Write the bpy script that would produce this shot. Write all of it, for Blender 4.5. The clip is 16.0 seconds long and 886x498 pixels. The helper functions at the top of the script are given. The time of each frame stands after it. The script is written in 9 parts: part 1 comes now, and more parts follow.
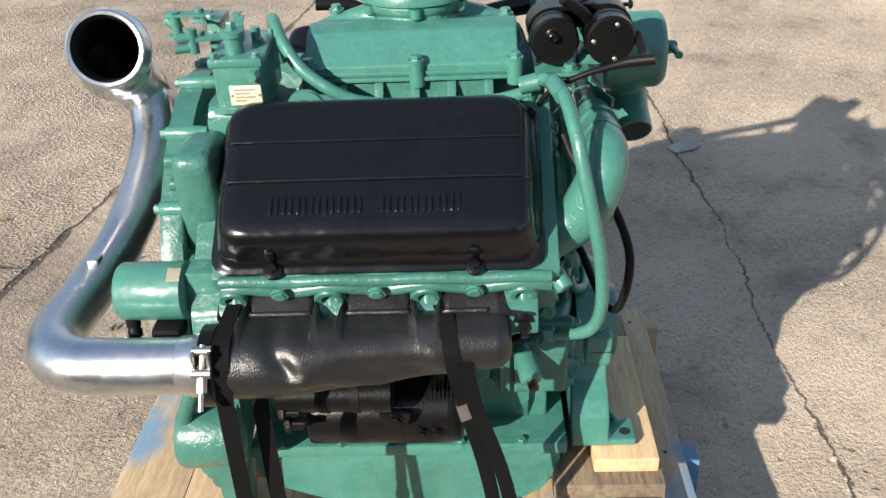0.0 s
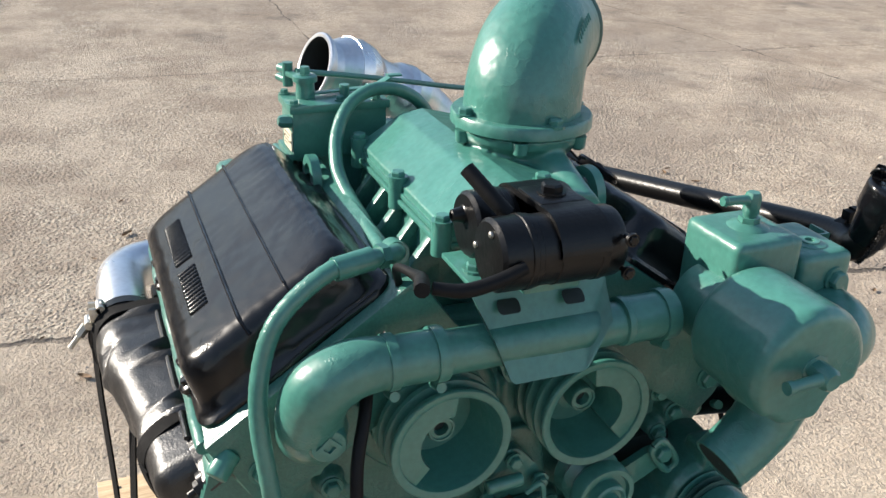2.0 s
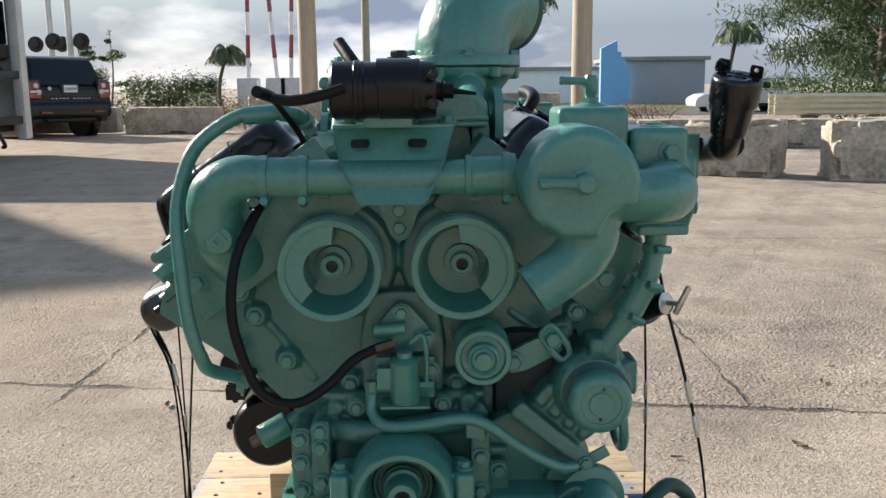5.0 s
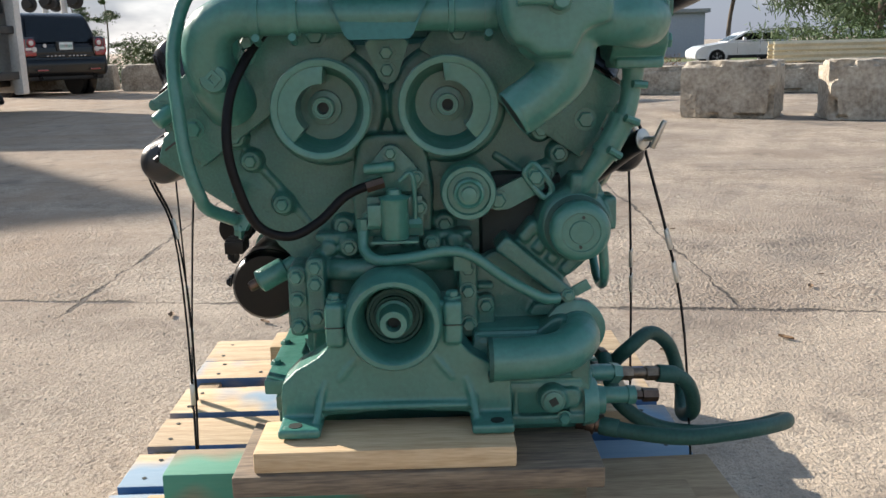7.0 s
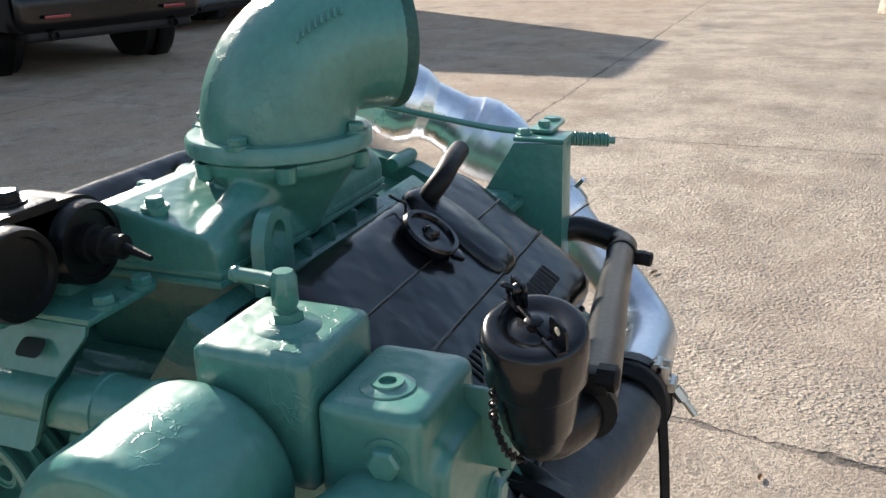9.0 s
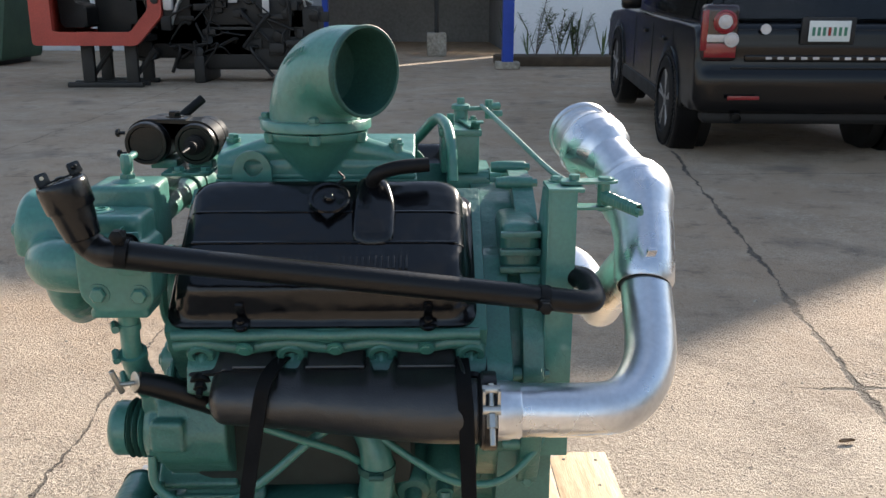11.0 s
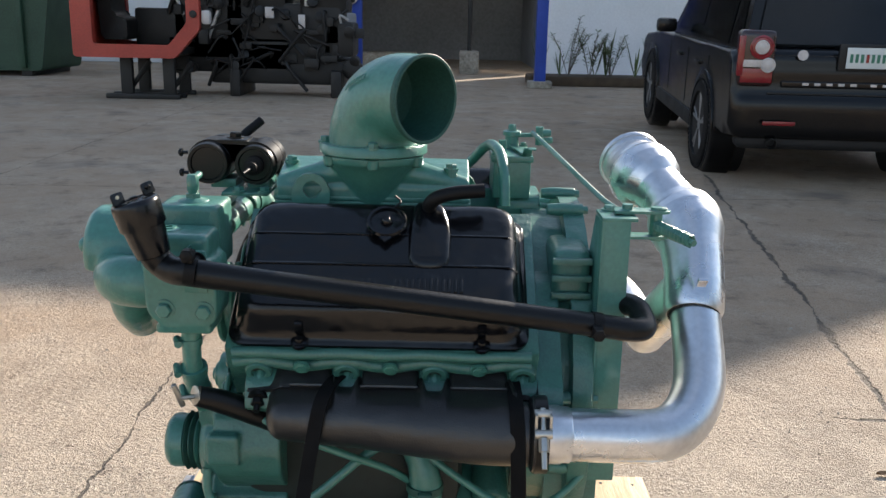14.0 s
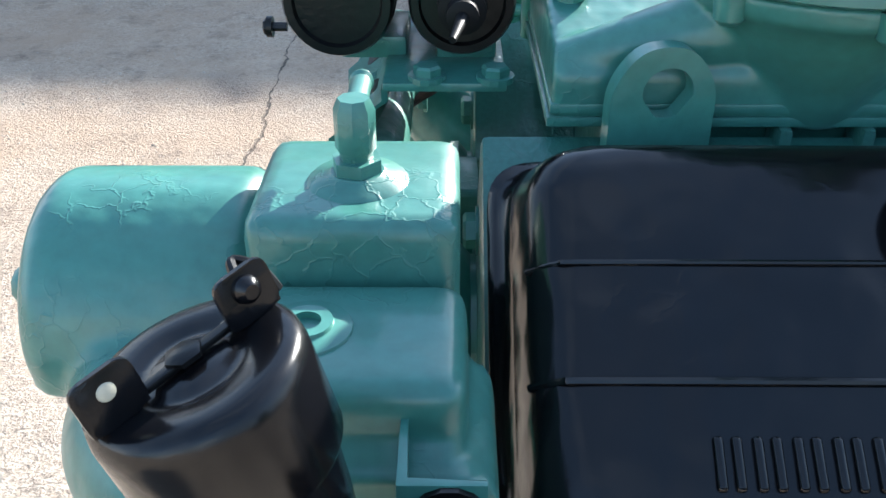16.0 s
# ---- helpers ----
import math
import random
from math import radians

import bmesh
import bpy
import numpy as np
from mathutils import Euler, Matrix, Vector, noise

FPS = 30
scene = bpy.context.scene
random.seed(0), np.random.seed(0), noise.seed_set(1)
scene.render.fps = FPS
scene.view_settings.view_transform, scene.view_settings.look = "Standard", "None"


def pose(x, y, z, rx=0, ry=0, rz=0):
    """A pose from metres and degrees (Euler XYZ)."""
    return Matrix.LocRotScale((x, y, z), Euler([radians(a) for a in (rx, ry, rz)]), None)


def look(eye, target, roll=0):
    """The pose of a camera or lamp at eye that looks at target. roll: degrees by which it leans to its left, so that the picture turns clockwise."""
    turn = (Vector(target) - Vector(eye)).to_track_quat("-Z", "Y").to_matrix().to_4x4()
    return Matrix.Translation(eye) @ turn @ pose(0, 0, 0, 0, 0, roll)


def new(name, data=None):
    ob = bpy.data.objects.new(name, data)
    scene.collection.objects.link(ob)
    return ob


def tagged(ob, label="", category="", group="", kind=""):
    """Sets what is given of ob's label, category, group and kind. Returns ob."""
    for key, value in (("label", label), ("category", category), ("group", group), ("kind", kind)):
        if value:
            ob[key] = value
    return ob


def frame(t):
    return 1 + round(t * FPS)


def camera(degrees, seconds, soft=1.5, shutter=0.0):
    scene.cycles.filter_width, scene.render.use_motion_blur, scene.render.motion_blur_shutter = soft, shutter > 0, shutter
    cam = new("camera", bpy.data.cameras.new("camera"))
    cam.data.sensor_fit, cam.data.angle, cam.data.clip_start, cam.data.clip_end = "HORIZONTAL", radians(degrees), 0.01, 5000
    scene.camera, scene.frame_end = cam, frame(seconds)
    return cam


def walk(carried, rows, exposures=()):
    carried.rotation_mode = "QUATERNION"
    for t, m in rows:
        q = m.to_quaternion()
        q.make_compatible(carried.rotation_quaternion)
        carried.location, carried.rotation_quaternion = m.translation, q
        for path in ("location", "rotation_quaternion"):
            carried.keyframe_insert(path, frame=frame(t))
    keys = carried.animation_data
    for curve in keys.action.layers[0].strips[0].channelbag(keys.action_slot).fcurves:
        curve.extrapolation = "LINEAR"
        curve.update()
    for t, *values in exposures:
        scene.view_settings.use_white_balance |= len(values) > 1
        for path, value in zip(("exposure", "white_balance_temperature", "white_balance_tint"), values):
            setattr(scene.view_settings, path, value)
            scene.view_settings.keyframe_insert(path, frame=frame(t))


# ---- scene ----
cam = camera(52.1, 16.0)
PATH = [
    (0, (0.089, -1.333, 1.397), (0.008, 0.402, 0.405), -2.7),
    (0.5, (0.352, -1.282, 1.388), (0.024, 0.461, 0.463), -1.7),
    (1, (0.69, -1.021, 1.387), (-0.238, 0.525, 0.523), -3.2),
    (1.5, (0.917, -0.735, 1.377), (-0.501, 0.381, 0.514), -0.2),
    (2, (0.964, -0.411, 1.36), (-0.714, 0.293, 0.53), 2.2),
    (2.5, (1.02, -0.138, 1.332), (-0.774, 0.268, 0.547), 3.0),
    (3, (1.183, -0.017, 1.275), (-0.695, 0.188, 0.619), 0.5),
    (5.3, (1.426, 0.044, 0.998), (-0.543, 0.07, 0.652), -0.6),
    (5.5, (1.437, 0.046, 0.992), (-0.532, 0.07, 0.642), -0.8),
    (6, (1.458, 0.055, 0.947), (-0.507, 0.068, 0.574), -1.0),
    (6.5, (1.484, 0.059, 0.9), (-0.475, 0.074, 0.5), -0.9),
    (7, (1.502, 0.057, 0.858), (-0.449, 0.079, 0.42), -1.4),
    (7.5, (1.51, 0.088, 0.925), (-0.434, 0.064, 0.454), -2.2),
    (8, (1.437, 0.152, 1.08), (-0.492, -0.035, 0.587), -2.7),
    (8.5, (1.127, 0.302, 1.206), (-0.764, -0.042, 0.652), -3.9),
    (9, (0.724, 0.554, 1.235), (-1.018, -0.161, 0.561), -1.8),
    (9.5, (0.324, 0.722, 1.243), (-0.894, -0.671, 0.483), -1.4),
    (11.8, (-0.188, 1.95, 1.23), (-0.147, 0.017, 0.717), 1.4),
    (12, (-0.162, 2.027, 1.214), (-0.122, 0.095, 0.696), 1.4),
    (12.5, (-0.109, 2.207, 1.216), (-0.102, 0.28, 0.684), 2.1),
    (13, (-0.113, 2.232, 1.222), (-0.145, 0.304, 0.693), 2.8),
    (13.5, (-0.144, 1.989, 1.224), (-0.185, 0.057, 0.708), 2.2),
    (14, (-0.123, 1.56, 1.258), (-0.118, -0.377, 0.76), 1.2),
    (14.5, (0.016, 1.135, 1.243), (0.068, -0.784, 0.683), 1.1),
    (15, (0.088, 0.82, 1.213), (0.217, -1.033, 0.472), 3.8),
    (15.5, (0.149, 0.663, 1.194), (0.309, -1.092, 0.25), 2.7),
    (16, (0.208, 0.61, 1.17), (0.231, -1.101, 0.134), -0.2),
]
EXPOSURES = [(0.0, 0.92, 6500, 10), (2.0, 1.14, 6450, 10), (2.5, 1.23, 6400, 10), (3.0, 1.33, 6450, 10), (5.5, 1.11, 6500, 10), (7.0, 1.14, 6550, 11), (8.0, 1.30, 6450, 11), (8.5, 1.24, 6650, 12), (9.0, 1.36, 6500, 11), (9.5, 1.34, 7000, 13), (12.0, 1.45, 6500, 10), (14.0, 1.34, 6650, 11), (14.5, 1.76, 7200, 14), (15.0, 1.80, 6700, 14), (15.5, 1.98, 6200, 9), (16.0, 2.05, 5850, 8)]
walk(cam, [(t, look(eye, target, roll)) for t, eye, target, roll in PATH], EXPOSURES)

# ---------------------------------------------------------------- sky and sun
SUN_AWAY = Vector((0.60, 0.80, 0.0)).normalized()      # the way the shadows fall
SUN_UP = 24.0
world = bpy.data.worlds.new("sky")
scene.world = world
world.use_nodes = True
wn, wl = world.node_tree.nodes, world.node_tree.links
wn.clear()
w_out = wn.new("ShaderNodeOutputWorld")
w_bg = wn.new("ShaderNodeBackground")
w_sky = wn.new("ShaderNodeTexSky")
w_sky.sky_type = "NISHITA"
w_sky.sun_disc = False
w_sky.sun_elevation = radians(SUN_UP)
w_sky.sun_rotation = math.atan2(-SUN_AWAY.x, -SUN_AWAY.y)
w_sky.altitude, w_sky.air_density, w_sky.dust_density = 0, 1.2, 0.6
w_bg.inputs["Strength"].default_value = 0.106
w_co = wn.new("ShaderNodeTexCoord")
w_map = wn.new("ShaderNodeMapping")
w_map.inputs["Scale"].default_value = (1.0, 1.0, 3.2)
w_noise = wn.new("ShaderNodeTexNoise")
w_noise.inputs["Scale"].default_value = 2.6
w_noise.inputs["Detail"].default_value = 8
w_noise.inputs["Roughness"].default_value = 0.55
w_ramp = wn.new("ShaderNodeValToRGB")
w_ramp.color_ramp.elements[0].position, w_ramp.color_ramp.elements[1].position = 0.40, 0.62
w_cloud = wn.new("ShaderNodeValToRGB")
w_cloud.color_ramp.elements[0].color = (1.35, 1.62, 2.15, 1)
w_cloud.color_ramp.elements[1].color = (8.0, 7.9, 7.7, 1)
w_cloud.color_ramp.elements[0].position, w_cloud.color_ramp.elements[1].position = 0.45, 0.70
w_noise2 = wn.new("ShaderNodeTexNoise")
w_noise2.inputs["Scale"].default_value = 3.5
w_noise2.inputs["Detail"].default_value = 6
w_mix = wn.new("ShaderNodeMix")
w_mix.data_type = "RGBA"
wl.new(w_co.outputs["Generated"], w_map.inputs["Vector"])
wl.new(w_map.outputs["Vector"], w_noise.inputs["Vector"])
wl.new(w_map.outputs["Vector"], w_noise2.inputs["Vector"])
wl.new(w_noise.outputs["Fac"], w_ramp.inputs["Fac"])
w_sep = wn.new("ShaderNodeSeparateXYZ")
w_bank = wn.new("ShaderNodeMapRange")                   # a darker bank of cloud on one side
w_bank.inputs["From Min"].default_value, w_bank.inputs["From Max"].default_value = 0.02, 0.30
w_bank.inputs["To Min"].default_value, w_bank.inputs["To Max"].default_value = 0.0, 0.17
w_back = wn.new("ShaderNodeMath")
w_back.operation = "LESS_THAN"
w_back.inputs[1].default_value = -0.3
w_dim = wn.new("ShaderNodeMath")
w_dim.operation = "MULTIPLY"
w_fac = wn.new("ShaderNodeMath")
w_fac.operation = "SUBTRACT"
wl.new(w_sep.outputs["Y"], w_bank.inputs["Value"])
wl.new(w_sep.outputs["X"], w_back.inputs[0])
wl.new(w_bank.outputs["Result"], w_dim.inputs[0])
wl.new(w_back.outputs[0], w_dim.inputs[1])
wl.new(w_noise2.outputs["Fac"], w_fac.inputs[0])
wl.new(w_dim.outputs[0], w_fac.inputs[1])
wl.new(w_fac.outputs[0], w_cloud.inputs["Fac"])
w_low = wn.new("ShaderNodeMapRange")                    # thicker cloud towards the horizon
w_low.inputs["From Min"].default_value, w_low.inputs["From Max"].default_value = 0.18, 0.62
w_low.inputs["To Min"].default_value, w_low.inputs["To Max"].default_value = 1.0, 0.30
w_thin = wn.new("ShaderNodeMath")
w_thin.operation = "MULTIPLY"
wl.new(w_co.outputs["Generated"], w_sep.inputs[0])
wl.new(w_sep.outputs["Z"], w_low.inputs["Value"])
wl.new(w_ramp.outputs["Color"], w_thin.inputs[0])
wl.new(w_low.outputs["Result"], w_thin.inputs[1])
w_edge = wn.new("ShaderNodeMapRange")                   # an unbroken bank along the horizon
w_edge.inputs["From Min"].default_value, w_edge.inputs["From Max"].default_value = 0.06, 0.34
w_edge.inputs["To Min"].default_value, w_edge.inputs["To Max"].default_value = 0.92, 0.0
w_all = wn.new("ShaderNodeMath")
w_all.operation = "MAXIMUM"
wl.new(w_sep.outputs["Z"], w_edge.inputs["Value"])
wl.new(w_thin.outputs[0], w_all.inputs[0])
wl.new(w_edge.outputs["Result"], w_all.inputs[1])
wl.new(w_all.outputs[0], w_mix.inputs["Factor"])
wl.new(w_sky.outputs["Color"], w_mix.inputs["A"])
wl.new(w_cloud.outputs["Color"], w_mix.inputs["B"])
wl.new(w_mix.outputs["Result"], w_bg.inputs["Color"])
wl.new(w_bg.outputs["Background"], w_out.inputs["Surface"])

sun = new("sun", bpy.data.lights.new("sun", "SUN"))
sun.data.energy, sun.data.angle, sun.data.color = 5.0, radians(0.6), (1.0, 0.91, 0.79)
sun_dir = SUN_AWAY * math.cos(radians(SUN_UP)) - Vector((0, 0, math.sin(radians(SUN_UP))))
sun.matrix_world = look((0, 0, 30), Vector((0, 0, 30)) + sun_dir)


# ---------------------------------------------------------------- materials
def material(name, color, rough=0.5, metal=0.0, vary=0.25, scale=6.0, grain=60.0, bump=0.15, depth=0.002, coat=0.0,
             tint=None, stretch=(1, 1, 1), rough_vary=0.15, island=0.0, spec=0.5):
    """Paint, metal or stone with broad stains, fine grain and relief, in metres of the object."""
    m = bpy.data.materials.new(name)
    m.use_nodes = True
    n, l = m.node_tree.nodes, m.node_tree.links
    b = n["Principled BSDF"]
    co = n.new("ShaderNodeTexCoord")
    mp = n.new("ShaderNodeMapping")
    mp.inputs["Scale"].default_value = stretch
    l.new(co.outputs["Object"], mp.inputs["Vector"])
    big, fine = n.new("ShaderNodeTexNoise"), n.new("ShaderNodeTexNoise")
    big.inputs["Scale"].default_value, big.inputs["Detail"].default_value = scale, 5
    fine.inputs["Scale"].default_value, fine.inputs["Detail"].default_value = grain, 4
    l.new(mp.outputs["Vector"], big.inputs["Vector"])
    l.new(mp.outputs["Vector"], fine.inputs["Vector"])
    mix = n.new("ShaderNodeMix")
    mix.data_type = "RGBA"
    other = tint or tuple(c * (1 - vary) for c in color)
    mix.inputs["A"].default_value, mix.inputs["B"].default_value = (*color, 1), (*other, 1)
    blend = n.new("ShaderNodeMath")
    blend.operation = "MULTIPLY_ADD"
    blend.inputs[1].default_value, blend.inputs[2].default_value = 0.5, 0.0
    add = n.new("ShaderNodeMath")
    add.operation = "ADD"
    l.new(big.outputs["Fac"], add.inputs[0])
    l.new(fine.outputs["Fac"], add.inputs[1])
    l.new(add.outputs[0], blend.inputs[0])
    ramp = n.new("ShaderNodeMapRange")
    ramp.inputs["From Min"].default_value, ramp.inputs["From Max"].default_value = 0.36, 0.64
    l.new(blend.outputs[0], ramp.inputs["Value"])
    l.new(ramp.outputs["Result"], mix.inputs["Factor"])
    last = mix.outputs["Result"]
    if island:
        info, hsv, mul = n.new("ShaderNodeObjectInfo"), n.new("ShaderNodeHueSaturation"), n.new("ShaderNodeMapRange")
        mul.inputs["To Min"].default_value, mul.inputs["To Max"].default_value = 1 - island, 1 + island
        l.new(info.outputs["Random"], mul.inputs["Value"])
        l.new(mul.outputs["Result"], hsv.inputs["Value"])
        l.new(last, hsv.inputs["Color"])
        last = hsv.outputs["Color"]
    l.new(last, b.inputs["Base Color"])
    rr = n.new("ShaderNodeMapRange")
    rr.inputs["To Min"].default_value, rr.inputs["To Max"].default_value = max(0.02, rough - rough_vary * rough), min(1, rough + rough_vary)
    l.new(big.outputs["Fac"], rr.inputs["Value"])
    l.new(rr.outputs["Result"], b.inputs["Roughness"])
    b.inputs["Metallic"].default_value = metal
    b.inputs["Specular IOR Level"].default_value = spec
    b.inputs["Coat Weight"].default_value, b.inputs["Coat Roughness"].default_value = coat, 0.08
    if bump:
        bp = n.new("ShaderNodeBump")
        bp.inputs["Strength"].default_value, bp.inputs["Distance"].default_value = bump, depth
        l.new(fine.outputs["Fac"], bp.inputs["Height"])
        l.new(bp.outputs["Normal"], b.inputs["Normal"])
    return m


GREEN = material("green_engine_paint", (0.056, 0.200, 0.162), 0.25, vary=0.24, scale=7, grain=140, bump=0.14, depth=0.0010, coat=0.30, rough_vary=0.25)
# same green, base darkened to carry the shade on recessed castings
GREEN_CAST = material("green_painted_casting_shaded", (0.046, 0.164, 0.133), 0.30, vary=0.30, scale=9, grain=260, bump=0.40, depth=0.0014, coat=0.25)
# overspray on rubber; the same dark green also paints shade into elbow bores
GREEN_DARK = material("green_overspray_and_bore_shade", (0.026, 0.092, 0.074), 0.5, vary=0.35, scale=14, grain=200, bump=0.3, spec=0.35)
BLACK_GLOSS = material("black_gloss_enamel", (0.0045, 0.0046, 0.0056), 0.12, vary=0.3, grain=90, bump=0.05, depth=0.001, spec=0.40)
BLACK_CAST = material("black_cast_iron_paint", (0.0120, 0.0120, 0.0126), 0.30, vary=0.3, scale=12, grain=420, bump=0.50, depth=0.0012, spec=0.68)
BLACK_SATIN = material("black_satin_paint", (0.0045, 0.0045, 0.0048), 0.27, vary=0.35, scale=14, grain=180, bump=0.2, spec=0.30)
RUBBER = material("black_rubber", (0.008, 0.008, 0.0085), 0.45, vary=0.3, grain=120, bump=0.2, spec=0.16)
CHROME = material("aluminised_steel", (0.68, 0.70, 0.74), 0.10, metal=1.0, vary=0.16, scale=10, grain=120, bump=0.05, rough_vary=0.5)
STEEL = material("zinc_steel", (0.55, 0.54, 0.50), 0.35, metal=1.0, vary=0.3, grain=90, bump=0.1)
COPPER = material("dull_copper_fitting", (0.15, 0.105, 0.08), 0.42, metal=1.0, vary=0.4, grain=80, bump=0.1)
BRASS = material("dull_brass_fitting", (0.24, 0.19, 0.145), 0.45, metal=1.0, vary=0.45, scale=30, grain=120, bump=0.15)
# near-black: shade painted into holes and the side recess; also nails, joints
DARK = material("dark_recess_shade_and_nails", (0.012, 0.022, 0.019), 0.6, vary=0.4, bump=0.2)
INNER = material("sooted_pipe_inside", (0.014, 0.013, 0.013), 0.7, vary=0.3, bump=0.1)


def weathered(m, wave, wave_depth, crack=0.0, size=46.0):
    """Adds broad unevenness to a paint and, in patches, raised cracks where old coats have crazed."""
    n, l = m.node_tree.nodes, m.node_tree.links
    b = n["Principled BSDF"]
    before = b.inputs["Normal"].links[0].from_socket
    co = n.new("ShaderNodeTexCoord")
    wavy = n.new("ShaderNodeTexNoise")
    wavy.inputs["Scale"].default_value, wavy.inputs["Detail"].default_value = wave, 2
    l.new(co.outputs["Object"], wavy.inputs["Vector"])
    bp = n.new("ShaderNodeBump")
    bp.inputs["Strength"].default_value, bp.inputs["Distance"].default_value = 1.0, wave_depth
    l.new(wavy.outputs["Fac"], bp.inputs["Height"])
    l.new(before, bp.inputs["Normal"])
    last = bp.outputs["Normal"]
    if crack:
        warp, mix = n.new("ShaderNodeTexNoise"), n.new("ShaderNodeMix")
        warp.inputs["Scale"].default_value, warp.inputs["Detail"].default_value = 60, 3
        mix.data_type = "VECTOR"
        mix.inputs["Factor"].default_value = 0.025
        l.new(co.outputs["Object"], warp.inputs["Vector"])
        l.new(co.outputs["Object"], mix.inputs["A"])
        l.new(warp.outputs["Color"], mix.inputs["B"])
        cells = n.new("ShaderNodeTexVoronoi")
        cells.feature = "DISTANCE_TO_EDGE"
        cells.inputs["Scale"].default_value = size
        l.new(mix.outputs["Result"], cells.inputs["Vector"])
        line, where = n.new("ShaderNodeMapRange"), n.new("ShaderNodeTexNoise")
        line.inputs["From Max"].default_value = 0.05
        line.inputs["To Min"].default_value, line.inputs["To Max"].default_value = 1, 0
        l.new(cells.outputs["Distance"], line.inputs["Value"])
        where.inputs["Scale"].default_value, where.inputs["Detail"].default_value = 13, 4
        l.new(co.outputs["Object"], where.inputs["Vector"])
        patch, both = n.new("ShaderNodeMapRange"), n.new("ShaderNodeMath")
        patch.inputs["From Min"].default_value, patch.inputs["From Max"].default_value = 0.53, 0.62
        l.new(where.outputs["Fac"], patch.inputs["Value"])
        both.operation = "MULTIPLY"
        l.new(line.outputs["Result"], both.inputs[0])
        l.new(patch.outputs["Result"], both.inputs[1])
        cp = n.new("ShaderNodeBump")
        cp.inputs["Strength"].default_value, cp.inputs["Distance"].default_value = crack, 0.0012
        l.new(both.outputs[0], cp.inputs["Height"])
        l.new(last, cp.inputs["Normal"])
        last = cp.outputs["Normal"]
    l.new(last, b.inputs["Normal"])


weathered(GREEN, 26, 0.0035, 0.28, 58.0)
weathered(GREEN_CAST, 30, 0.004, 0.3)
weathered(BLACK_GLOSS, 17, 0.0042, 0.08, 30.0)
weathered(BLACK_CAST, 20, 0.004)
weathered(CHROME, 18, 0.0016)
PLATE = material("cream_data_plate", (0.62, 0.58, 0.44), 0.5, vary=0.3, scale=40, grain=300, bump=0.1)
INK = material("worn_dark_print", (0.26, 0.22, 0.16), 0.7, vary=0.4, scale=60, bump=0.0)
WEB = material("black_strap_webbing", (0.0055, 0.0055, 0.006), 0.8, vary=0.25, scale=40, grain=700, bump=0.4, spec=0.15)


def wood(name, color, tint, stretch, stain=None, edge=None):
    """Sawn pine with grain along one axis; stain: a second colour that soaked into part of it; edge: paint on the long narrow sides."""
    m = material(name, color, 0.68, vary=0.3, scale=9, grain=46, bump=0.35, depth=0.002, tint=tint, stretch=stretch, island=0.16)
    if stain:
        n, l = m.node_tree.nodes, m.node_tree.links
        b = n["Principled BSDF"]
        src = b.inputs["Base Color"].links[0].from_socket
        co, ns, rp, mx = n.new("ShaderNodeTexCoord"), n.new("ShaderNodeTexNoise"), n.new("ShaderNodeMapRange"), n.new("ShaderNodeMix")
        ns.inputs["Scale"].default_value, ns.inputs["Detail"].default_value = 3.1, 3
        rp.inputs["From Min"].default_value, rp.inputs["From Max"].default_value = 0.52, 0.60
        rp.inputs["To Max"].default_value = 0.85
        mx.data_type = "RGBA"
        mx.inputs["B"].default_value = (*stain, 1)
        l.new(co.outputs["Object"], ns.inputs["Vector"])
        l.new(ns.outputs["Fac"], rp.inputs["Value"])
        l.new(rp.outputs["Result"], mx.inputs["Factor"])
        l.new(src, mx.inputs["A"])
        out = mx.outputs["Result"]
        if edge:
            geo, sep, up, patch = n.new("ShaderNodeNewGeometry"), n.new("ShaderNodeSeparateXYZ"), n.new("ShaderNodeMath"), n.new("ShaderNodeMapRange")
            both, side = n.new("ShaderNodeMath"), n.new("ShaderNodeMix")
            up.operation, both.operation, side.data_type = "LESS_THAN", "MULTIPLY", "RGBA"
            up.inputs[1].default_value = 0.5
            patch.inputs["From Min"].default_value, patch.inputs["From Max"].default_value = 0.40, 0.48
            patch.inputs["To Max"].default_value = 0.9
            side.inputs["B"].default_value = (*edge, 1)
            l.new(geo.outputs["True Normal"], sep.inputs[0])
            l.new(sep.outputs["Z"], up.inputs[0])
            l.new(ns.outputs["Fac"], patch.inputs["Value"])
            l.new(up.outputs[0], both.inputs[0])
            l.new(patch.outputs["Result"], both.inputs[1])
            l.new(both.outputs[0], side.inputs["Factor"])
            l.new(out, side.inputs["A"])
            out = side.outputs["Result"]
        l.new(out, b.inputs["Base Color"])
    return m


PINE_Y = wood("pine_boards", (0.55, 0.42, 0.265), (0.34, 0.235, 0.135), (9, 0.7, 9), stain=(0.12, 0.26, 0.40), edge=(0.035, 0.12, 0.27))
PINE_PLAIN = wood("new_pine_plank", (0.60, 0.445, 0.27), (0.42, 0.28, 0.15), (9, 0.7, 9))
PINE_X = wood("pine_stringer", (0.40, 0.29, 0.18), (0.26, 0.18, 0.10), (0.7, 9, 9), stain=(0.06, 0.22, 0.40))
GREEN_WOOD = wood("green_splashed_timber", (0.30, 0.24, 0.16), (0.18, 0.14, 0.09), (9, 0.7, 9), stain=(0.04, 0.26, 0.18))
WORN_PINE = wood("worn_brown_pine", (0.44, 0.32, 0.19), (0.25, 0.165, 0.095), (9, 0.7, 9))
STAINED_PINE = wood("weathered_stained_pine", (0.24, 0.18, 0.12), (0.08, 0.06, 0.045), (9, 0.7, 9))


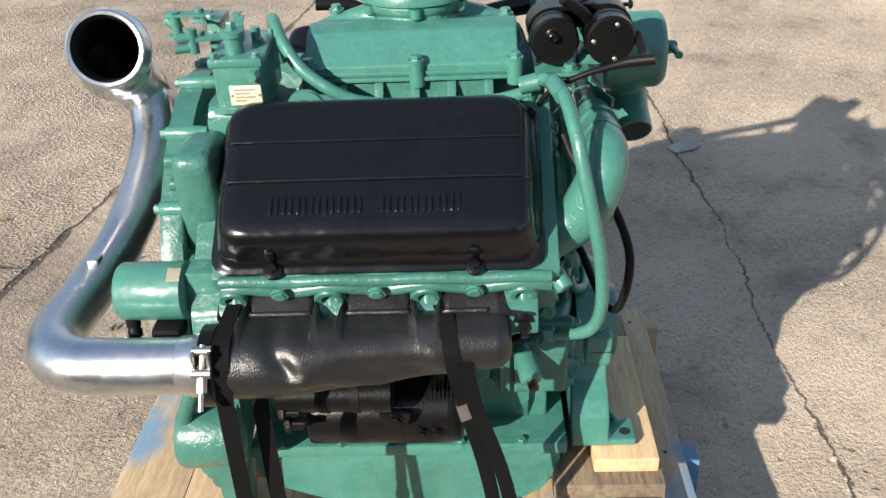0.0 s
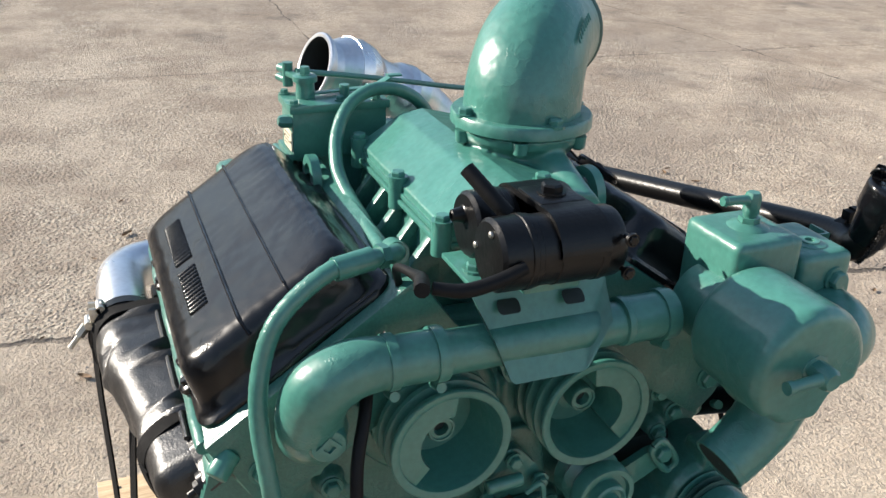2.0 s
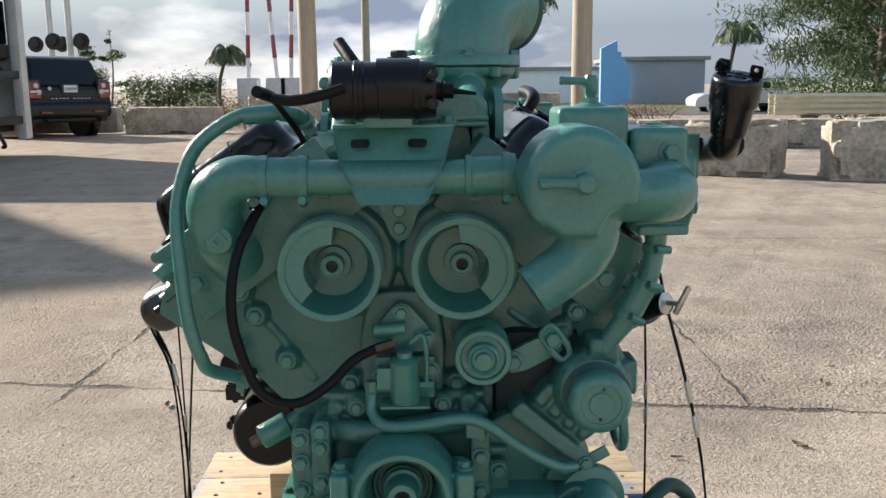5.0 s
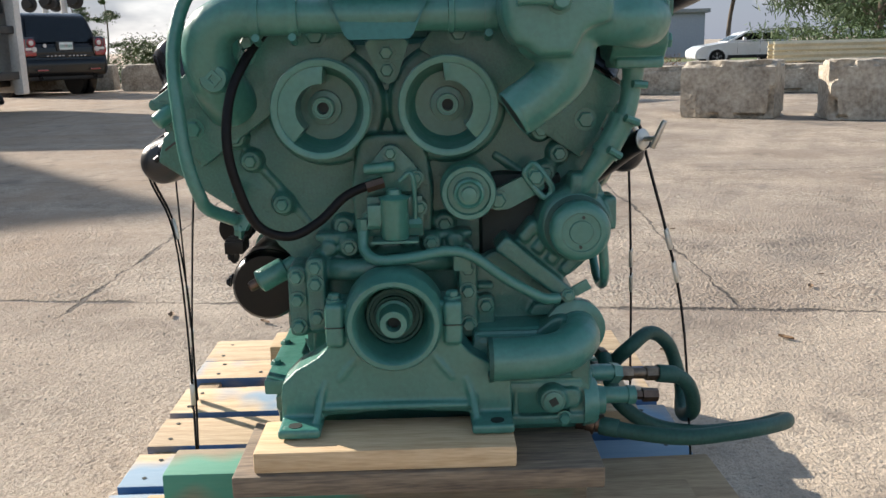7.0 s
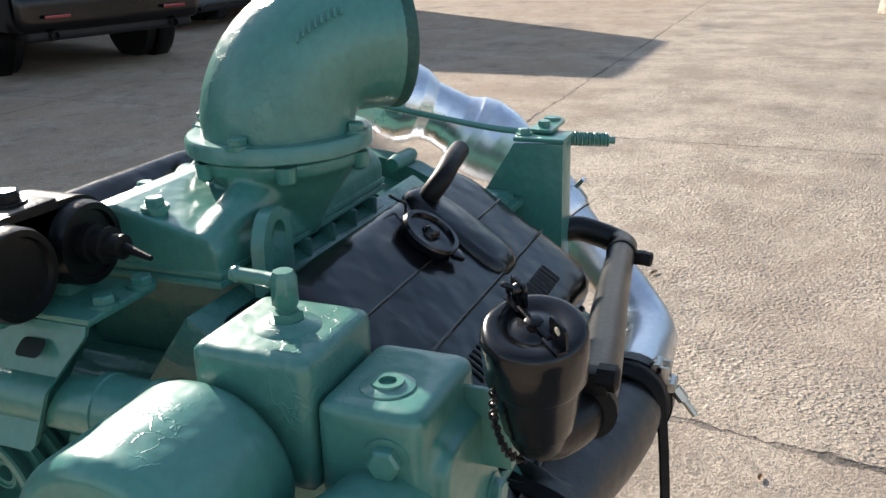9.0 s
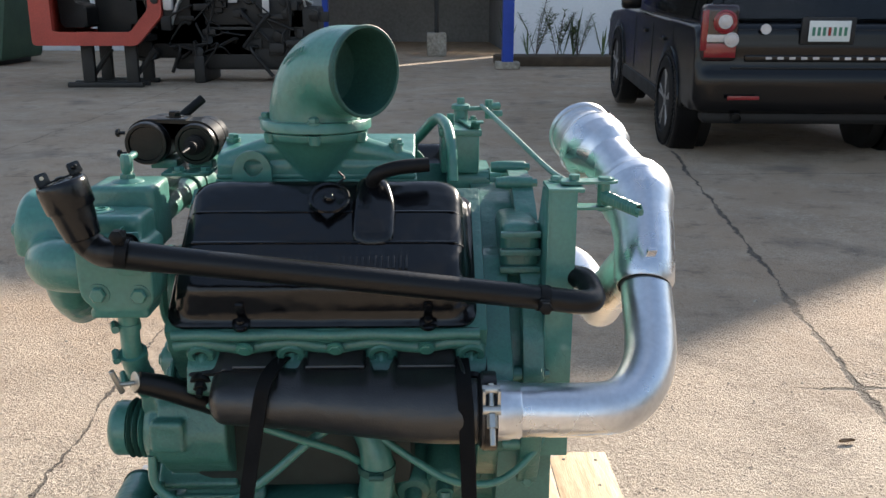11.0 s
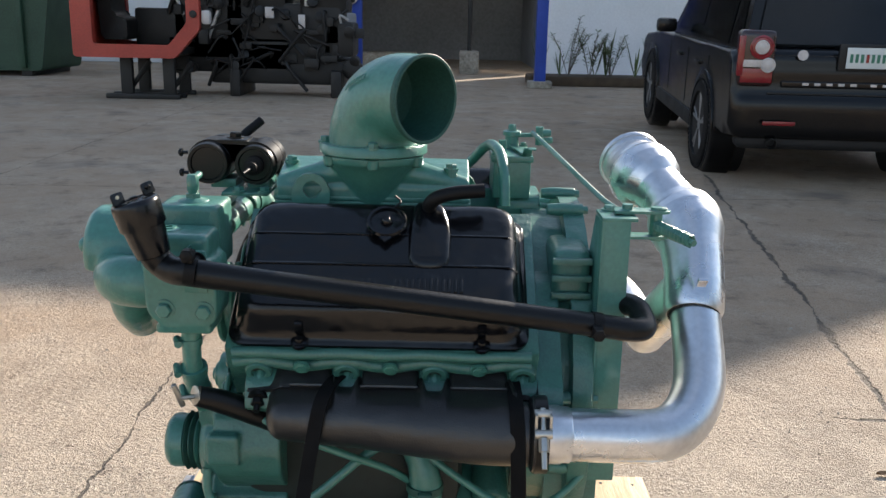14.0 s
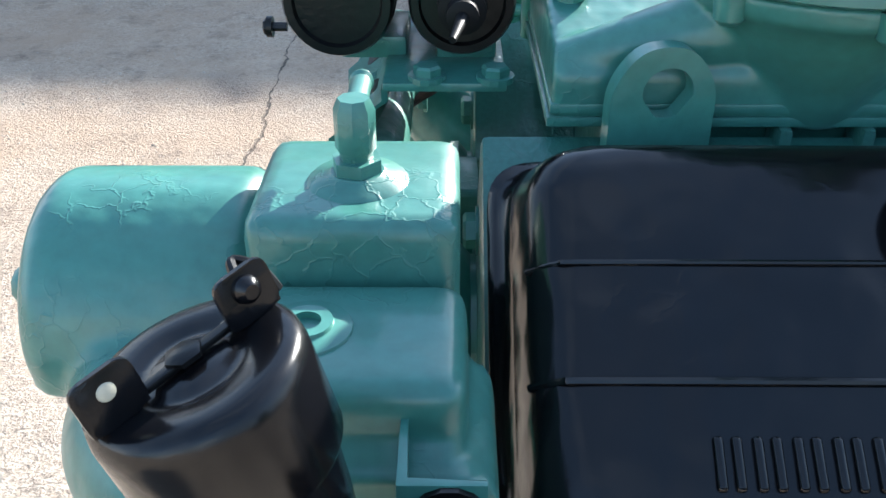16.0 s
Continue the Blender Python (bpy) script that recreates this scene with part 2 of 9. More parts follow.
# ---------------------------------------------------------------- mesh helpers
def link_mesh(name, bm, mat, smooth=40):
    me = bpy.data.meshes.new(name)
    bmesh.ops.recalc_face_normals(bm, faces=bm.faces)
    bm.to_mesh(me)
    bm.free()
    for mm in mat if isinstance(mat, (list, tuple)) else (mat,):
        me.materials.append(mm)
    if smooth:
        me.polygons.foreach_set("use_smooth", [True] * len(me.polygons))
        me.set_sharp_from_angle(angle=radians(smooth))
    return new(name, me)


def thing(name, at, label, category, group="", kind=""):
    """An Empty at the base of a thing, which parents its parts."""
    ob = new(name)
    ob.empty_display_size = 0.1
    ob.matrix_world = Matrix.Translation(at)
    return tagged(ob, label, category, group, kind)


def part(name, bm, mat, parent, label="", smooth=40):
    """One mesh, modelled in the world's metres, under a thing or a part."""
    ob = link_mesh(name, bm, mat, smooth)
    ob.parent = parent
    if parent.parent is None:
        ob.matrix_parent_inverse = parent.matrix_basis.inverted()
    if label:
        ob["label"] = label
    return ob


def cast(name, bm, mat, parent, label="", voxel=0.0028, rounds=5):
    """One casting: overlapping solids fused into a single skin with soft fillets between them."""
    ob = part(name, bm, mat, parent, label, smooth=180)
    fuse = ob.modifiers.new("fuse", "REMESH")
    fuse.mode, fuse.voxel_size, fuse.use_smooth_shade = "VOXEL", voxel, True
    soft = ob.modifiers.new("fillet", "SMOOTH")
    soft.factor, soft.iterations = 0.5, rounds
    return ob


def box(bm, at, size, bevel=0.0, turn=None, seg=2):
    """A box of that size round a place, with rounded edges."""
    r = bmesh.ops.create_cube(bm, size=1.0)
    vs = r["verts"]
    bmesh.ops.scale(bm, vec=size, verts=vs)
    if bevel:
        es = list({e for v in vs for e in v.link_edges})
        out = bmesh.ops.bevel(bm, geom=es, offset=bevel, segments=seg, affect="EDGES", profile=0.6)
        vs = list({v for f in out["faces"] for v in f.verts} | {v for v in vs if v.is_valid})
        todo, seen = list(vs), set(vs)
        while todo:
            for e in todo.pop().link_edges:
                for w in e.verts:
                    if w not in seen:
                        seen.add(w)
                        todo.append(w)
        vs = list(seen)
    bmesh.ops.transform(bm, matrix=Matrix.Translation(at) @ (turn.to_4x4() if turn else Matrix()), verts=vs)
    return vs


def ring(bm, c, a, b, r, seg):
    return [bm.verts.new(c + r * (math.cos(2 * math.pi * k / seg) * a + math.sin(2 * math.pi * k / seg) * b)) for k in range(seg)]


def skin(bm, rings, close=True):
    for p, q in zip(rings, rings[1:]):
        n = len(p)
        for k in range(n):
            bm.faces.new((p[k], p[(k + 1) % n], q[(k + 1) % n], q[k]))
    if close:
        bm.faces.new(rings[0][::-1])
        bm.faces.new(rings[-1])


def axes_of(way):
    w = Vector(way).normalized()
    a = w.orthogonal().normalized() if abs(w.z) > 0.95 else w.cross(Vector((0, 0, 1))).normalized()
    return w, a, w.cross(a).normalized()


def lathe(bm, at, way, profile, seg=28, close=True):
    """Turned on a lathe: profile of (distance along the way, radius) from a place."""
    w, a, b = axes_of(way)
    at = Vector(at)
    skin(bm, [ring(bm, at + h * w, a, b, max(r, 0.0004), seg) for h, r in profile], close)


def cyl(bm, p, q, r, r2=None, seg=20, bevel=0.0):
    p, q = Vector(p), Vector(q)
    n = (q - p).length
    r2 = r if r2 is None else r2
    if bevel:
        lathe(bm, p, q - p, [(0, r - bevel), (bevel * 0.4, r - bevel * 0.3), (bevel, r), (n - bevel, r2), (n - bevel * 0.4, r2 - bevel * 0.3), (n, r2 - bevel)], seg)
    else:
        lathe(bm, p, q - p, [(0, r), (n, r2)], seg)


def smooth_line(points, step=6):
    """A curve through the points (Catmull-Rom)."""
    p = [Vector(v) for v in points]
    p = [2 * p[0] - p[1], *p, 2 * p[-1] - p[-2]]
    out = []
    for k in range(1, len(p) - 2):
        for s in range(step):
            t = s / step
            a, b, c, d = p[k - 1:k + 3]
            out.append(0.5 * (2 * b + (c - a) * t + (2 * a - 5 * b + 4 * c - d) * t * t + (3 * b - a - 3 * c + d) * t ** 3))
    out.append(p[-2])
    return out


def tube(bm, points, radius, seg=14, step=6, close=True, wave=0.0):
    """A pipe or hose along a curve; radius may be a list, one for each point."""
    line = smooth_line(points, step) if step > 1 else [Vector(v) for v in points]
    n = len(line)
    if isinstance(radius, (list, tuple)):
        rs = [radius[min(int(i / (n - 1) * (len(radius) - 1)), len(radius) - 2)] for i in range(n)]
        for i in range(n):
            u = i / (n - 1) * (len(radius) - 1)
            k = min(int(u), len(radius) - 2)
            f = u - k
            rs[i] = radius[k] * (1 - f) + radius[k + 1] * f
    else:
        rs = [radius * (1 + wave * (i % 2)) for i in range(n)]
    w = (line[1] - line[0]).normalized()
    _, a, b = axes_of(w)
    rings = []
    for i, c in enumerate(line):
        d = (line[min(i + 1, n - 1)] - line[max(i - 1, 0)]).normalized()
        turn = w.rotation_difference(d)
        a, b, w = turn @ a, turn @ b, d
        rings.append(ring(bm, c, a, b, rs[i], seg))
    skin(bm, rings, close)
    return line


def prism(bm, outline, axis, lo, hi, bevel=0.0, place=None):
    """A plate: an outline in the plane across the axis, between two depths along it. For x the outline is (y, z), for y (x, z), for z (x, y)."""
    put = {"x": lambda u, v, d: (d, u, v), "y": lambda u, v, d: (u, d, v), "z": lambda u, v, d: (u, v, d)}[axis]
    place = place or (lambda p: p)
    lo_r = [bm.verts.new(place(Vector(put(u, v, lo)))) for u, v in outline]
    hi_r = [bm.verts.new(place(Vector(put(u, v, hi)))) for u, v in outline]
    n = len(outline)
    faces = [bm.faces.new((lo_r[k], lo_r[(k + 1) % n], hi_r[(k + 1) % n], hi_r[k])) for k in range(n)]
    faces += [bm.faces.new(lo_r[::-1]), bm.faces.new(hi_r)]
    if bevel:
        es = list({e for f in faces[-2:] for e in f.edges} | {e for f in faces for e in f.edges})
        bmesh.ops.bevel(bm, geom=es, offset=bevel, segments=2, affect="EDGES", profile=0.6)


def rounded(outline, r, seg=4):
    """An outline with its corners rounded."""
    out, n = [], len(outline)
    for k in range(n):
        p, c, q = (Vector(outline[(k + d) % n]) for d in (-1, 0, 1))
        m = min(r, (p - c).length * 0.45, (q - c).length * 0.45)
        a, b = c + (p - c).normalized() * m, c + (q - c).normalized() * m
        for s in range(seg + 1):
            t = s / seg
            out.append(tuple((1 - t) ** 2 * a + 2 * t * (1 - t) * c + t * t * b))
    return out


def hexbolt(bm, at, way, r=0.008, h=0.007, washer=True):
    w, a, b = axes_of(way)
    at = Vector(at)
    if washer:
        lathe(bm, at, way, [(-0.002, r * 1.35), (0.0018, r * 1.35)], 14)
    lathe(bm, at, way, [(0.001, r), (h * 0.8, r), (h, r * 0.82)], 6)


def bolt(at, way, parent, r=0.008, h=0.007, mat=None, name="bolt", label=""):
    bm = bmesh.new()
    hexbolt(bm, at, way, r, h)
    return part(name, bm, mat or GREEN, parent, label, smooth=25)


def clamp_band(bm, at, way, r, width=0.012, ear=(0, 0, 1)):
    """A worm-drive hose clamp."""
    w, a, b = axes_of(way)
    at = Vector(at)
    lathe(bm, at - w * width / 2, w, [(0, r * 0.99), (0, r + 0.0016), (width, r + 0.0016), (width, r * 0.99)], 24)
    e = Vector(ear).normalized()
    side = w.cross(e).normalized()
    cyl(bm, at + e * (r + 0.005) - side * 0.010, at + e * (r + 0.005) + side * 0.012, 0.0055, seg=8)


# ---------------------------------------------------------------- the diesel engine
engine = thing("engine", (-0.05, 0.02, 0.20), "green-painted V6 diesel engine with black covers strapped on a wooden pallet", "engine")
COS, SIN = 0.819, 0.574                   # the banks lean out by 35 degrees


def bank(side):
    """Places on a bank: along the engine, up the slope of the head, out from it."""
    return lambda p: Vector((p.x, side * (-(COS * p.y) + SIN * p.z), SIN * p.y + COS * p.z))


def bank_way(side, s, h):
    return Vector((0, side * (-(COS * s) + SIN * h), SIN * s + COS * h))


def engine_block():
    bm = bmesh.new()
    half = [(0.0, 0.36), (0.125, 0.36), (0.145, 0.42), (0.145, 0.55), (0.20, 0.60), (0.345, 0.70), (0.335, 0.735), (0.20, 0.86), (0.12, 0.87), (0.0, 0.86)]
    outline = [(-y, z) for y, z in half[::-1]] + half[1:-1]
    prism(bm, outline, "x", -0.30, 0.165, 0.006)
    for side in (-1, 1):
        cyl(bm, (-0.28, side * 0.165, 0.575), (0.15, side * 0.165, 0.575), 0.014, seg=12)
    block = part("block", bm, GREEN_CAST, engine)
    for side in (-1, 1):
        for x in (-0.20, -0.07, 0.06):
            bm = bmesh.new()
            box(bm, (x, side * 0.128, 0.52), (0.085, 0.06, 0.10), 0.012)
            part("inspection_cover", bm, GREEN_CAST, block)
        for x in (-0.26, -0.135, -0.005, 0.125):
            bm = bmesh.new()
            box(bm, (x, side * 0.125, 0.55), (0.018, 0.07, 0.20), 0.006)
            part("web", bm, GREEN_CAST, block)
    for side in (-1, 1):
        for x in (-0.235, -0.10, 0.03, 0.10):
            bolt((x, side * 0.148, 0.45 + 0.02 * (x > 0)), (0, side, 0), block, 0.010, 0.008, GREEN, "core_plug")
    # oil pan
    bm = bmesh.new()
    prism(bm, rounded([(-0.30, 0.29), (-0.16, 0.235), (0.16, 0.235), (0.215, 0.30), (0.215, 0.375), (-0.30, 0.375)], 0.03), "y", -0.185, 0.12, 0.012)
    prism(bm, [(-0.30, 0.355), (0.225, 0.355), (0.225, 0.378), (-0.30, 0.378)], "y", -0.20, 0.16, 0.004)
    pan = part("oil_pan", bm, GREEN, engine, "green pressed oil pan")
    for x in (-0.25, -0.15, -0.05, 0.05, 0.15):
        bolt((x, -0.193, 0.378), (0, 0, 1), pan, 0.007, 0.006)


def cylinder_head(side):
    put = bank(side)
    bm = bmesh.new()
    wavy = [(0.172, 0.725), (0.178, 0.76), (0.173, 0.80), (0.176, 0.842), (0.452, 0.842), (0.455, 0.725)]
    lo, hi = -0.262, 0.192
    prism(bm, wavy, "x", lo, hi, 0.005, put)
    # wavy cast ledge under the cover, bosses at the manifold studs, core plugs
    for s, h, r, amp in ((0.174, 0.836, 0.0085, 0.0015), (0.174, 0.812, 0.0100, 0.006)):
        tube(bm, [put(Vector((lo + 0.012 + k * (hi - lo - 0.024) / 24, s, h + amp * math.sin(k * 2 * math.pi / 6.86 + 0.3)))) for k in range(25)], r, 10, 3)
    head = part("cylinder_head", bm, GREEN_CAST, engine)
    for x in (-0.24, -0.111, 0.017, 0.145):
        bm = bmesh.new()
        at = put(Vector((x, 0.168, 0.800)))
        lathe(bm, at + bank_way(side, 0.012, 0), bank_way(side, -1, 0.15), [(0, 0.021), (0.018, 0.0195), (0.021, 0.0175), (0.021, 0.0110), (0.004, 0.0105)], 24)
        boss = part("stud_boss", bm, GREEN_CAST, head)
        bm = bmesh.new()
        lathe(bm, at + bank_way(side, 0.002, 0), bank_way(side, -1, 0.15), [(0, 0.0106), (0.002, 0.0106)], 20)
        part("hole", bm, DARK, boss)
        bm = bmesh.new()
        cyl(bm, at + bank_way(side, 0.004, -0.006), at + bank_way(side, -0.030, -0.018), 0.0068, seg=14)
        part("stud_sleeve", bm, GREEN, boss)
    for x, h in ((-0.175, 0.818), (-0.047, 0.818), (0.081, 0.818)):
        bolt(put(Vector((x, 0.162, h))), bank_way(side, -1, 0.1), head, 0.009, 0.004, GREEN, "core_plug")
    # end cover plates and plugs
    for x, d in ((hi, 1), (lo, -1)):
        for s in (0.20, 0.42):
            bolt(put(Vector((x, s, 0.775))), (d, 0, 0), head, 0.012, 0.010)
    if side < 0:
        bm = bmesh.new()
        cyl(bm, put(Vector((0.185, 0.190, 0.815))), put(Vector((0.200, 0.165, 0.812))), 0.013, 0.012, 14, 0.002)
        part("coolant_plug", bm, GREEN, head)


def valve_cover(side):
    """Pressed black rocker cover with two long ribs, raised lettering bars and a rolled flange."""
    put = bank(side)
    lo, hi = (-0.255, 0.167) if side < 0 else (-0.240, 0.182)
    bm = bmesh.new()

    def loop(inset, h, r, out=0.0):
        a = rounded([(lo + inset, 0.188 + inset * 1.1 + out), (hi - inset, 0.188 + inset * 1.1 + out), (hi - inset, 0.424 - inset * 0.9), (lo + inset, 0.424 - inset * 0.9)], r, 7)
        return [bm.verts.new(put(Vector((x, s, h)))) for x, s in a]

    rings = [loop(-0.007, 0.842, 0.030), loop(-0.007, 0.8475, 0.030), loop(-0.003, 0.850, 0.030), loop(0.002, 0.852, 0.032), loop(0.005, 0.868, 0.034),
             loop(0.010, 0.890, 0.038), loop(0.014, 0.899, 0.038), loop(0.022, 0.9045, 0.038), loop(0.034, 0.906, 0.034), loop(0.050, 0.9065, 0.028)]
    skin(bm, rings)
    cover = part("valve_cover", bm, BLACK_GLOSS, engine, "gloss black pressed steel valve cover", smooth=60)
    # long pressed ribs
    for s, r in ((0.2835, 0.0022), (0.342, 0.0016)):
        bm = bmesh.new()
        x0, x1 = lo + 0.014, hi - 0.014
        tube(bm, [put(Vector((x0 - 0.004, s, 0.893))), put(Vector((x0 + 0.010, s, 0.9045))), put(Vector((x0 + 0.03, s, 0.9068))), put(Vector((0, s, 0.9072))),
                  put(Vector((x1 - 0.03, s, 0.9068))), put(Vector((x1 - 0.010, s, 0.9045))), put(Vector((x1 + 0.004, s, 0.893)))], r, 8, 5)
        part("rib", bm, BLACK_GLOSS, cover)
    # raised maker's lettering, as plain bars
    x = -0.170 if side < 0 else 0.087
    step = 1 if side < 0 else -1
    for word in (7, 6):
        for k in range(word):
            bm = bmesh.new()
            for u, v, du, dv in ((-0.0040, 0, 0.0050, 0.0245), (0.0042, 0.0, 0.0050, 0.0245)):
                vs = box(bm, (0, 0, 0), (du, dv, 0.0076), 0.0024, seg=3)
                turn = Matrix.Rotation(side * -radians(35), 4, "X")
                bmesh.ops.transform(bm, matrix=Matrix.Translation(put(Vector((x + u, 0.2465 + v, 0.9052)))) @ turn, verts=vs)
            part("raised_bar", bm, BLACK_GLOSS, cover)
            x += 0.0176 * step
        x += 0.019 * step
    # hold-down dents and bolts along the outer flange
    for x in (-0.178, 0.083):
        bm = bmesh.new()
        at = put(Vector((x, 0.184, 0.853)))
        up = bank_way(side, 0, 1)
        lathe(bm, at, up, [(-0.006, 0.013), (0.000, 0.0125), (0.002, 0.008), (0.002, 0.0065), (0.006, 0.0062), (0.0075, 0.005)], 16)
        part("cover_bolt", bm, BLACK_GLOSS, cover)
        bm = bmesh.new()
        vs = box(bm, (0, 0, 0), (0.013, 0.008, 0.030), 0.004)
        turn = Matrix.Rotation(side * -radians(35), 4, "X")
        bmesh.ops.transform(bm, matrix=Matrix.Translation(put(Vector((x, 0.1945, 0.868)))) @ turn, verts=vs)
        part("bolt_pocket", bm, BLACK_GLOSS, cover)
    return cover


def log_centre(x, side):
    """The exhaust log runs in towards the engine at its front."""
    f = min(1.0, max(0.0, (x + 0.20) / 0.26))
    return side * (0.387 - 0.030 * f * f * (3 - 2 * f)), 0.690 + 0.002 * f * f * (3 - 2 * f)


def manifold(side):
    """Black cast exhaust log with three runners and stud flanges."""
    y, z = 0.387 * side, 0.690
    put = bank(side)
    bm = bmesh.new()
    # one cast body: the log with three runners swelling out of it towards the head
    rows, seg, steps = [], 40, 150
    for i in range(steps):
        x = -0.252 + 0.380 * i / (steps - 1)
        f = min(1.0, max(0.0, (min(abs(x - b) for b in (-0.240, -0.111, 0.017, 0.150)) - 0.009) / 0.016))
        f = f * f * (3 - 2 * f)
        g = max(0.0, (x - 0.030) / 0.098)                  # the front end sweeps up
        p = put(Vector((x, 0.150, 0.766)))
        yc, zc = log_centre(x, side)
        low = Vector((x, yc, zc)).lerp(p, min(1.0, g * g * 0.08))
        r_low = float(np.interp(x, (-0.20, 0.04, 0.11), (0.0450, 0.0370, 0.0330))) - (0.006 if i < 3 else 0)
        near = 0.18 + 0.82 * f if x > -0.235 else 0.0
        top = Vector((x, yc, zc)).lerp(p, near)
        top.z += 0.010 * math.sin(math.pi * near)
        r_top = r_low + (0.029 - r_low) * near
        if i >= steps - 9:                                 # rounded front end
            k = math.sqrt(1 - ((i - steps + 9) / 9) ** 2)
            r_low, r_top = r_low * max(0.25, k), r_top * max(0.45, k)
        row = []
        for k in range(seg):
            t = 2 * math.pi * k / seg
            d = Vector((0, math.cos(t), math.sin(t)))
            c, r = max(((low, r_low), (top, r_top)), key=lambda q: q[0].dot(d) + q[1])
            at = c + d * r
            if side < 0 and d.y < 0.2:
                # knocks in the outer face
                for cx, cz, wx, wz, deep in ((-0.166, 0.712, 0.013, 0.022, 0.0110), (-0.138, 0.684, 0.018, 0.010, -0.0060), (-0.118, 0.668, 0.022, 0.010, 0.0070), (-0.062, 0.690, 0.034, 0.018, 0.0075), (-0.045, 0.668, 0.022, 0.009, -0.0050), (0.002, 0.684, 0.020, 0.014, 0.0060), (0.030, 0.700, 0.016, 0.020, -0.0030)):
                    slant = (at.x - cx) + 0.6 * (at.z - cz)
                    at = at - d * deep * math.exp(-(slant / wx) ** 2 - ((at.z - cz) / wz) ** 2)
            row.append(bm.verts.new(at))
        rows.append(row)
    skin(bm, rows)
    log = part("exhaust_manifold", bm, BLACK_CAST, engine, "satin black cast iron exhaust manifold", smooth=80)
    # one scalloped flange along the head
    edge = []
    for k in range(73):
        x = -0.262 + 0.374 * k / 72
        d = min(abs(x - b) for b in (-0.240, -0.111, 0.017))
        e = min(1.0, max(0.0, (d - 0.011) / 0.015))
        edge.append((x, 0.776 + 0.026 * e * e * (3 - 2 * e)))
    edge += [(0.128, 0.792), (0.160, 0.790), (0.166, 0.778), (0.158, 0.764), (0.130, 0.760), (0.112, 0.748), (-0.262, 0.748)]
    bm = bmesh.new()
    prism(bm, edge, "y", 0.138, 0.172, 0.0025, bank_swap(side))
    part("port_flange", bm, BLACK_CAST, log)
    # the pressed rim that runs along the top of the runners
    bm = bmesh.new()
    tube(bm, [put(Vector((x, 0.141, h + 0.003))) for x, h in edge[2:70]], 0.0035, 8, 1)
    part("rim", bm, BLACK_CAST, log)
    for x in (-0.240, -0.111, 0.017, 0.145):
        at = put(Vector((x, 0.136, 0.776)))
        w = bank_way(side, -1, 0)
        bm = bmesh.new()
        lathe(bm, at, w, [(-0.004, 0.016), (0.004, 0.016), (0.005, 0.013)], 18)
        lathe(bm, at, w, [(0.004, 0.010), (0.013, 0.010), (0.014, 0.008)], 6)
        cyl(bm, at + w * 0.013, at + w * 0.024, 0.005, seg=10)
        part("stud_nut", bm, STEEL if x in (-0.111, 0.017) else BLACK_SATIN, log)
    bm = bmesh.new()
    lathe(bm, (-0.245, y, z), (-1, 0, 0), [(0, 0.042), (0.004, 0.052), (0.010, 0.053), (0.014, 0.047)], 28)
    part("outlet_flange", bm, BLACK_CAST, log)


def bank_swap(side):
    put = bank(side)
    return lambda p: put(Vector((p.x, p.y, p.z)))


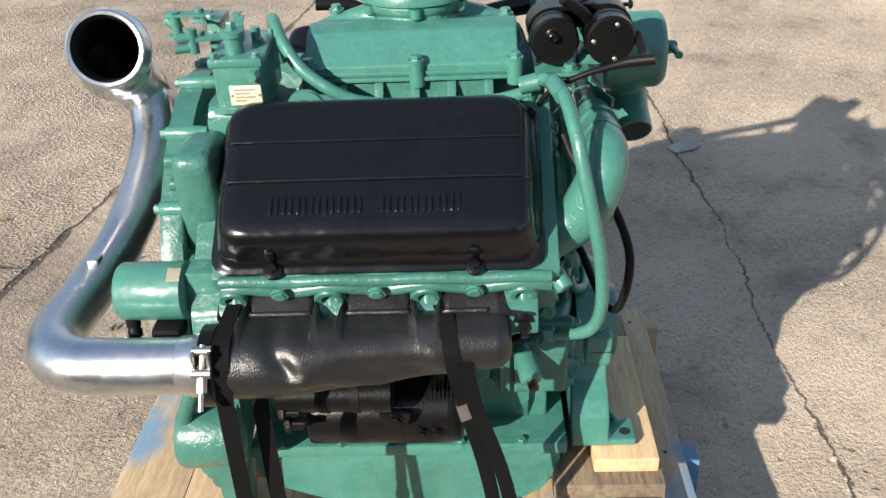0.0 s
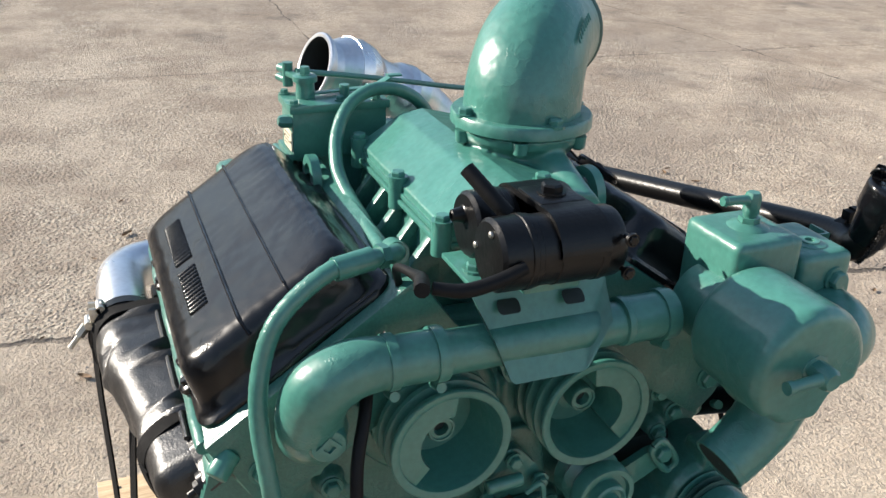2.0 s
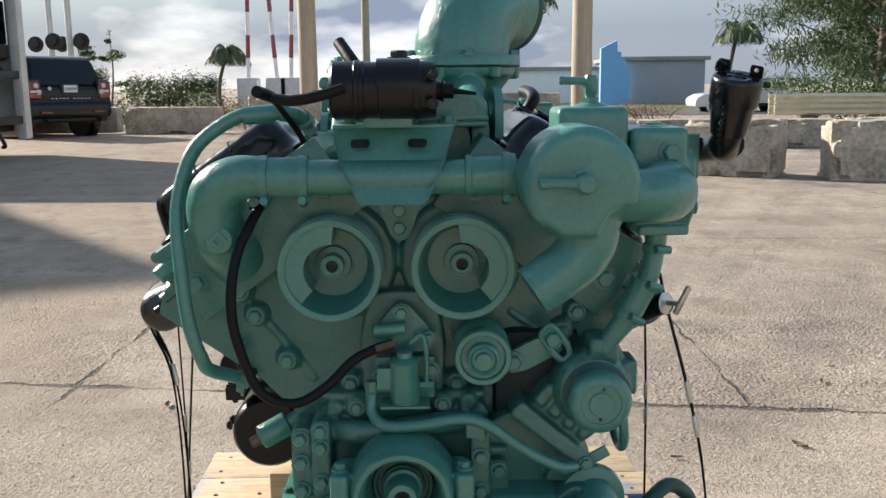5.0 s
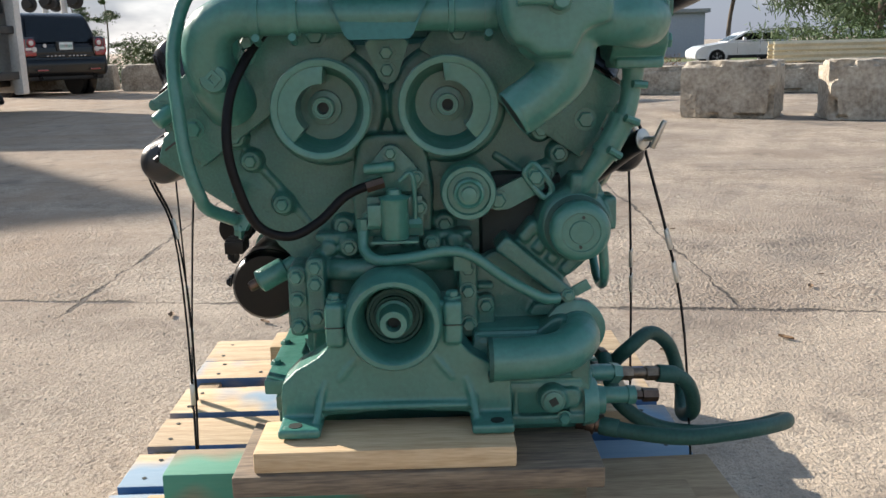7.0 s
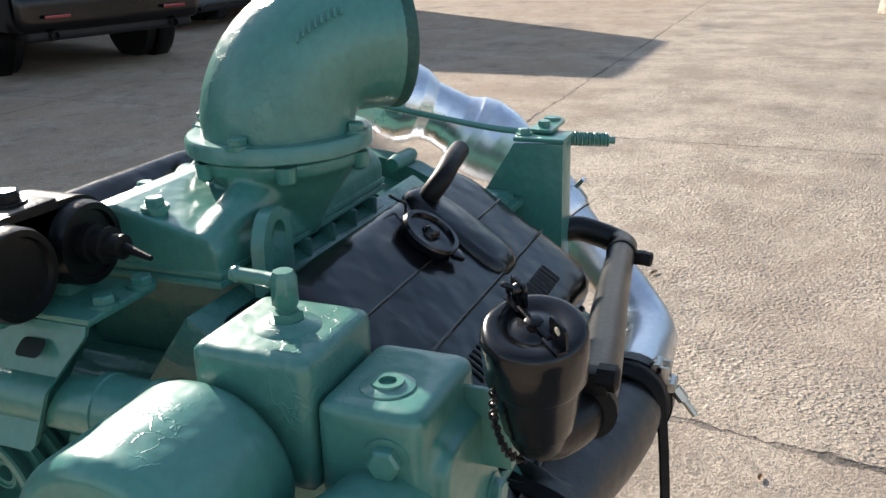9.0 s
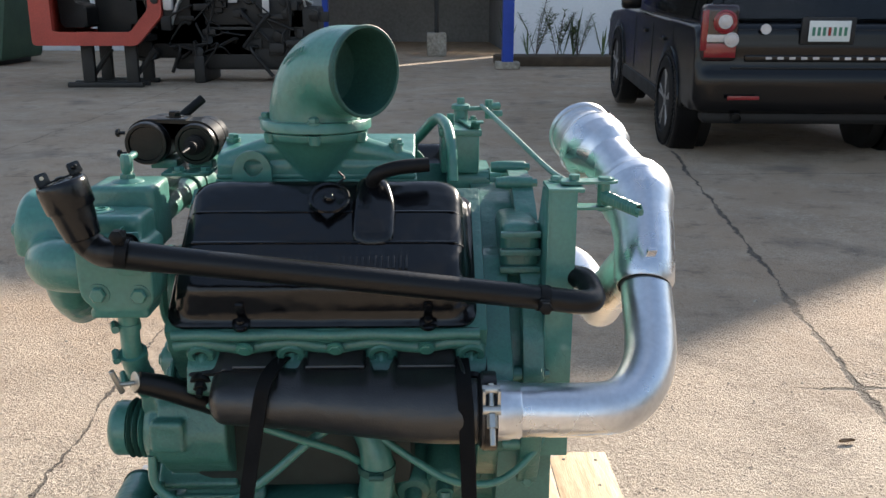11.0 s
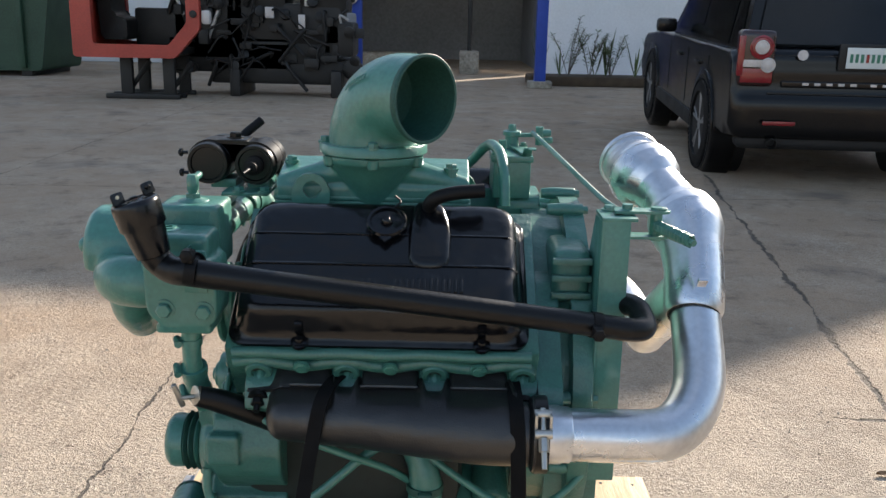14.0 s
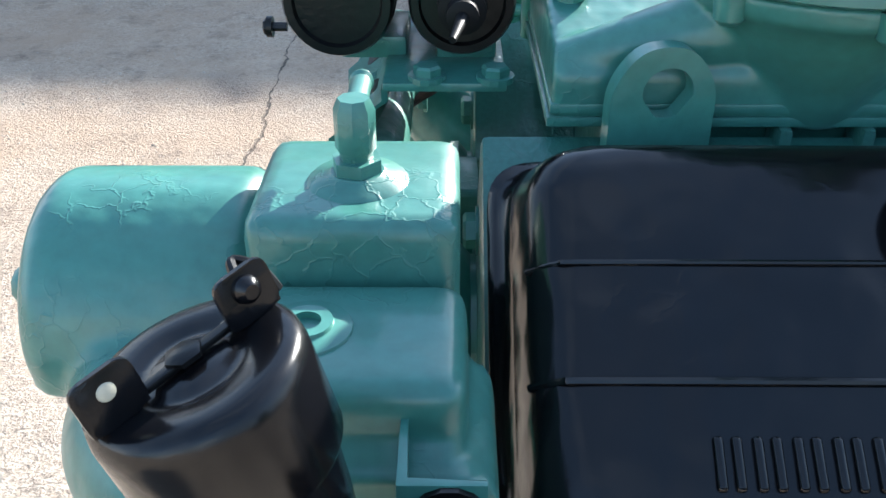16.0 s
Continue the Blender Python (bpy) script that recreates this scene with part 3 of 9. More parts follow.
def exhaust_pipe():
    """Polished pipes from both banks, joined behind the engine into one open outlet."""
    def one(points, radius):
        bm = bmesh.new()
        tube(bm, points, radius, 32, 10, close=False)
        return bm
    y, z = 0.387, 0.690
    top = [(-0.509, 0.216, 0.855), (-0.513, 0.187, 0.884), (-0.514, 0.160, 0.909), (-0.514, 0.138, 0.925), (-0.512, 0.114, 0.938), (-0.506, 0.094, 0.949), (-0.498, 0.077, 0.961), (-0.489, 0.060, 0.973), (-0.481, 0.044, 0.981), (-0.474, 0.029, 0.988), (-0.467, 0.013, 0.994), (-0.461, -0.004, 1.000), (-0.457, -0.018, 1.004), (-0.454, -0.029, 1.007), (-0.452, -0.040, 1.010), (-0.450, -0.051, 1.014)]
    bm = one(top, [0.0455, 0.0460, 0.0490, 0.0570, 0.0600, 0.0555, 0.0445, 0.0425, 0.0445, 0.0550, 0.0600, 0.0590, 0.0535, 0.0490, 0.0490, 0.0530])
    trunk = part("exhaust_outlet", bm, CHROME, engine, "polished flared exhaust outlet, open at the end", smooth=60)
    w = (Vector(top[-1]) - Vector(top[-2])).normalized()
    bm = bmesh.new()
    lathe(bm, top[-1], w, [(-0.004, 0.0515), (-0.004, 0.0545), (0.000, 0.0565), (0.004, 0.0560), (0.006, 0.0535), (0.005, 0.0490), (-0.004, 0.0480)], 40, close=False)
    part("rim", bm, CHROME, trunk)
    bm = bmesh.new()
    tube(bm, [Vector(top[-1]) + w * 0.004] + top[:3:-1], [0.0486, 0.0475, 0.0455, 0.0450, 0.0450, 0.0455, 0.0455, 0.0440, 0.0415, 0.0395, 0.0395, 0.0410, 0.0430], 32, 4, close=False)
    part("bore", bm, INNER, trunk, "sooted dark inside of the outlet")
    right = [(-0.262, y, z), (-0.33, y, z), (-0.405, y - 0.001, z), (-0.445, y - 0.008, z + 0.004), (-0.474, 0.359, z + 0.018), (-0.495, 0.330, z + 0.043), (-0.503, 0.299, 0.762), (-0.505, 0.270, 0.794), (-0.506, 0.240, 0.831), (-0.510, 0.206, 0.866)]
    bm = one(right, 0.0375)
    r_pipe = part("exhaust_pipe", bm, CHROME, engine, "polished bent exhaust pipe", smooth=60)
    left = [(-0.262, -y, z), (-0.33, -y, z), (-0.40, -y, z), (-0.455, -0.379, z), (-0.492, -0.346, z - 0.002), (-0.508, -0.28, z - 0.008), (-0.508, -0.16, z - 0.014), (-0.498, -0.05, z), (-0.484, 0.05, 0.737), (-0.482, 0.14, 0.790), (-0.494, 0.19, 0.836), (-0.508, 0.210, 0.862)]
    bm = one(left, 0.0375)
    l_pipe = part("exhaust_pipe", bm, CHROME, engine, "polished bent exhaust pipe", smooth=60)
    # joint collar and welded tabs
    bm = bmesh.new()
    d = Vector((-0.007, -0.036, 0.036)).normalized()
    lathe(bm, Vector((-0.5025, 0.248, 0.824)), d, [(0, 0.0378), (0.001, 0.0405), (0.010, 0.0452), (0.05, 0.0462)], 32, close=False)
    part("joint_collar", bm, CHROME, r_pipe)
    bm = bmesh.new()
    lathe(bm, Vector((-0.5025, 0.248, 0.824)), d, [(-0.001, 0.0376), (-0.001, 0.0392), (0.003, 0.0398), (0.003, 0.0376)], 32, close=False)
    part("joint_gap", bm, INNER, r_pipe)
    for k, r in ((11, 0.0594),):
        bm = bmesh.new()
        way = (Vector(top[k + 1]) - Vector(top[k - 1])).normalized()
        lathe(bm, top[k], way, [(-0.0012, r - 0.002), (-0.0008, r + 0.0006), (0.0008, r + 0.0006), (0.0012, r - 0.002)], 40, close=False)
        part("weld_seam", bm, CHROME, trunk)
    for pipe, s in ((r_pipe, 1), (l_pipe, -1)):
        bm = bmesh.new()
        lathe(bm, (-0.268, s * y, z), (-1, 0, 0), [(0, 0.038), (0.0, 0.0415), (0.020, 0.0415), (0.024, 0.0395), (0.034, 0.0395), (0.036, 0.038)], 32, close=False)
        part("end_sleeve", bm, CHROME, pipe)
        # clamp with its T-bolt
        bm = bmesh.new()
        lathe(bm, (-0.252, s * y, z), (-1, 0, 0), [(0, 0.050), (0.0, 0.0545), (0.018, 0.0545), (0.018, 0.050)], 32)
        clamp = part("v_band_clamp", bm, BLACK_SATIN, engine, "dark band clamp with a plated T-bolt")
        c = Vector((-0.261, s * (y + 0.033), z + 0.046))
        down = Vector((0, s * 0.62, -0.78))
        bm = bmesh.new()
        for k in (0.0, 0.028):
            cyl(bm, c + down * k + Vector((0.012, 0, 0)), c + down * k - Vector((0.012, 0, 0)), 0.0065, seg=12)
        for dx in (-0.010, 0.010):
            box(bm, c + down * 0.012 + Vector((dx, 0, 0)), (0.004, 0.016, 0.026), 0.001)
        cyl(bm, c - down * 0.008, c + down * 0.075, 0.004, seg=10)
        cyl(bm, c + down * 0.034, c + down * 0.052, 0.0072, seg=6)
        part("t_bolt", bm, STEEL, clamp)
    bm = bmesh.new()
    box(bm, (-0.500, -0.150, 0.716), (0.016, 0.020, 0.008), 0.001)
    part("weld_tab", bm, CHROME, l_pipe)
    bm = bmesh.new()
    box(bm, (-0.506, 0.262, 0.880), (0.014, 0.006, 0.022), 0.001, Matrix.Rotation(-0.7, 3, "X"))
    part("weld_tab", bm, CHROME, r_pipe)


def blower():
    """Supercharger housing in the vee with its sloping cover and inlet flange."""
    bm = bmesh.new()
    prism(bm, rounded([(-0.072, 0.86), (0.096, 0.86), (0.100, 0.93), (0.098, 0.965), (-0.062, 0.965), (-0.066, 0.93)], 0.02, 3), "x", -0.158, 0.112, 0.006)
    body = part("blower_housing", bm, GREEN_CAST, engine)
    bm = bmesh.new()
    box(bm, (-0.022, -0.092, 0.872), (0.268, 0.080, 0.044), 0.008)
    part("foot", bm, GREEN_CAST, body)
    for x in (-0.105, -0.052, 0.001, 0.054, 0.108):
        bm = bmesh.new()
        prism(bm, [(-0.122, 0.886), (-0.058, 0.886), (-0.058, 0.958), (-0.068, 0.957)], "x", x - 0.0065, x + 0.0065, 0.002)
        part("fin", bm, GREEN_CAST, body)
    bm = bmesh.new()
    box(bm, (-0.004, 0.116, 0.939), (0.296, 0.018, 0.006), 0.002)
    part("ledge", bm, GREEN_CAST, body)
    for x in (-0.128, -0.080, -0.032, 0.016, 0.064, 0.112):
        bm = bmesh.new()
        box(bm, (x, 0.114, 0.910), (0.008, 0.026, 0.096), 0.003)
        part("fin", bm, GREEN_CAST, body)
    c = Vector((-0.003, 0.092, 0))
    bm = bmesh.new()
    prism(bm, [(-0.068, 0.962), (0.122, 0.962), (0.122, 0.988), (0.114, 1.000), (0.02, 1.022), (-0.012, 1.016), (-0.062, 0.984), (-0.068, 0.980)], "x", -0.160, 0.152, 0.0)
    lathe(bm, c + Vector((0, 0, 0.905)), (0, 0, 1), [(0.050, 0.030), (0.076, 0.042), (0.096, 0.056), (0.112, 0.068), (0.120, 0.0745), (0.124, 0.080), (0.136, 0.0825)], 44)
    for x0, x1 in ((-0.155, -0.050), (0.145, 0.044)):      # webs that run up to the neck
        tube(bm, [(x0, 0.104, 0.990), (x1, 0.098, 1.012)], [0.014, 0.026], 14, 1)
    cover = cast("blower_cover", bm, GREEN, engine, "green cast blower cover rising to the inlet neck", 0.0026, 6)
    for z, y in ((0.969, -0.071), (0.961, -0.074)):
        bm = bmesh.new()
        box(bm, (-0.004, (y + 0.123) / 2, z), (0.316 + (0.964 - z) * 0.4, 0.123 - y, 0.0062), 0.0016)
        part("lip", bm, GREEN, cover)
    for x in (-0.152, 0.004, 0.146):
        bm = bmesh.new()
        cyl(bm, (x, -0.070, 0.950), (x, -0.070, 0.988), 0.0115, seg=16)
        hexbolt(bm, (x, -0.070, 0.988), (0, 0, 1), 0.009, 0.008)
        part("bolt", bm, GREEN, cover, smooth=25)
    for x, y in ((-0.13, 0.106), (0.137, 0.052)):
        bm = bmesh.new()
        cyl(bm, (x, y, 0.970), (x, y, 1.018), 0.0115, 0.010, 14)
        hexbolt(bm, (x, y, 1.018), (0, 0, 1), 0.009, 0.009)
        part("bolt", bm, GREEN, cover, smooth=25)
    # lugs under the flange
    for k in range(6):
        a = radians(34 + 60 * k)
        bm = bmesh.new()
        p = c + Vector((0.080 * math.cos(a), 0.080 * math.sin(a), 1.040))
        lathe(bm, p, (0, 0, -1), [(0, 0.010), (0.014, 0.0085), (0.017, 0.005)], 10)
        part("lug", bm, GREEN, cover)
    bm = bmesh.new()
    lathe(bm, c + Vector((0, 0, 1.0415)), (0, 0, 1), [(0, 0.084), (0.002, 0.0875), (0.014, 0.0875), (0.0165, 0.0855), (0.0165, 0.07)], 44)
    flange = part("elbow_flange", bm, GREEN, engine)
    for k in range(4):
        a = radians(4 + 90 * k)
        hexes = c + Vector((0.078 * math.cos(a), 0.078 * math.sin(a), 1.058))
        bolt(hexes, (0, 0, 1), flange, 0.0085, 0.009)
    # air elbow
    out = Vector((-0.735, 0.678, 0)).normalized()
    R = 0.075
    pts = [c + Vector((0, 0, 1.050)), c + Vector((0, 0, 1.060))]
    for k in range(1, 10):
        a = radians(10 * k)
        pts.append(c + Vector((0, 0, 1.060)) + out * R * (1 - math.cos(a)) + Vector((0, 0, R * math.sin(a))))
    end = pts[-1] + out * 0.042
    pts += [pts[-1] + out * 0.02, end]
    bm = bmesh.new()
    tube(bm, pts, [0.0725, 0.0725, 0.0722, 0.0718, 0.0712, 0.0705, 0.0698, 0.0690, 0.0682, 0.0675, 0.0670, 0.0668, 0.0668], 40, 3, close=False)
    elbow = part("air_elbow", bm, GREEN, engine, "green cast air inlet elbow with an open mouth", smooth=60)
    # the bore's shade is put into its darker green
    bm = bmesh.new()
    lathe(bm, end, out, [(-0.010, 0.0668), (-0.004, 0.0684), (0.001, 0.0684), (0.002, 0.067), (0.001, 0.0632), (-0.05, 0.063)], 44, close=False)
    lathe(bm, end, -out, [(0.004, 0.063), (0.06, 0.062), (0.085, 0.055), (0.085, 0.001)], 40, close=False)
    part("mouth", bm, [GREEN_DARK], elbow, "shaded inner bore of the elbow", smooth=60)
    # cast part number, as plain bars
    for k in range(8):
        a = radians(52 + k * 3.4)
        side_way = Vector((-out.y, out.x, 0)) * -1
        p = c + Vector((0, 0, 1.060)) + out * R * (1 - math.cos(a)) + Vector((0, 0, R * math.sin(a)))
        rad = (out * -math.cos(a) + Vector((0, 0, math.sin(a))))
        n = (side_way * 0.86 + rad * 0.5).normalized()
        bm = bmesh.new()
        vs = box(bm, (0, 0, 0), (0.0022, 0.009, 0.0025), 0.0007)
        q = n.to_track_quat("Z", "Y")
        bmesh.ops.transform(bm, matrix=Matrix.Translation(p + n * 0.0727) @ q.to_matrix().to_4x4(), verts=vs)
        part("raised_bar", bm, GREEN, elbow)
    # lifting eyes
    for x, y, s in ((0.094, 0.136, 1), (-0.150, -0.136, -1)):
        turn = Matrix.Rotation(radians(8), 3, "Z") if s > 0 else Matrix()
        bm = bmesh.new()
        outer, inner = [], []
        prof = rounded([(-0.030, -0.075), (0.030, -0.075), (0.030, 0.012), (0.014, 0.034), (-0.014, 0.034), (-0.030, 0.012)], 0.018, 5)
        for d in (-0.006, 0.006):
            outer.append([bm.verts.new(Vector((x + u, y + d, 0.978 + v))) for u, v in prof])
            ang = [math.atan2(v - 0.004, u) for u, v in prof]
            inner.append([bm.verts.new(Vector((x - 0.002 + 0.0145 * math.cos(a), y + d, 0.986 + 0.0145 * math.sin(a)))) for a in ang])
        m = len(prof)
        for k in range(m):
            j = (k + 1) % m
            bm.faces.new((outer[0][k], outer[0][j], outer[1][j], outer[1][k]))
            bm.faces.new((inner[0][k], inner[1][k], inner[1][j], inner[0][j]))
            bm.faces.new((outer[0][k], inner[0][k], inner[0][j], outer[0][j]))
            bm.faces.new((outer[1][k], outer[1][j], inner[1][j], inner[1][k]))
        if s < 0:
            bmesh.ops.translate(bm, vec=(0, 0, -0.041), verts=bm.verts)
        bmesh.ops.rotate(bm, cent=(x, y, 0), matrix=turn.to_3x3(), verts=bm.verts)
        part("lifting_eye", bm, GREEN, engine)


def front_cover():
    bm = bmesh.new()
    out = [(-0.045, 0.862), (-0.13, 0.860), (-0.185, 0.80), (-0.245, 0.745), (-0.250, 0.70), (-0.19, 0.605), (-0.125, 0.575), (-0.120, 0.545), (0.115, 0.545), (0.125, 0.575),
           (0.19, 0.600), (0.262, 0.68), (0.272, 0.73), (0.20, 0.80), (0.135, 0.860), (0.045, 0.862)]
    prism(bm, rounded(out, 0.03, 4), "x", 0.125, 0.162)
    prism(bm, rounded([(y * (1.06 if y < 0 else 1.02), 0.70 + (z - 0.70) * 1.05) for y, z in out], 0.03, 4), "x", 0.115, 0.142)
    for y, z in ((-0.092, 0.776), (0.083, 0.777)):         # seats of the two pulleys
        lathe(bm, (0.14, y, z), (1, 0, 0), [(0, 0.086), (0.030, 0.086), (0.038, 0.082)], 40)
    spots = ((-0.163, 0.635), (-0.205, 0.70), (-0.175, 0.79), (0.245, 0.700), (0.218, 0.735), (0.225, 0.672), (-0.120, 0.842), (0.125, 0.838), (-0.225, 0.735), (0.075, 0.60), (-0.075, 0.60))
    for y, z in spots:
        lathe(bm, (0.148, y, z), (1, 0, 0), [(0, 0.022), (0.026, 0.017), (0.034, 0.014)], 16)
    # ribs and a raised foot for the governor drive
    tube(bm, [(0.162, -0.215, 0.715), (0.164, -0.165, 0.655), (0.162, -0.125, 0.60)], 0.007, 8)
    tube(bm, [(0.162, 0.15, 0.70), (0.164, 0.20, 0.665), (0.162, 0.235, 0.64)], 0.007, 8)
    prism(bm, rounded([(-0.045, 0.735), (0.045, 0.735), (0.060, 0.66), (0.055, 0.58), (-0.055, 0.58), (-0.060, 0.66)], 0.02), "x", 0.14, 0.192)
    cover = cast("front_cover", bm, GREEN_CAST, engine, "green cast gear cover", 0.0034, 4)
    for y, z in spots:
        bolt((0.1815, y, z), (1, 0, 0), cover, 0.0095, 0.010)
    bm = bmesh.new()
    prism(bm, rounded([(-0.033, 0.868), (0.033, 0.868), (0.010, 0.808), (-0.010, 0.808)], 0.008), "x", 0.190, 0.206, 0.003)
    web = part("centre_web", bm, GREEN, cover)
    for z in (0.850, 0.826):
        bolt((0.207, -0.001, z), (1, 0, 0), web, 0.0095, 0.009)


def balance_pulley(y, z, a0, a1):
    """Grooved pulley with a deep dish and a half-moon weight."""
    bm = bmesh.new()
    prof = [(0, 0.040), (0.004, 0.060)]
    for k in range(4):
        prof += [(0.006 + 0.0210 * k, 0.0690), (0.0125 + 0.0210 * k, 0.0690), (0.0155 + 0.0210 * k, 0.0600), (0.0190 + 0.0210 * k, 0.0600)]
    prof += [(0.088, 0.0680), (0.0935, 0.0688), (0.0955, 0.0675), (0.0955, 0.0625), (0.094, 0.0590), (0.088, 0.0575), (0.046, 0.0525), (0.034, 0.046), (0.034, 0.006)]
    lathe(bm, (0.156, y, z), (1, 0, 0), prof, 48)
    wheel = part("balance_pulley", bm, GREEN, engine, "green grooved pulley with a cast half-moon weight")
    bm = bmesh.new()
    arc = [(0.0605 * math.cos(a), 0.0605 * math.sin(a)) for a in [radians(a0 + (a1 - a0) * k / 28) for k in range(29)]]
    arc2 = [(0.0345 * math.cos(a), 0.0345 * math.sin(a)) for a in [radians(a1 - (a1 - a0) * k / 28) for k in range(29)]]
    prism(bm, [(y + u, z + v) for u, v in arc + arc2], "x", 0.192, 0.2475, 0.0018)
    part("weight", bm, GREEN, wheel)
    bm = bmesh.new()
    lathe(bm, (0.188, y, z), (1, 0, 0), [(0, 0.025), (0.012, 0.024), (0.013, 0.018)], 28)
    lathe(bm, (0.196, y, z), (1, 0, 0), [(0, 0.0160), (0.022, 0.0160), (0.024, 0.0150), (0.024, 0.0130), (0.022, 0.0125), (0.022, 0.0085), (0.010, 0.008), (0.010, 0.006)], 28)
    part("nut", bm, GREEN, wheel, smooth=25)
    bm = bmesh.new()
    lathe(bm, (0.2072, y, z), (1, 0, 0), [(0, 0.0078), (0.001, 0.0078)], 16)
    part("shaft_end", bm, DARK, wheel)


def crank_end():
    bm = bmesh.new()
    prism(bm, rounded([(-0.125, 0.34), (0.125, 0.34), (0.128, 0.42), (0.118, 0.575), (-0.118, 0.575), (-0.128, 0.42)], 0.02), "x", 0.13, 0.196)
    # bolted columns at both sides, with hollows between them
    for y, z0, z1, deep in ((-0.142, 0.445, 0.552, 0.226), (-0.113, 0.455, 0.566, 0.238), (0.106, 0.440, 0.560, 0.238), (0.132, 0.425, 0.500, 0.226)):
        prism(bm, rounded([(y - 0.0135, z0), (y + 0.0135, z0), (y + 0.0135, z1), (y - 0.0135, z1)], 0.011), "x", 0.14, deep)
    for z in (0.452, 0.486, 0.524):
        box(bm, (0.185, -0.128, z), (0.07, 0.05, 0.010), 0.003)
        box(bm, (0.185, 0.120, z - 0.012), (0.07, 0.05, 0.010), 0.003)
    tube(bm, [(0.200, -0.105, 0.540), (0.225, -0.05, 0.545), (0.228, 0.03, 0.555), (0.205, 0.09, 0.552)], 0.016, 12)
    for y, z, r in ((-0.065, 0.574, 0.016), (-0.035, 0.582, 0.013), (0.055, 0.578, 0.015), (0.090, 0.580, 0.013), (-0.095, 0.572, 0.012), (0.02, 0.584, 0.012)):
        lathe(bm, (0.15, y, z), (1, 0, 0), [(0, r * 1.15), (0.056, r), (0.060, r * 0.8)], 16)
    box(bm, (0.185, 0.0, 0.588), (0.036, 0.23, 0.012), 0.004)
    lower = cast("crank_cover", bm, GREEN_CAST, engine, "", 0.0026, 3)
    for x, y, z in ((0.2275, -0.142, 0.536), (0.2275, -0.142, 0.502), (0.2275, -0.142, 0.462), (0.2395, -0.113, 0.552), (0.2395, -0.113, 0.528), (0.2395, -0.113, 0.478), (0.2395, 0.106, 0.545), (0.2395, 0.106, 0.512), (0.2395, 0.106, 0.462), (0.2275, 0.132, 0.486), (0.2275, 0.132, 0.442)):
        bolt((x, y, z), (1, 0, 0), lower, 0.0092, 0.010)
    for y, z in ((-0.065, 0.574), (0.055, 0.578)):
        bolt((0.2105, y, z), (1, 0, 0), lower, 0.0085, 0.007)
    bm = bmesh.new()
    box(bm, (0.246, 0.098, 0.560), (0.026, 0.026, 0.030), 0.004)
    part("stop_block", bm, GREEN, lower)
    # front mount foot
    bm = bmesh.new()
    half = [(0.088, 0.512), (0.090, 0.455), (0.108, 0.436), (0.140, 0.418), (0.160, 0.398), (0.163, 0.380), (0.163, 0.336), (0.116, 0.336), (0.100, 0.350), (0.0, 0.356)]
    bore = [(0.056 * math.cos(radians(a)), 0.486 + 0.056 * math.sin(radians(a))) for a in range(150, 391, 12)]
    prism(bm, half + [(-y, z) for y, z in half[-2::-1]] + bore, "x", 0.236, 0.298)
    for d in (-1, 1):
        prism(bm, rounded([(d * 0.104, 0.336), (d * 0.163, 0.336), (d * 0.163, 0.349), (d * 0.104, 0.349)], 0.004), "x", 0.28, 0.345)
        tube(bm, [(0.294, d * 0.050, 0.440), (0.297, d * 0.066, 0.420), (0.296, d * 0.080, 0.402)], 0.0050, 8)
        tube(bm, [(0.294, d * 0.098, 0.402), (0.301, d * 0.107, 0.375), (0.320, d * 0.112, 0.347)], 0.0060, 8)
        box(bm, (0.284, d * 0.082, 0.484), (0.046, 0.026, 0.062), 0.006)
    tube(bm, [(0.300, -0.105, 0.362), (0.303, 0.0, 0.364), (0.300, 0.105, 0.362)], 0.0055, 8)
    foot = cast("front_mount", bm, GREEN, engine, "green cast front engine mount foot", 0.0024, 4)
    for d in (-1, 1):
        bm = bmesh.new()
        lathe(bm, (0.328, d * 0.140, 0.3485), (0, 0, 1), [(0, 0.0095), (0.0012, 0.0095)], 20)
        part("hole", bm, DARK, foot)
        bolt((0.284, d * 0.082, 0.5165), (0, 0, 1), foot, 0.009, 0.009)
        bm = bmesh.new()
        box(bm, (0.2905, d * 0.082, 0.482), (0.036, 0.0275, 0.0012))
        part("cap_joint", bm, DARK, foot)
    bm = bmesh.new()
    lathe(bm, (0.250, 0, 0.486), (1, 0, 0), [(0, 0.072), (0.040, 0.071), (0.050, 0.0690), (0.054, 0.0665), (0.066, 0.0650), (0.070, 0.0625), (0.070, 0.0565), (0.067, 0.0535), (0.050, 0.0500), (0.030, 0.0480), (0.020, 0.044), (0.010, 0.042), (0.010, 0.002)], 56)
    ring_part = part("trunnion_ring", bm, GREEN, engine)
    bm = bmesh.new()
    lathe(bm, (0.258, 0, 0.486), (1, 0, 0), [(0, 0.0415), (0.010, 0.0415), (0.013, 0.0395), (0.013, 0.0360), (0.009, 0.0345), (0.009, 0.0300), (0.014, 0.0290), (0.014, 0.020)], 48)
    part("oil_seal", bm, GREEN_DARK, ring_part, "dark oily crank seal")
    bm = bmesh.new()
    lathe(bm, (0.262, 0, 0.486), (1, 0, 0), [(0, 0.026), (0.018, 0.026), (0.020, 0.022), (0.030, 0.0205), (0.046, 0.0200), (0.050, 0.0185), (0.050, 0.0105), (0.046, 0.0095), (0.030, 0.0090), (0.030, 0.001)], 36)
    nose = part("crank_nose", bm, GREEN, engine)
    bm = bmesh.new()
    lathe(bm, (0.2925, 0, 0.486), (1, 0, 0), [(0, 0.0088), (0.001, 0.0088)], 24)
    part("bore", bm, DARK, nose)


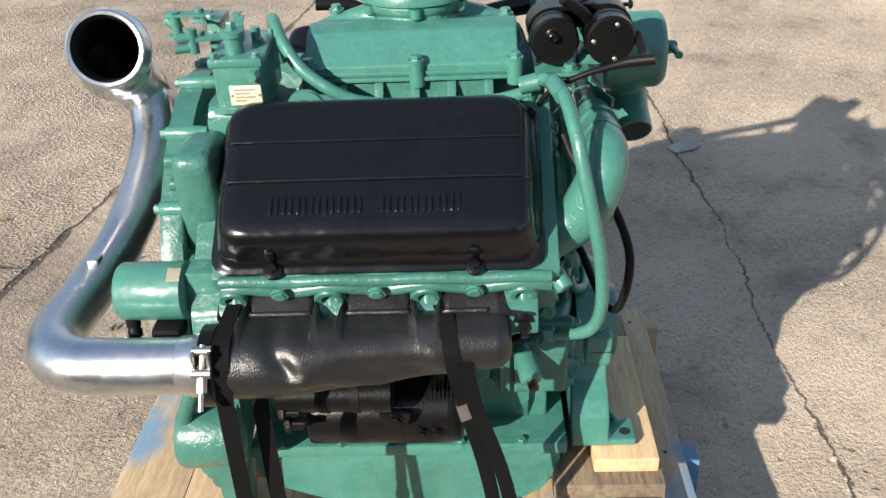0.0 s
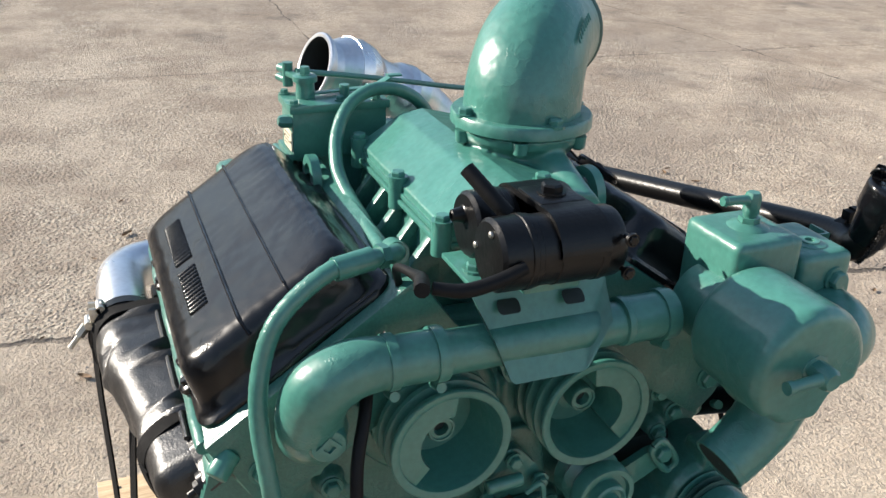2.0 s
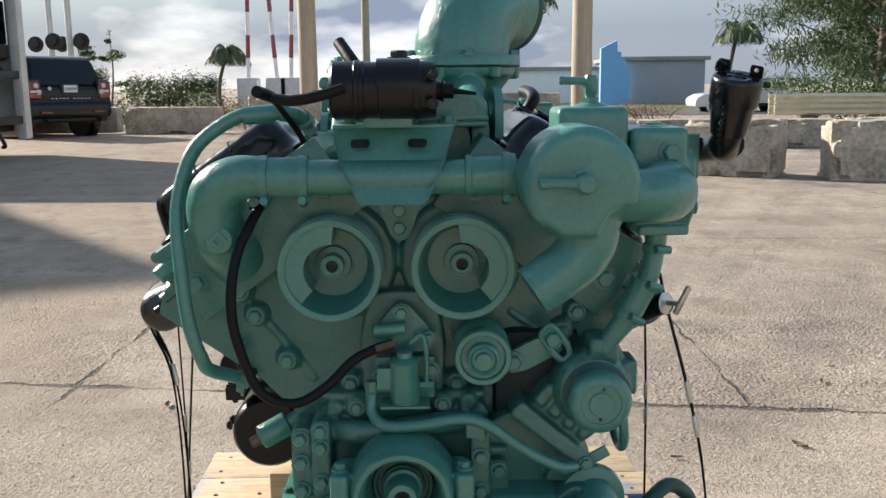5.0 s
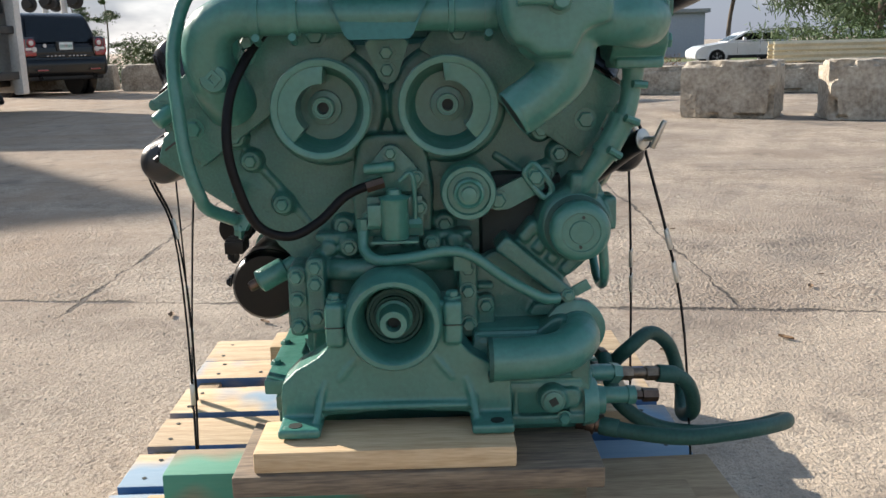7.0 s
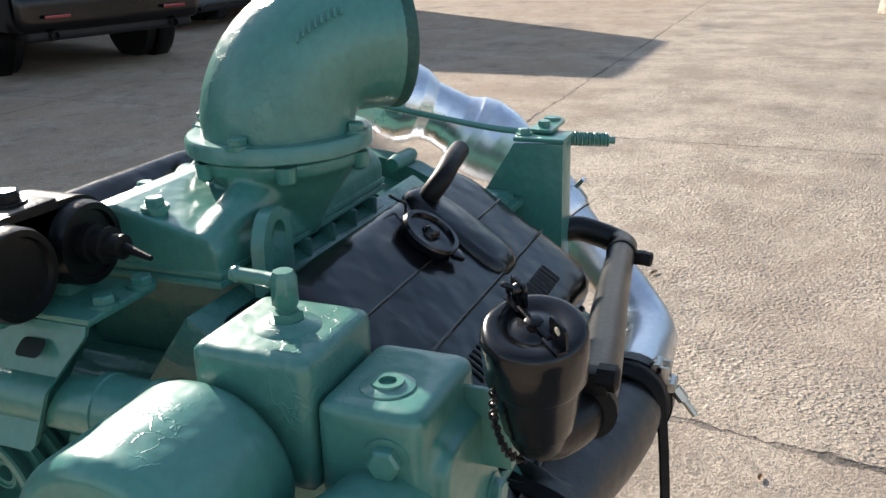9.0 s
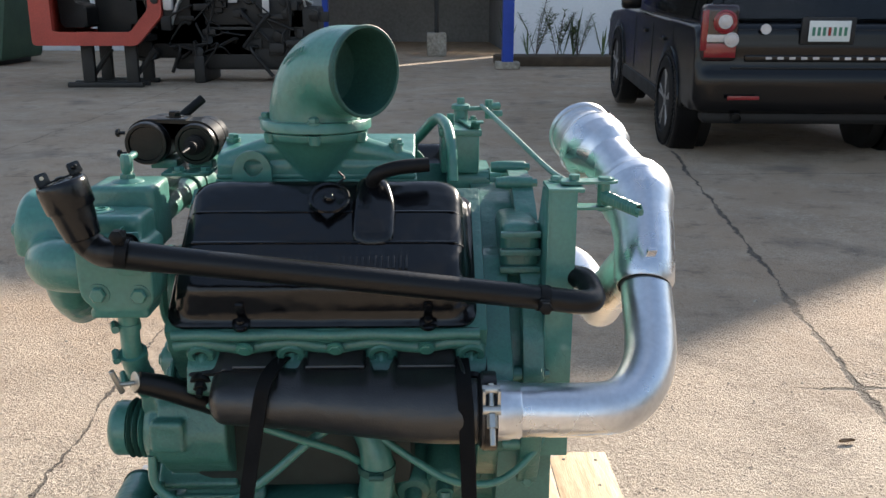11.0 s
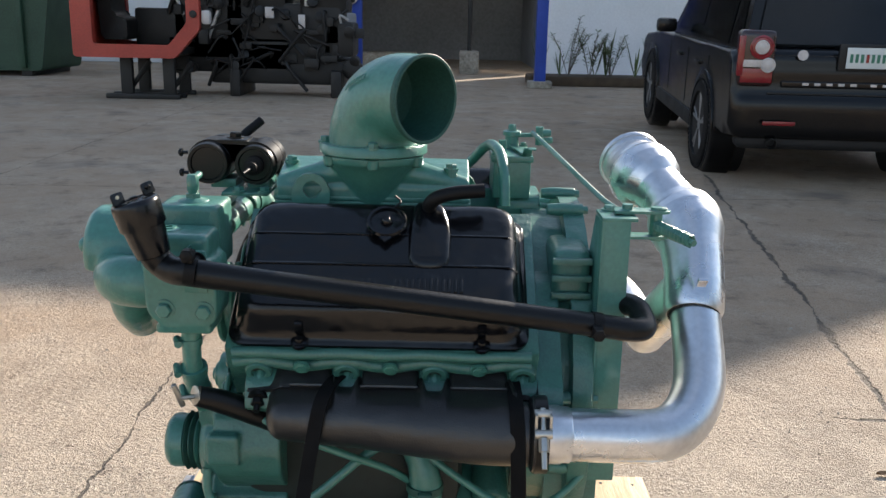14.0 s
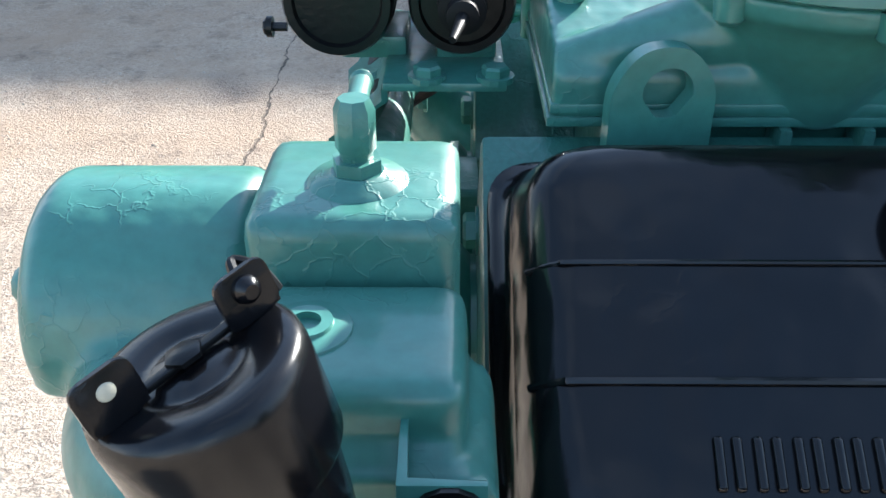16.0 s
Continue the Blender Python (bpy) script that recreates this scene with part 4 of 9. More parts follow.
engine_block()
for s in (-1, 1):
    cylinder_head(s)
    manifold(s)
covers = {s: valve_cover(s) for s in (-1, 1)}
exhaust_pipe()
blower()
front_cover()
balance_pulley(-0.092, 0.776, 84, 229)
balance_pulley(0.083, 0.777, -50, 96)
crank_end()


# ---------------------------------------------------------------- what is bolted to the front
def canisters():
    """Twin black canisters lying across the front on a green sheet bracket."""
    # the front sheet slopes out over the cross pipe
    def slope(p):
        return Vector((p.x + float(np.interp(-p.z, (-0.952, -0.922), (0.0, 0.037))), p.y, p.z))
    bm = bmesh.new()
    prism(bm, [(-0.082, 0.961), (0.072, 0.961), (0.069, 0.952), (0.060, 0.922), (0.039, 0.874), (0.033, 0.868), (-0.045, 0.868), (-0.051, 0.874), (-0.071, 0.922), (-0.080, 0.952)], "x", 0.250, 0.254, 0.0, slope)
    box(bm, (0.214, -0.004, 0.963), (0.078, 0.156, 0.006), 0.002)
    box(bm, (0.262, -0.010, 0.971), (0.045, 0.062, 0.016), 0.004)
    box(bm, (0.200, -0.004, 0.971), (0.040, 0.060, 0.016), 0.004)
    bracket = part("filter_bracket", bm, GREEN, engine, "green bent sheet bracket with two slots")
    for y in (-0.046, 0.026):
        bm = bmesh.new()
        prism(bm, rounded([(y - 0.012, 0.938), (y + 0.012, 0.938), (y + 0.012, 0.948), (y - 0.012, 0.948)], 0.005), "x", 0.2545, 0.2552, 0.0, slope)
        part("slot", bm, DARK, bracket)
    for x, y in ((0.225, 0.065), (0.182, 0.066), (0.225, -0.066)):
        bolt((x, y, 0.967), (0, 0, 1), bracket, 0.009, 0.008)
    for x, z, lo, hi, r in ((0.281, 1.009, -0.080, 0.052, 0.0355), (0.203, 1.007, -0.070, 0.045, 0.0345)):
        bm = bmesh.new()
        n = hi - lo
        lathe(bm, (x, lo, z), (0, 1, 0), [(0, r * 0.55), (0.001, r * 0.9), (0.005, r), (0.030, r), (0.031, r * 1.03), (0.036, r * 1.03), (0.037, r), (0.042, r), (0.043, r * 0.965), (0.060, r * 0.965), (0.061, r), (n - 0.030, r), (n - 0.029, r * 1.025), (n - 0.022, r * 1.025), (n - 0.021, r), (n - 0.006, r * 0.99), (n - 0.002, r * 0.94), (n - 0.002, r * 0.80), (n - 0.006, r * 0.76), (n - 0.006, 0.001)], 36)
        can = part("canister", bm, BLACK_SATIN, engine, "black painted cylindrical canister")
        if x > 0.25:
            for dz in (-0.016, 0.018):
                bm = bmesh.new()
                cyl(bm, (x + 0.033, hi - 0.006, z + dz), (x + 0.044, hi - 0.006, z + dz), 0.003, seg=8)
                hexbolt(bm, (x + 0.044, hi - 0.006, z + dz), (1, 0, 0), 0.005, 0.004)
                part("screw", bm, BLACK_SATIN, can)
            for a in (74, 178, 282):
                bm = bmesh.new()
                lathe(bm, (x + 0.025 * math.cos(radians(a)), lo, z + 0.025 * math.sin(radians(a))), (0, -1, 0), [(0, 0.0034), (0.002, 0.0032), (0.0028, 0.002)], 12)
                part("screw", bm, STEEL, can)
        else:
            bm = bmesh.new()
            lathe(bm, (x, hi - 0.006, z), (0, 1, 0), [(0, 0.016), (0.008, 0.016), (0.009, 0.012), (0.018, 0.012), (0.019, 0.015), (0.021, 0.015), (0.022, 0.010), (0.034, 0.010), (0.035, 0.007)], 20)
            cyl(bm, (x, hi + 0.028, z), (x + 0.006, hi + 0.058, z - 0.004), 0.0042, 0.0022, 10)
            part("terminal_boot", bm, RUBBER, can)
            bm = bmesh.new()
            lathe(bm, (x - 0.004, lo, z + 0.010), (0, -1, 0), [(-0.002, 0.013), (0.001, 0.0085), (0.012, 0.0062), (0.013, 0.0045), (0.009, 0.0040), (0.009, 0.001)], 18)
            part("vent_nipple", bm, BLACK_SATIN, can)
    # strap over both
    bm = bmesh.new()
    out = []
    for k in range(13):
        a = radians(180 - 10 - 80 * k / 12)
        out.append((0.203 + 0.0375 * math.cos(a), 1.007 + 0.0375 * math.sin(a)))
    for k in range(13):
        a = radians(90 - 80 * k / 12)
        out.append((0.281 + 0.0385 * math.cos(a), 1.009 + 0.0385 * math.sin(a)))
    inner = [(x, z - 0.006) for x, z in out[::-1]]
    prism(bm, out + inner, "y", -0.022, 0.030, 0.001)
    box(bm, (0.242, 0.004, 1.043), (0.05, 0.05, 0.010), 0.003)
    yoke = part("canister_clamp", bm, BLACK_SATIN, engine, "black saddle clamp over both canisters")
    bolt((0.242, 0.004, 1.048), (0, 0, 1), yoke, 0.011, 0.010, BLACK_SATIN)
    bm = bmesh.new()
    tube(bm, [(0.250, -0.046, 1.034), (0.240, -0.056, 1.046), (0.212, -0.074, 1.070)], [0.0085, 0.0082, 0.0080], 14)
    part("breather_stub", bm, RUBBER, engine)
    # wire with its lug
    bm = bmesh.new()
    tube(bm, [(0.320, -0.060, 1.012), (0.322, -0.090, 1.003), (0.320, -0.120, 0.998), (0.312, -0.146, 1.001)], [0.0065, 0.0070, 0.0070, 0.0060], 10)
    tube(bm, [(0.328, -0.162, 1.009), (0.312, -0.156, 1.006), (0.294, -0.150, 1.002), (0.270, -0.149, 0.996), (0.236, -0.148, 0.986), (0.205, -0.142, 0.970), (0.182, -0.132, 0.948), (0.172, -0.122, 0.915)], [0.0072, 0.0074, 0.0070, 0.0048, 0.0042, 0.0042, 0.0042, 0.0042], 10)
    part("cable", bm, RUBBER, engine, "black cable with a taped lug")


def coolant_front():
    """Cross pipe, elbows, thermostat housing and the fittings on it."""
    bm = bmesh.new()
    tube(bm, [(0.262, -0.185, 0.902), (0.262, -0.05, 0.900), (0.262, 0.15, 0.900)], 0.0225, 24, 3)
    pipe = part("cross_pipe", bm, GREEN, engine, "green coolant cross pipe")
    for y0, y1 in ((-0.178, -0.112), (0.085, 0.150)):
        bm = bmesh.new()
        n = y1 - y0
        lathe(bm, (0.262, y0, 0.901), (0, 1, 0), [(0, 0.0225), (0.001, 0.0262), (n * 0.12, 0.0268), (n * 0.14, 0.0255), (n * 0.84, 0.0255), (n * 0.87, 0.0275), (n * 0.99, 0.0275), (n, 0.0225)], 28)
        part("hose_sleeve", bm, GREEN, pipe)
    for y in (-0.168, -0.120, 0.138):
        bm = bmesh.new()
        clamp_band(bm, (0.262, y, 0.901), (0, 1, 0), 0.0268, 0.010, (0.3, 0, -1))
        part("hose_clamp", bm, GREEN, pipe)
    bm = bmesh.new()
    tube(bm, [(0.262, -0.172, 0.902), (0.262, -0.205, 0.900), (0.256, -0.232, 0.882), (0.243, -0.241, 0.850), (0.224, -0.236, 0.815), (0.180, -0.226, 0.785)], [0.026, 0.029, 0.033, 0.034, 0.035, 0.040], 26)
    elbow = part("water_elbow", bm, GREEN, engine, "green cast coolant elbow")
    bm = bmesh.new()
    lathe(bm, (0.235, -0.230, 0.822), (1, 0, 0), [(0, 0.024), (0.030, 0.0195), (0.034, 0.017), (0.034, 0.012)], 22)
    lathe(bm, (0.266, -0.230, 0.822), (1, 0, 0), [(0, 0.0125), (0.006, 0.0125), (0.006, 0.0062), (0.002, 0.006)], 4)
    part("pipe_plug", bm, GREEN, elbow)
    for y, z in ((-0.188, 0.868), (-0.190, 0.850)):
        bolt((0.235, y, z), (1, 0, 0), elbow, 0.009, 0.008)
    # thermostat drum, the bypass arm and the spout, cast in one
    c = Vector((0.300, 0.212, 0.904))
    bm = bmesh.new()
    # round head, hollowed where the arm and the spout part
    head = [(0.212 + 0.0670 * math.cos(radians(k)), 0.902 + 0.0670 * math.sin(radians(k))) for k in range(2, 232, 10)]
    head += [(0.172, 0.855), (0.190, 0.842), (0.230, 0.842), (0.2365, 0.856), (0.2440, 0.870), (0.2580, 0.877), (0.276, 0.882)]
    for k, x0, x1 in ((0.86, 0.300, 0.413), (0.94, 0.302, 0.411), (1.0, 0.308, 0.405)):
        prism(bm, [(0.212 + (y - 0.212) * k, 0.895 + (z - 0.895) * k) for y, z in head], "x", x0, x1)
    lathe(bm, (0.235, 0.212, 0.900), (1, 0, 0), [(0, 0.044), (0.075, 0.046)], 30)
    tube(bm, [(0.358, 0.235, 0.892), (0.358, 0.262, 0.888), (0.356, 0.286, 0.884), (0.348, 0.308, 0.884), (0.330, 0.326, 0.885), (0.300, 0.333, 0.885), (0.275, 0.333, 0.885)], [0.046, 0.0345, 0.0310, 0.0340, 0.0370, 0.0370, 0.034], 26)
    tube(bm, [(0.350, 0.214, 0.872), (0.354, 0.226, 0.845), (0.358, 0.222, 0.820), (0.362, 0.200, 0.798), (0.366, 0.163, 0.7735)], [0.050, 0.0400, 0.0345, 0.0325, 0.0318], 26)
    drum = cast("thermostat_housing", bm, GREEN, engine, "large green drum-shaped thermostat housing with a bent spout", 0.0024, 22)
    w = Vector((0.08, -0.83, -0.55))
    bm = bmesh.new()
    lathe(bm, (0.3650, 0.1700, 0.7780), w, [(-0.004, 0.0288), (0.004, 0.0312), (0.0105, 0.0312), (0.0112, 0.0296), (0.0105, 0.0276), (-0.002, 0.0270)], 30, close=False)
    spout = part("spout_rim", bm, GREEN, drum)
    bm = bmesh.new()
    lathe(bm, (0.3650, 0.1700, 0.7780), w, [(0.0098, 0.0285), (0.0096, 0.001)], 24, close=False)
    part("bore", bm, DARK, spout)
    bm = bmesh.new()
    lathe(bm, (0.404, 0.212, 0.906), (1, 0, 0), [(0, 0.020), (0.010, 0.016), (0.011, 0.0125), (0.030, 0.0120), (0.034, 0.009)], 8)
    tube(bm, [(0.428, 0.212, 0.906), (0.430, 0.195, 0.907), (0.432, 0.165, 0.907)], [0.0085, 0.0062, 0.0055], 12)
    cyl(bm, (0.432, 0.168, 0.907), (0.432, 0.161, 0.907), 0.0068, seg=12)
    part("bleed_tap", bm, GREEN, drum)
    # boxes on top with the hose barb
    bm = bmesh.new()
    box(bm, (0.251, 0.2425, 0.938), (0.092, 0.088, 0.096), 0.010, seg=3)
    tower = part("thermostat_box", bm, GREEN, engine, "green square thermostat box with chipped paint")
    bm = bmesh.new()
    at = Vector((0.251, 0.246, 0.985))
    lathe(bm, at, (0, 0, 1), [(0, 0.024), (0.003, 0.021), (0.005, 0.013), (0.006, 0.012)], 24)
    lathe(bm, at, (0, 0, 1), [(0.004, 0.0115), (0.012, 0.0115)], 6)
    lathe(bm, at, (0, 0, 1), [(0.011, 0.0075), (0.015, 0.0075), (0.017, 0.0092), (0.035, 0.0092), (0.040, 0.007)], 8)
    tube(bm, [at + Vector((0, -0.002, 0.030)), at + Vector((0, -0.012, 0.0325)), at + Vector((0, -0.040, 0.0335))], [0.0078, 0.0052, 0.0050], 12)
    lathe(bm, at + Vector((0, -0.034, 0.0335)), (0, -1, 0), [(0, 0.005), (0.002, 0.006), (0.005, 0.0052)], 12)
    part("hose_barb", bm, GREEN, tower)
    bm = bmesh.new()
    box(bm, (0.250, 0.3250, 0.915), (0.096, 0.074, 0.092), 0.012, seg=3)
    box(bm, (0.245, 0.345, 0.905), (0.086, 0.046, 0.070), 0.014, seg=3)
    prism(bm, rounded([(0.290, 0.93), (0.190, 0.93), (0.190, 0.835), (0.262, 0.830), (0.288, 0.850)], 0.02), "y", 0.300, 0.374)
    box(bm, (0.238, 0.339, 0.829), (0.078, 0.066, 0.014), 0.004)
    side_box = cast("bypass_box", bm, GREEN, engine, "", 0.0024, 5)
    bm = bmesh.new()
    lathe(bm, (0.265, 0.325, 0.959), (0, 0, 1), [(-0.002, 0.020), (0.003, 0.018), (0.0045, 0.011), (0.006, 0.0105), (0.006, 0.006), (0.003, 0.006)], 20)
    part("pipe_plug", bm, GREEN, side_box)
    bolt((0.298, 0.338, 0.930), (1, 0.1, 0), side_box, 0.011, 0.010)
    bolt((0.262, 0.374, 0.858), (0, 1, 0), side_box, 0.011, 0.009)
    bolt((0.208, 0.374, 0.856), (0, 1, 0), side_box, 0.011, 0.009)
    # square clip for the filler pipe
    bm = bmesh.new()
    prism(bm, [(0.2240, 0.345), (0.2270, 0.345), (0.2270, 0.3945), (0.196, 0.3945), (0.196, 0.3915), (0.2240, 0.3915)], "z", 0.890, 0.948, 0.0008)
    clip = part("pipe_bracket", bm, GREEN, engine, "green folded sheet bracket")
    bolt((0.209, 0.395, 0.934), (0, 1, 0), clip, 0.010, 0.008, BLACK_SATIN)
    # down pipe to the pump
    bm = bmesh.new()
    tube(bm, [(0.236, 0.339, 0.830), (0.238, 0.337, 0.800), (0.240, 0.330, 0.764), (0.241, 0.318, 0.738), (0.240, 0.303, 0.708), (0.238, 0.279, 0.673), (0.225, 0.266, 0.640)], [0.0160, 0.0135, 0.0135, 0.0165, 0.0165, 0.0130, 0.020], 20)
    down = part("down_pipe", bm, GREEN, engine, "green coolant down pipe")
    bm = bmesh.new()
    tube(bm, [(0.240, 0.326, 0.755), (0.241, 0.316, 0.735), (0.240, 0.300, 0.705)], 0.0178, 20)
    part("hose_sleeve", bm, GREEN, down)
    for p, d in (((0.238, 0.337, 0.800), (0, -0.1, -1)), ((0.240, 0.325, 0.752), (0, -0.4, -1)), ((0.240, 0.302, 0.708), (0, -0.6, -1))):
        bm = bmesh.new()
        clamp_band(bm, p, d, 0.0182 if p[2] < 0.78 else 0.0142, 0.010, (1, 0.4, 0))
        part("hose_clamp", bm, GREEN, down)
    bm = bmesh.new()
    tube(bm, [(0.120, 0.300, 0.655), (0.160, 0.322, 0.685), (0.198, 0.340, 0.708), (0.228, 0.356, 0.723)], [0.016, 0.018, 0.0175, 0.015], 16)
    part("dipstick_boss", bm, BLACK_SATIN, engine)
    bm = bmesh.new()
    w = Vector((0.75, 0.62, 0.15))
    lathe(bm, (0.228, 0.354, 0.722), w, [(0, 0.005), (0.002, 0.015), (0.004, 0.0155), (0.006, 0.010)], 24)
    tube(bm, [(0.232, 0.358, 0.723), (0.243, 0.367, 0.725), (0.250, 0.372, 0.727)], 0.0035, 8)
    cyl(bm, (0.247, 0.365, 0.712), (0.254, 0.380, 0.750), 0.0045, 0.004, 10, 0.001)
    part("drain_tap", bm, STEEL, engine, "plated T-handle drain tap")


def pulleys_right():
    c = Vector((0.198, 0.259, 0.606))
    bm = bmesh.new()
    lathe(bm, (0.246, c.y, c.z), (1, 0, 0), [(0, 0.030), (0.002, 0.036), (0.026, 0.036), (0.028, 0.0410), (0.044, 0.0420), (0.050, 0.0400), (0.055, 0.0340), (0.0555, 0.0270), (0.054, 0.0262), (0.054, 0.0165), (0.0560, 0.0155), (0.0565, 0.001)], 48)
    drive = part("pump_pulley", bm, GREEN, engine, "green capped drive pulley")
    for k in range(3):
        bm = bmesh.new()
        lathe(bm, (0.2475 + 0.009 * k, c.y, c.z), (1, 0, 0), [(0, 0.036), (0.001, 0.040), (0.004, 0.0455), (0.0065, 0.040), (0.0075, 0.036)], 40)
        part("belt_groove", bm, GREEN_DARK if k else GREEN, drive, "dark rubbed belt groove" if k else "")
    for a in (82, 268):
        bm = bmesh.new()
        lathe(bm, (0.3000, c.y + 0.0205 * math.cos(radians(a)), c.z + 0.0205 * math.sin(radians(a))), (1, 0, 0), [(0, 0.0024), (0.0012, 0.0024)], 10)
        part("hole", bm, DARK, drive)
    # slanting pump body on its bolted flange
    bm = bmesh.new()
    prism(bm, rounded([(0.205, 0.600), (0.240, 0.650), (0.262, 0.672), (0.296, 0.668), (0.316, 0.612), (0.306, 0.572), (0.258, 0.528), (0.230, 0.516), (0.165, 0.572)], 0.012), "x", 0.12, 0.222)
    lathe(bm, (0.120, c.y, c.z), (1, 0, 0), [(0, 0.050), (0.006, 0.054), (0.116, 0.052), (0.126, 0.045)], 32)
    prism(bm, rounded([(0.144, 0.572), (0.246, 0.490), (0.262, 0.506), (0.162, 0.592)], 0.006), "x", 0.12, 0.244)
    for k in range(4):
        f = (k + 0.5) / 4
        y, z = 0.172 + 0.080 * f, 0.582 - 0.066 * f
        box(bm, (0.205, y + 0.014, z + 0.020), (0.05, 0.018, 0.036), 0.006, Matrix.Rotation(-0.70, 3, "X"))
    box(bm, (0.225, 0.272, 0.662), (0.045, 0.040, 0.034), 0.005)
    box(bm, (0.205, 0.312, 0.618), (0.050, 0.020, 0.050), 0.006)
    body = cast("pump_body", bm, GREEN_CAST, engine, "", 0.0026, 3)
    for y, z in ((0.250, 0.502),):
        bolt((0.2455, y, z), (1, 0, 0), body, 0.0075, 0.006)
    bm = bmesh.new()
    box(bm, (0.236, 0.270, 0.511), (0.006, 0.026, 0.016), 0.002, Matrix.Rotation(0.5, 3, "X"))
    part("flange_tab", bm, GREEN, body)
    bm = bmesh.new()
    prism(bm, rounded([(0.122, 0.42), (0.245, 0.42), (0.250, 0.485), (0.152, 0.565), (0.118, 0.545)], 0.012), "x", 0.08, 0.205)
    prism(bm, rounded([(0.195, 0.468), (0.250, 0.468), (0.256, 0.484), (0.205, 0.486)], 0.006), "x", 0.10, 0.225)
    cast("gear_case", bm, GREEN_CAST, engine, "", 0.003, 3)
    # idler
    bm = bmesh.new()
    lathe(bm, (0.190, 0.109, 0.656), (1, 0, 0), [(0, 0.020), (0.002, 0.037), (0.006, 0.0395), (0.016, 0.031), (0.026, 0.0395), (0.036, 0.031), (0.046, 0.0395), (0.060, 0.039), (0.064, 0.037), (0.064, 0.031), (0.059, 0.029), (0.059, 0.022), (0.072, 0.021), (0.074, 0.018), (0.071, 0.015), (0.071, 0.011), (0.079, 0.010), (0.080, 0.002)], 40)
    part("idler_pulley", bm, GREEN, engine, "small green grooved idler pulley")
    bm = bmesh.new()
    prism(bm, rounded([(0.135, 0.628), (0.140, 0.650), (0.195, 0.676), (0.215, 0.672), (0.222, 0.654), (0.165, 0.624)], 0.01), "x", 0.205, 0.216, 0.002)
    arm = part("idler_arm", bm, GREEN, engine)
    bm = bmesh.new()
    line = [(0.193, 0.684), (0.205, 0.690), (0.228, 0.660), (0.226, 0.645), (0.214, 0.645), (0.192, 0.674)]
    tube(bm, [(0.220, y, z) for y, z in line + line[:1]], 0.0048, 8, 4)
    part("slot", bm, GREEN, arm)
    for y, z in ((0.206, 0.672), (0.152, 0.640)):
        bolt((0.220, y, z), (1, 0, 0), arm, 0.011, 0.010)


def fuel_pump():
    bm = bmesh.new()
    prism(bm, rounded([(-0.008, 0.722), (0.008, 0.722), (0.036, 0.690), (0.045, 0.665), (0.035, 0.655), (-0.03, 0.655), (-0.034, 0.69)], 0.008), "x", 0.196, 0.212, 0.003)
    box(bm, (0.214, 0.004, 0.620), (0.012, 0.080, 0.058), 0.002)
    base = part("fuel_pump_plate", bm, GREEN, engine)
    for y, z in ((0.0, 0.711), (0.036, 0.675), (0.040, 0.632), (-0.030, 0.665), (-0.033, 0.620)):
        bolt((0.220, y, z), (1, 0, 0), base, 0.008, 0.008)
    bm = bmesh.new()
    lathe(bm, (0.240, 0.004, 0.592), (0, 0, 1), [(0, 0.018), (0.004, 0.020), (0.055, 0.020), (0.058, 0.022), (0.060, 0.020), (0.064, 0.011), (0.070, 0.010), (0.072, 0.006)], 28)
    box(bm, (0.236, -0.022, 0.626), (0.018, 0.024, 0.030), 0.002)
    box(bm, (0.236, 0.004, 0.589), (0.040, 0.066, 0.004), 0.001)
    part("fuel_solenoid", bm, GREEN, engine, "small green cylindrical fuel solenoid")
    bm = bmesh.new()
    cyl(bm, (0.230, -0.038, 0.690), (0.230, 0.006, 0.693), 0.008, seg=14, bevel=0.002)
    tube(bm, [(0.232, 0.012, 0.672), (0.236, 0.028, 0.684), (0.236, 0.033, 0.66), (0.232, 0.033, 0.615)], 0.0035, 8)
    cyl(bm, (0.232, 0.024, 0.612), (0.232, 0.042, 0.612), 0.0075, seg=6)
    cyl(bm, (0.232, -0.046, 0.610), (0.232, -0.014, 0.610), 0.0065, seg=8)
    cyl(bm, (0.232, -0.042, 0.600), (0.232, -0.042, 0.620), 0.0085, seg=6)
    part("fuel_fitting", bm, GREEN, engine)
    bm = bmesh.new()
    tube(bm, [(0.236, -0.042, 0.602), (0.245, -0.040, 0.578), (0.262, -0.020, 0.566), (0.268, 0.03, 0.570), (0.270, 0.075, 0.578), (0.270, 0.11, 0.571), (0.268, 0.16, 0.535), (0.262, 0.21, 0.505), (0.250, 0.235, 0.500)], 0.0078, 12)
    part("steel_line", bm, GREEN, engine, "green bent pipe across the crank cover")
    bm = bmesh.new()
    tube(bm, [(0.238, -0.012, 0.672), (0.244, -0.035, 0.668), (0.255, -0.065, 0.655), (0.270, -0.100, 0.624), (0.285, -0.140, 0.608), (0.296, -0.180, 0.628), (0.304, -0.203, 0.690), (0.301, -0.211, 0.745), (0.282, -0.206, 0.800), (0.256, -0.190, 0.842), (0.225, -0.175, 0.870), (0.21, -0.15, 0.90)], 0.0066, 12)
    hose = part("rubber_hose", bm, RUBBER, engine, "black rubber fuel hose")
    bm = bmesh.new()
    cyl(bm, (0.240, -0.010, 0.673), (0.245, -0.034, 0.667), 0.0084, seg=6)
    part("hose_end", bm, COPPER, hose)


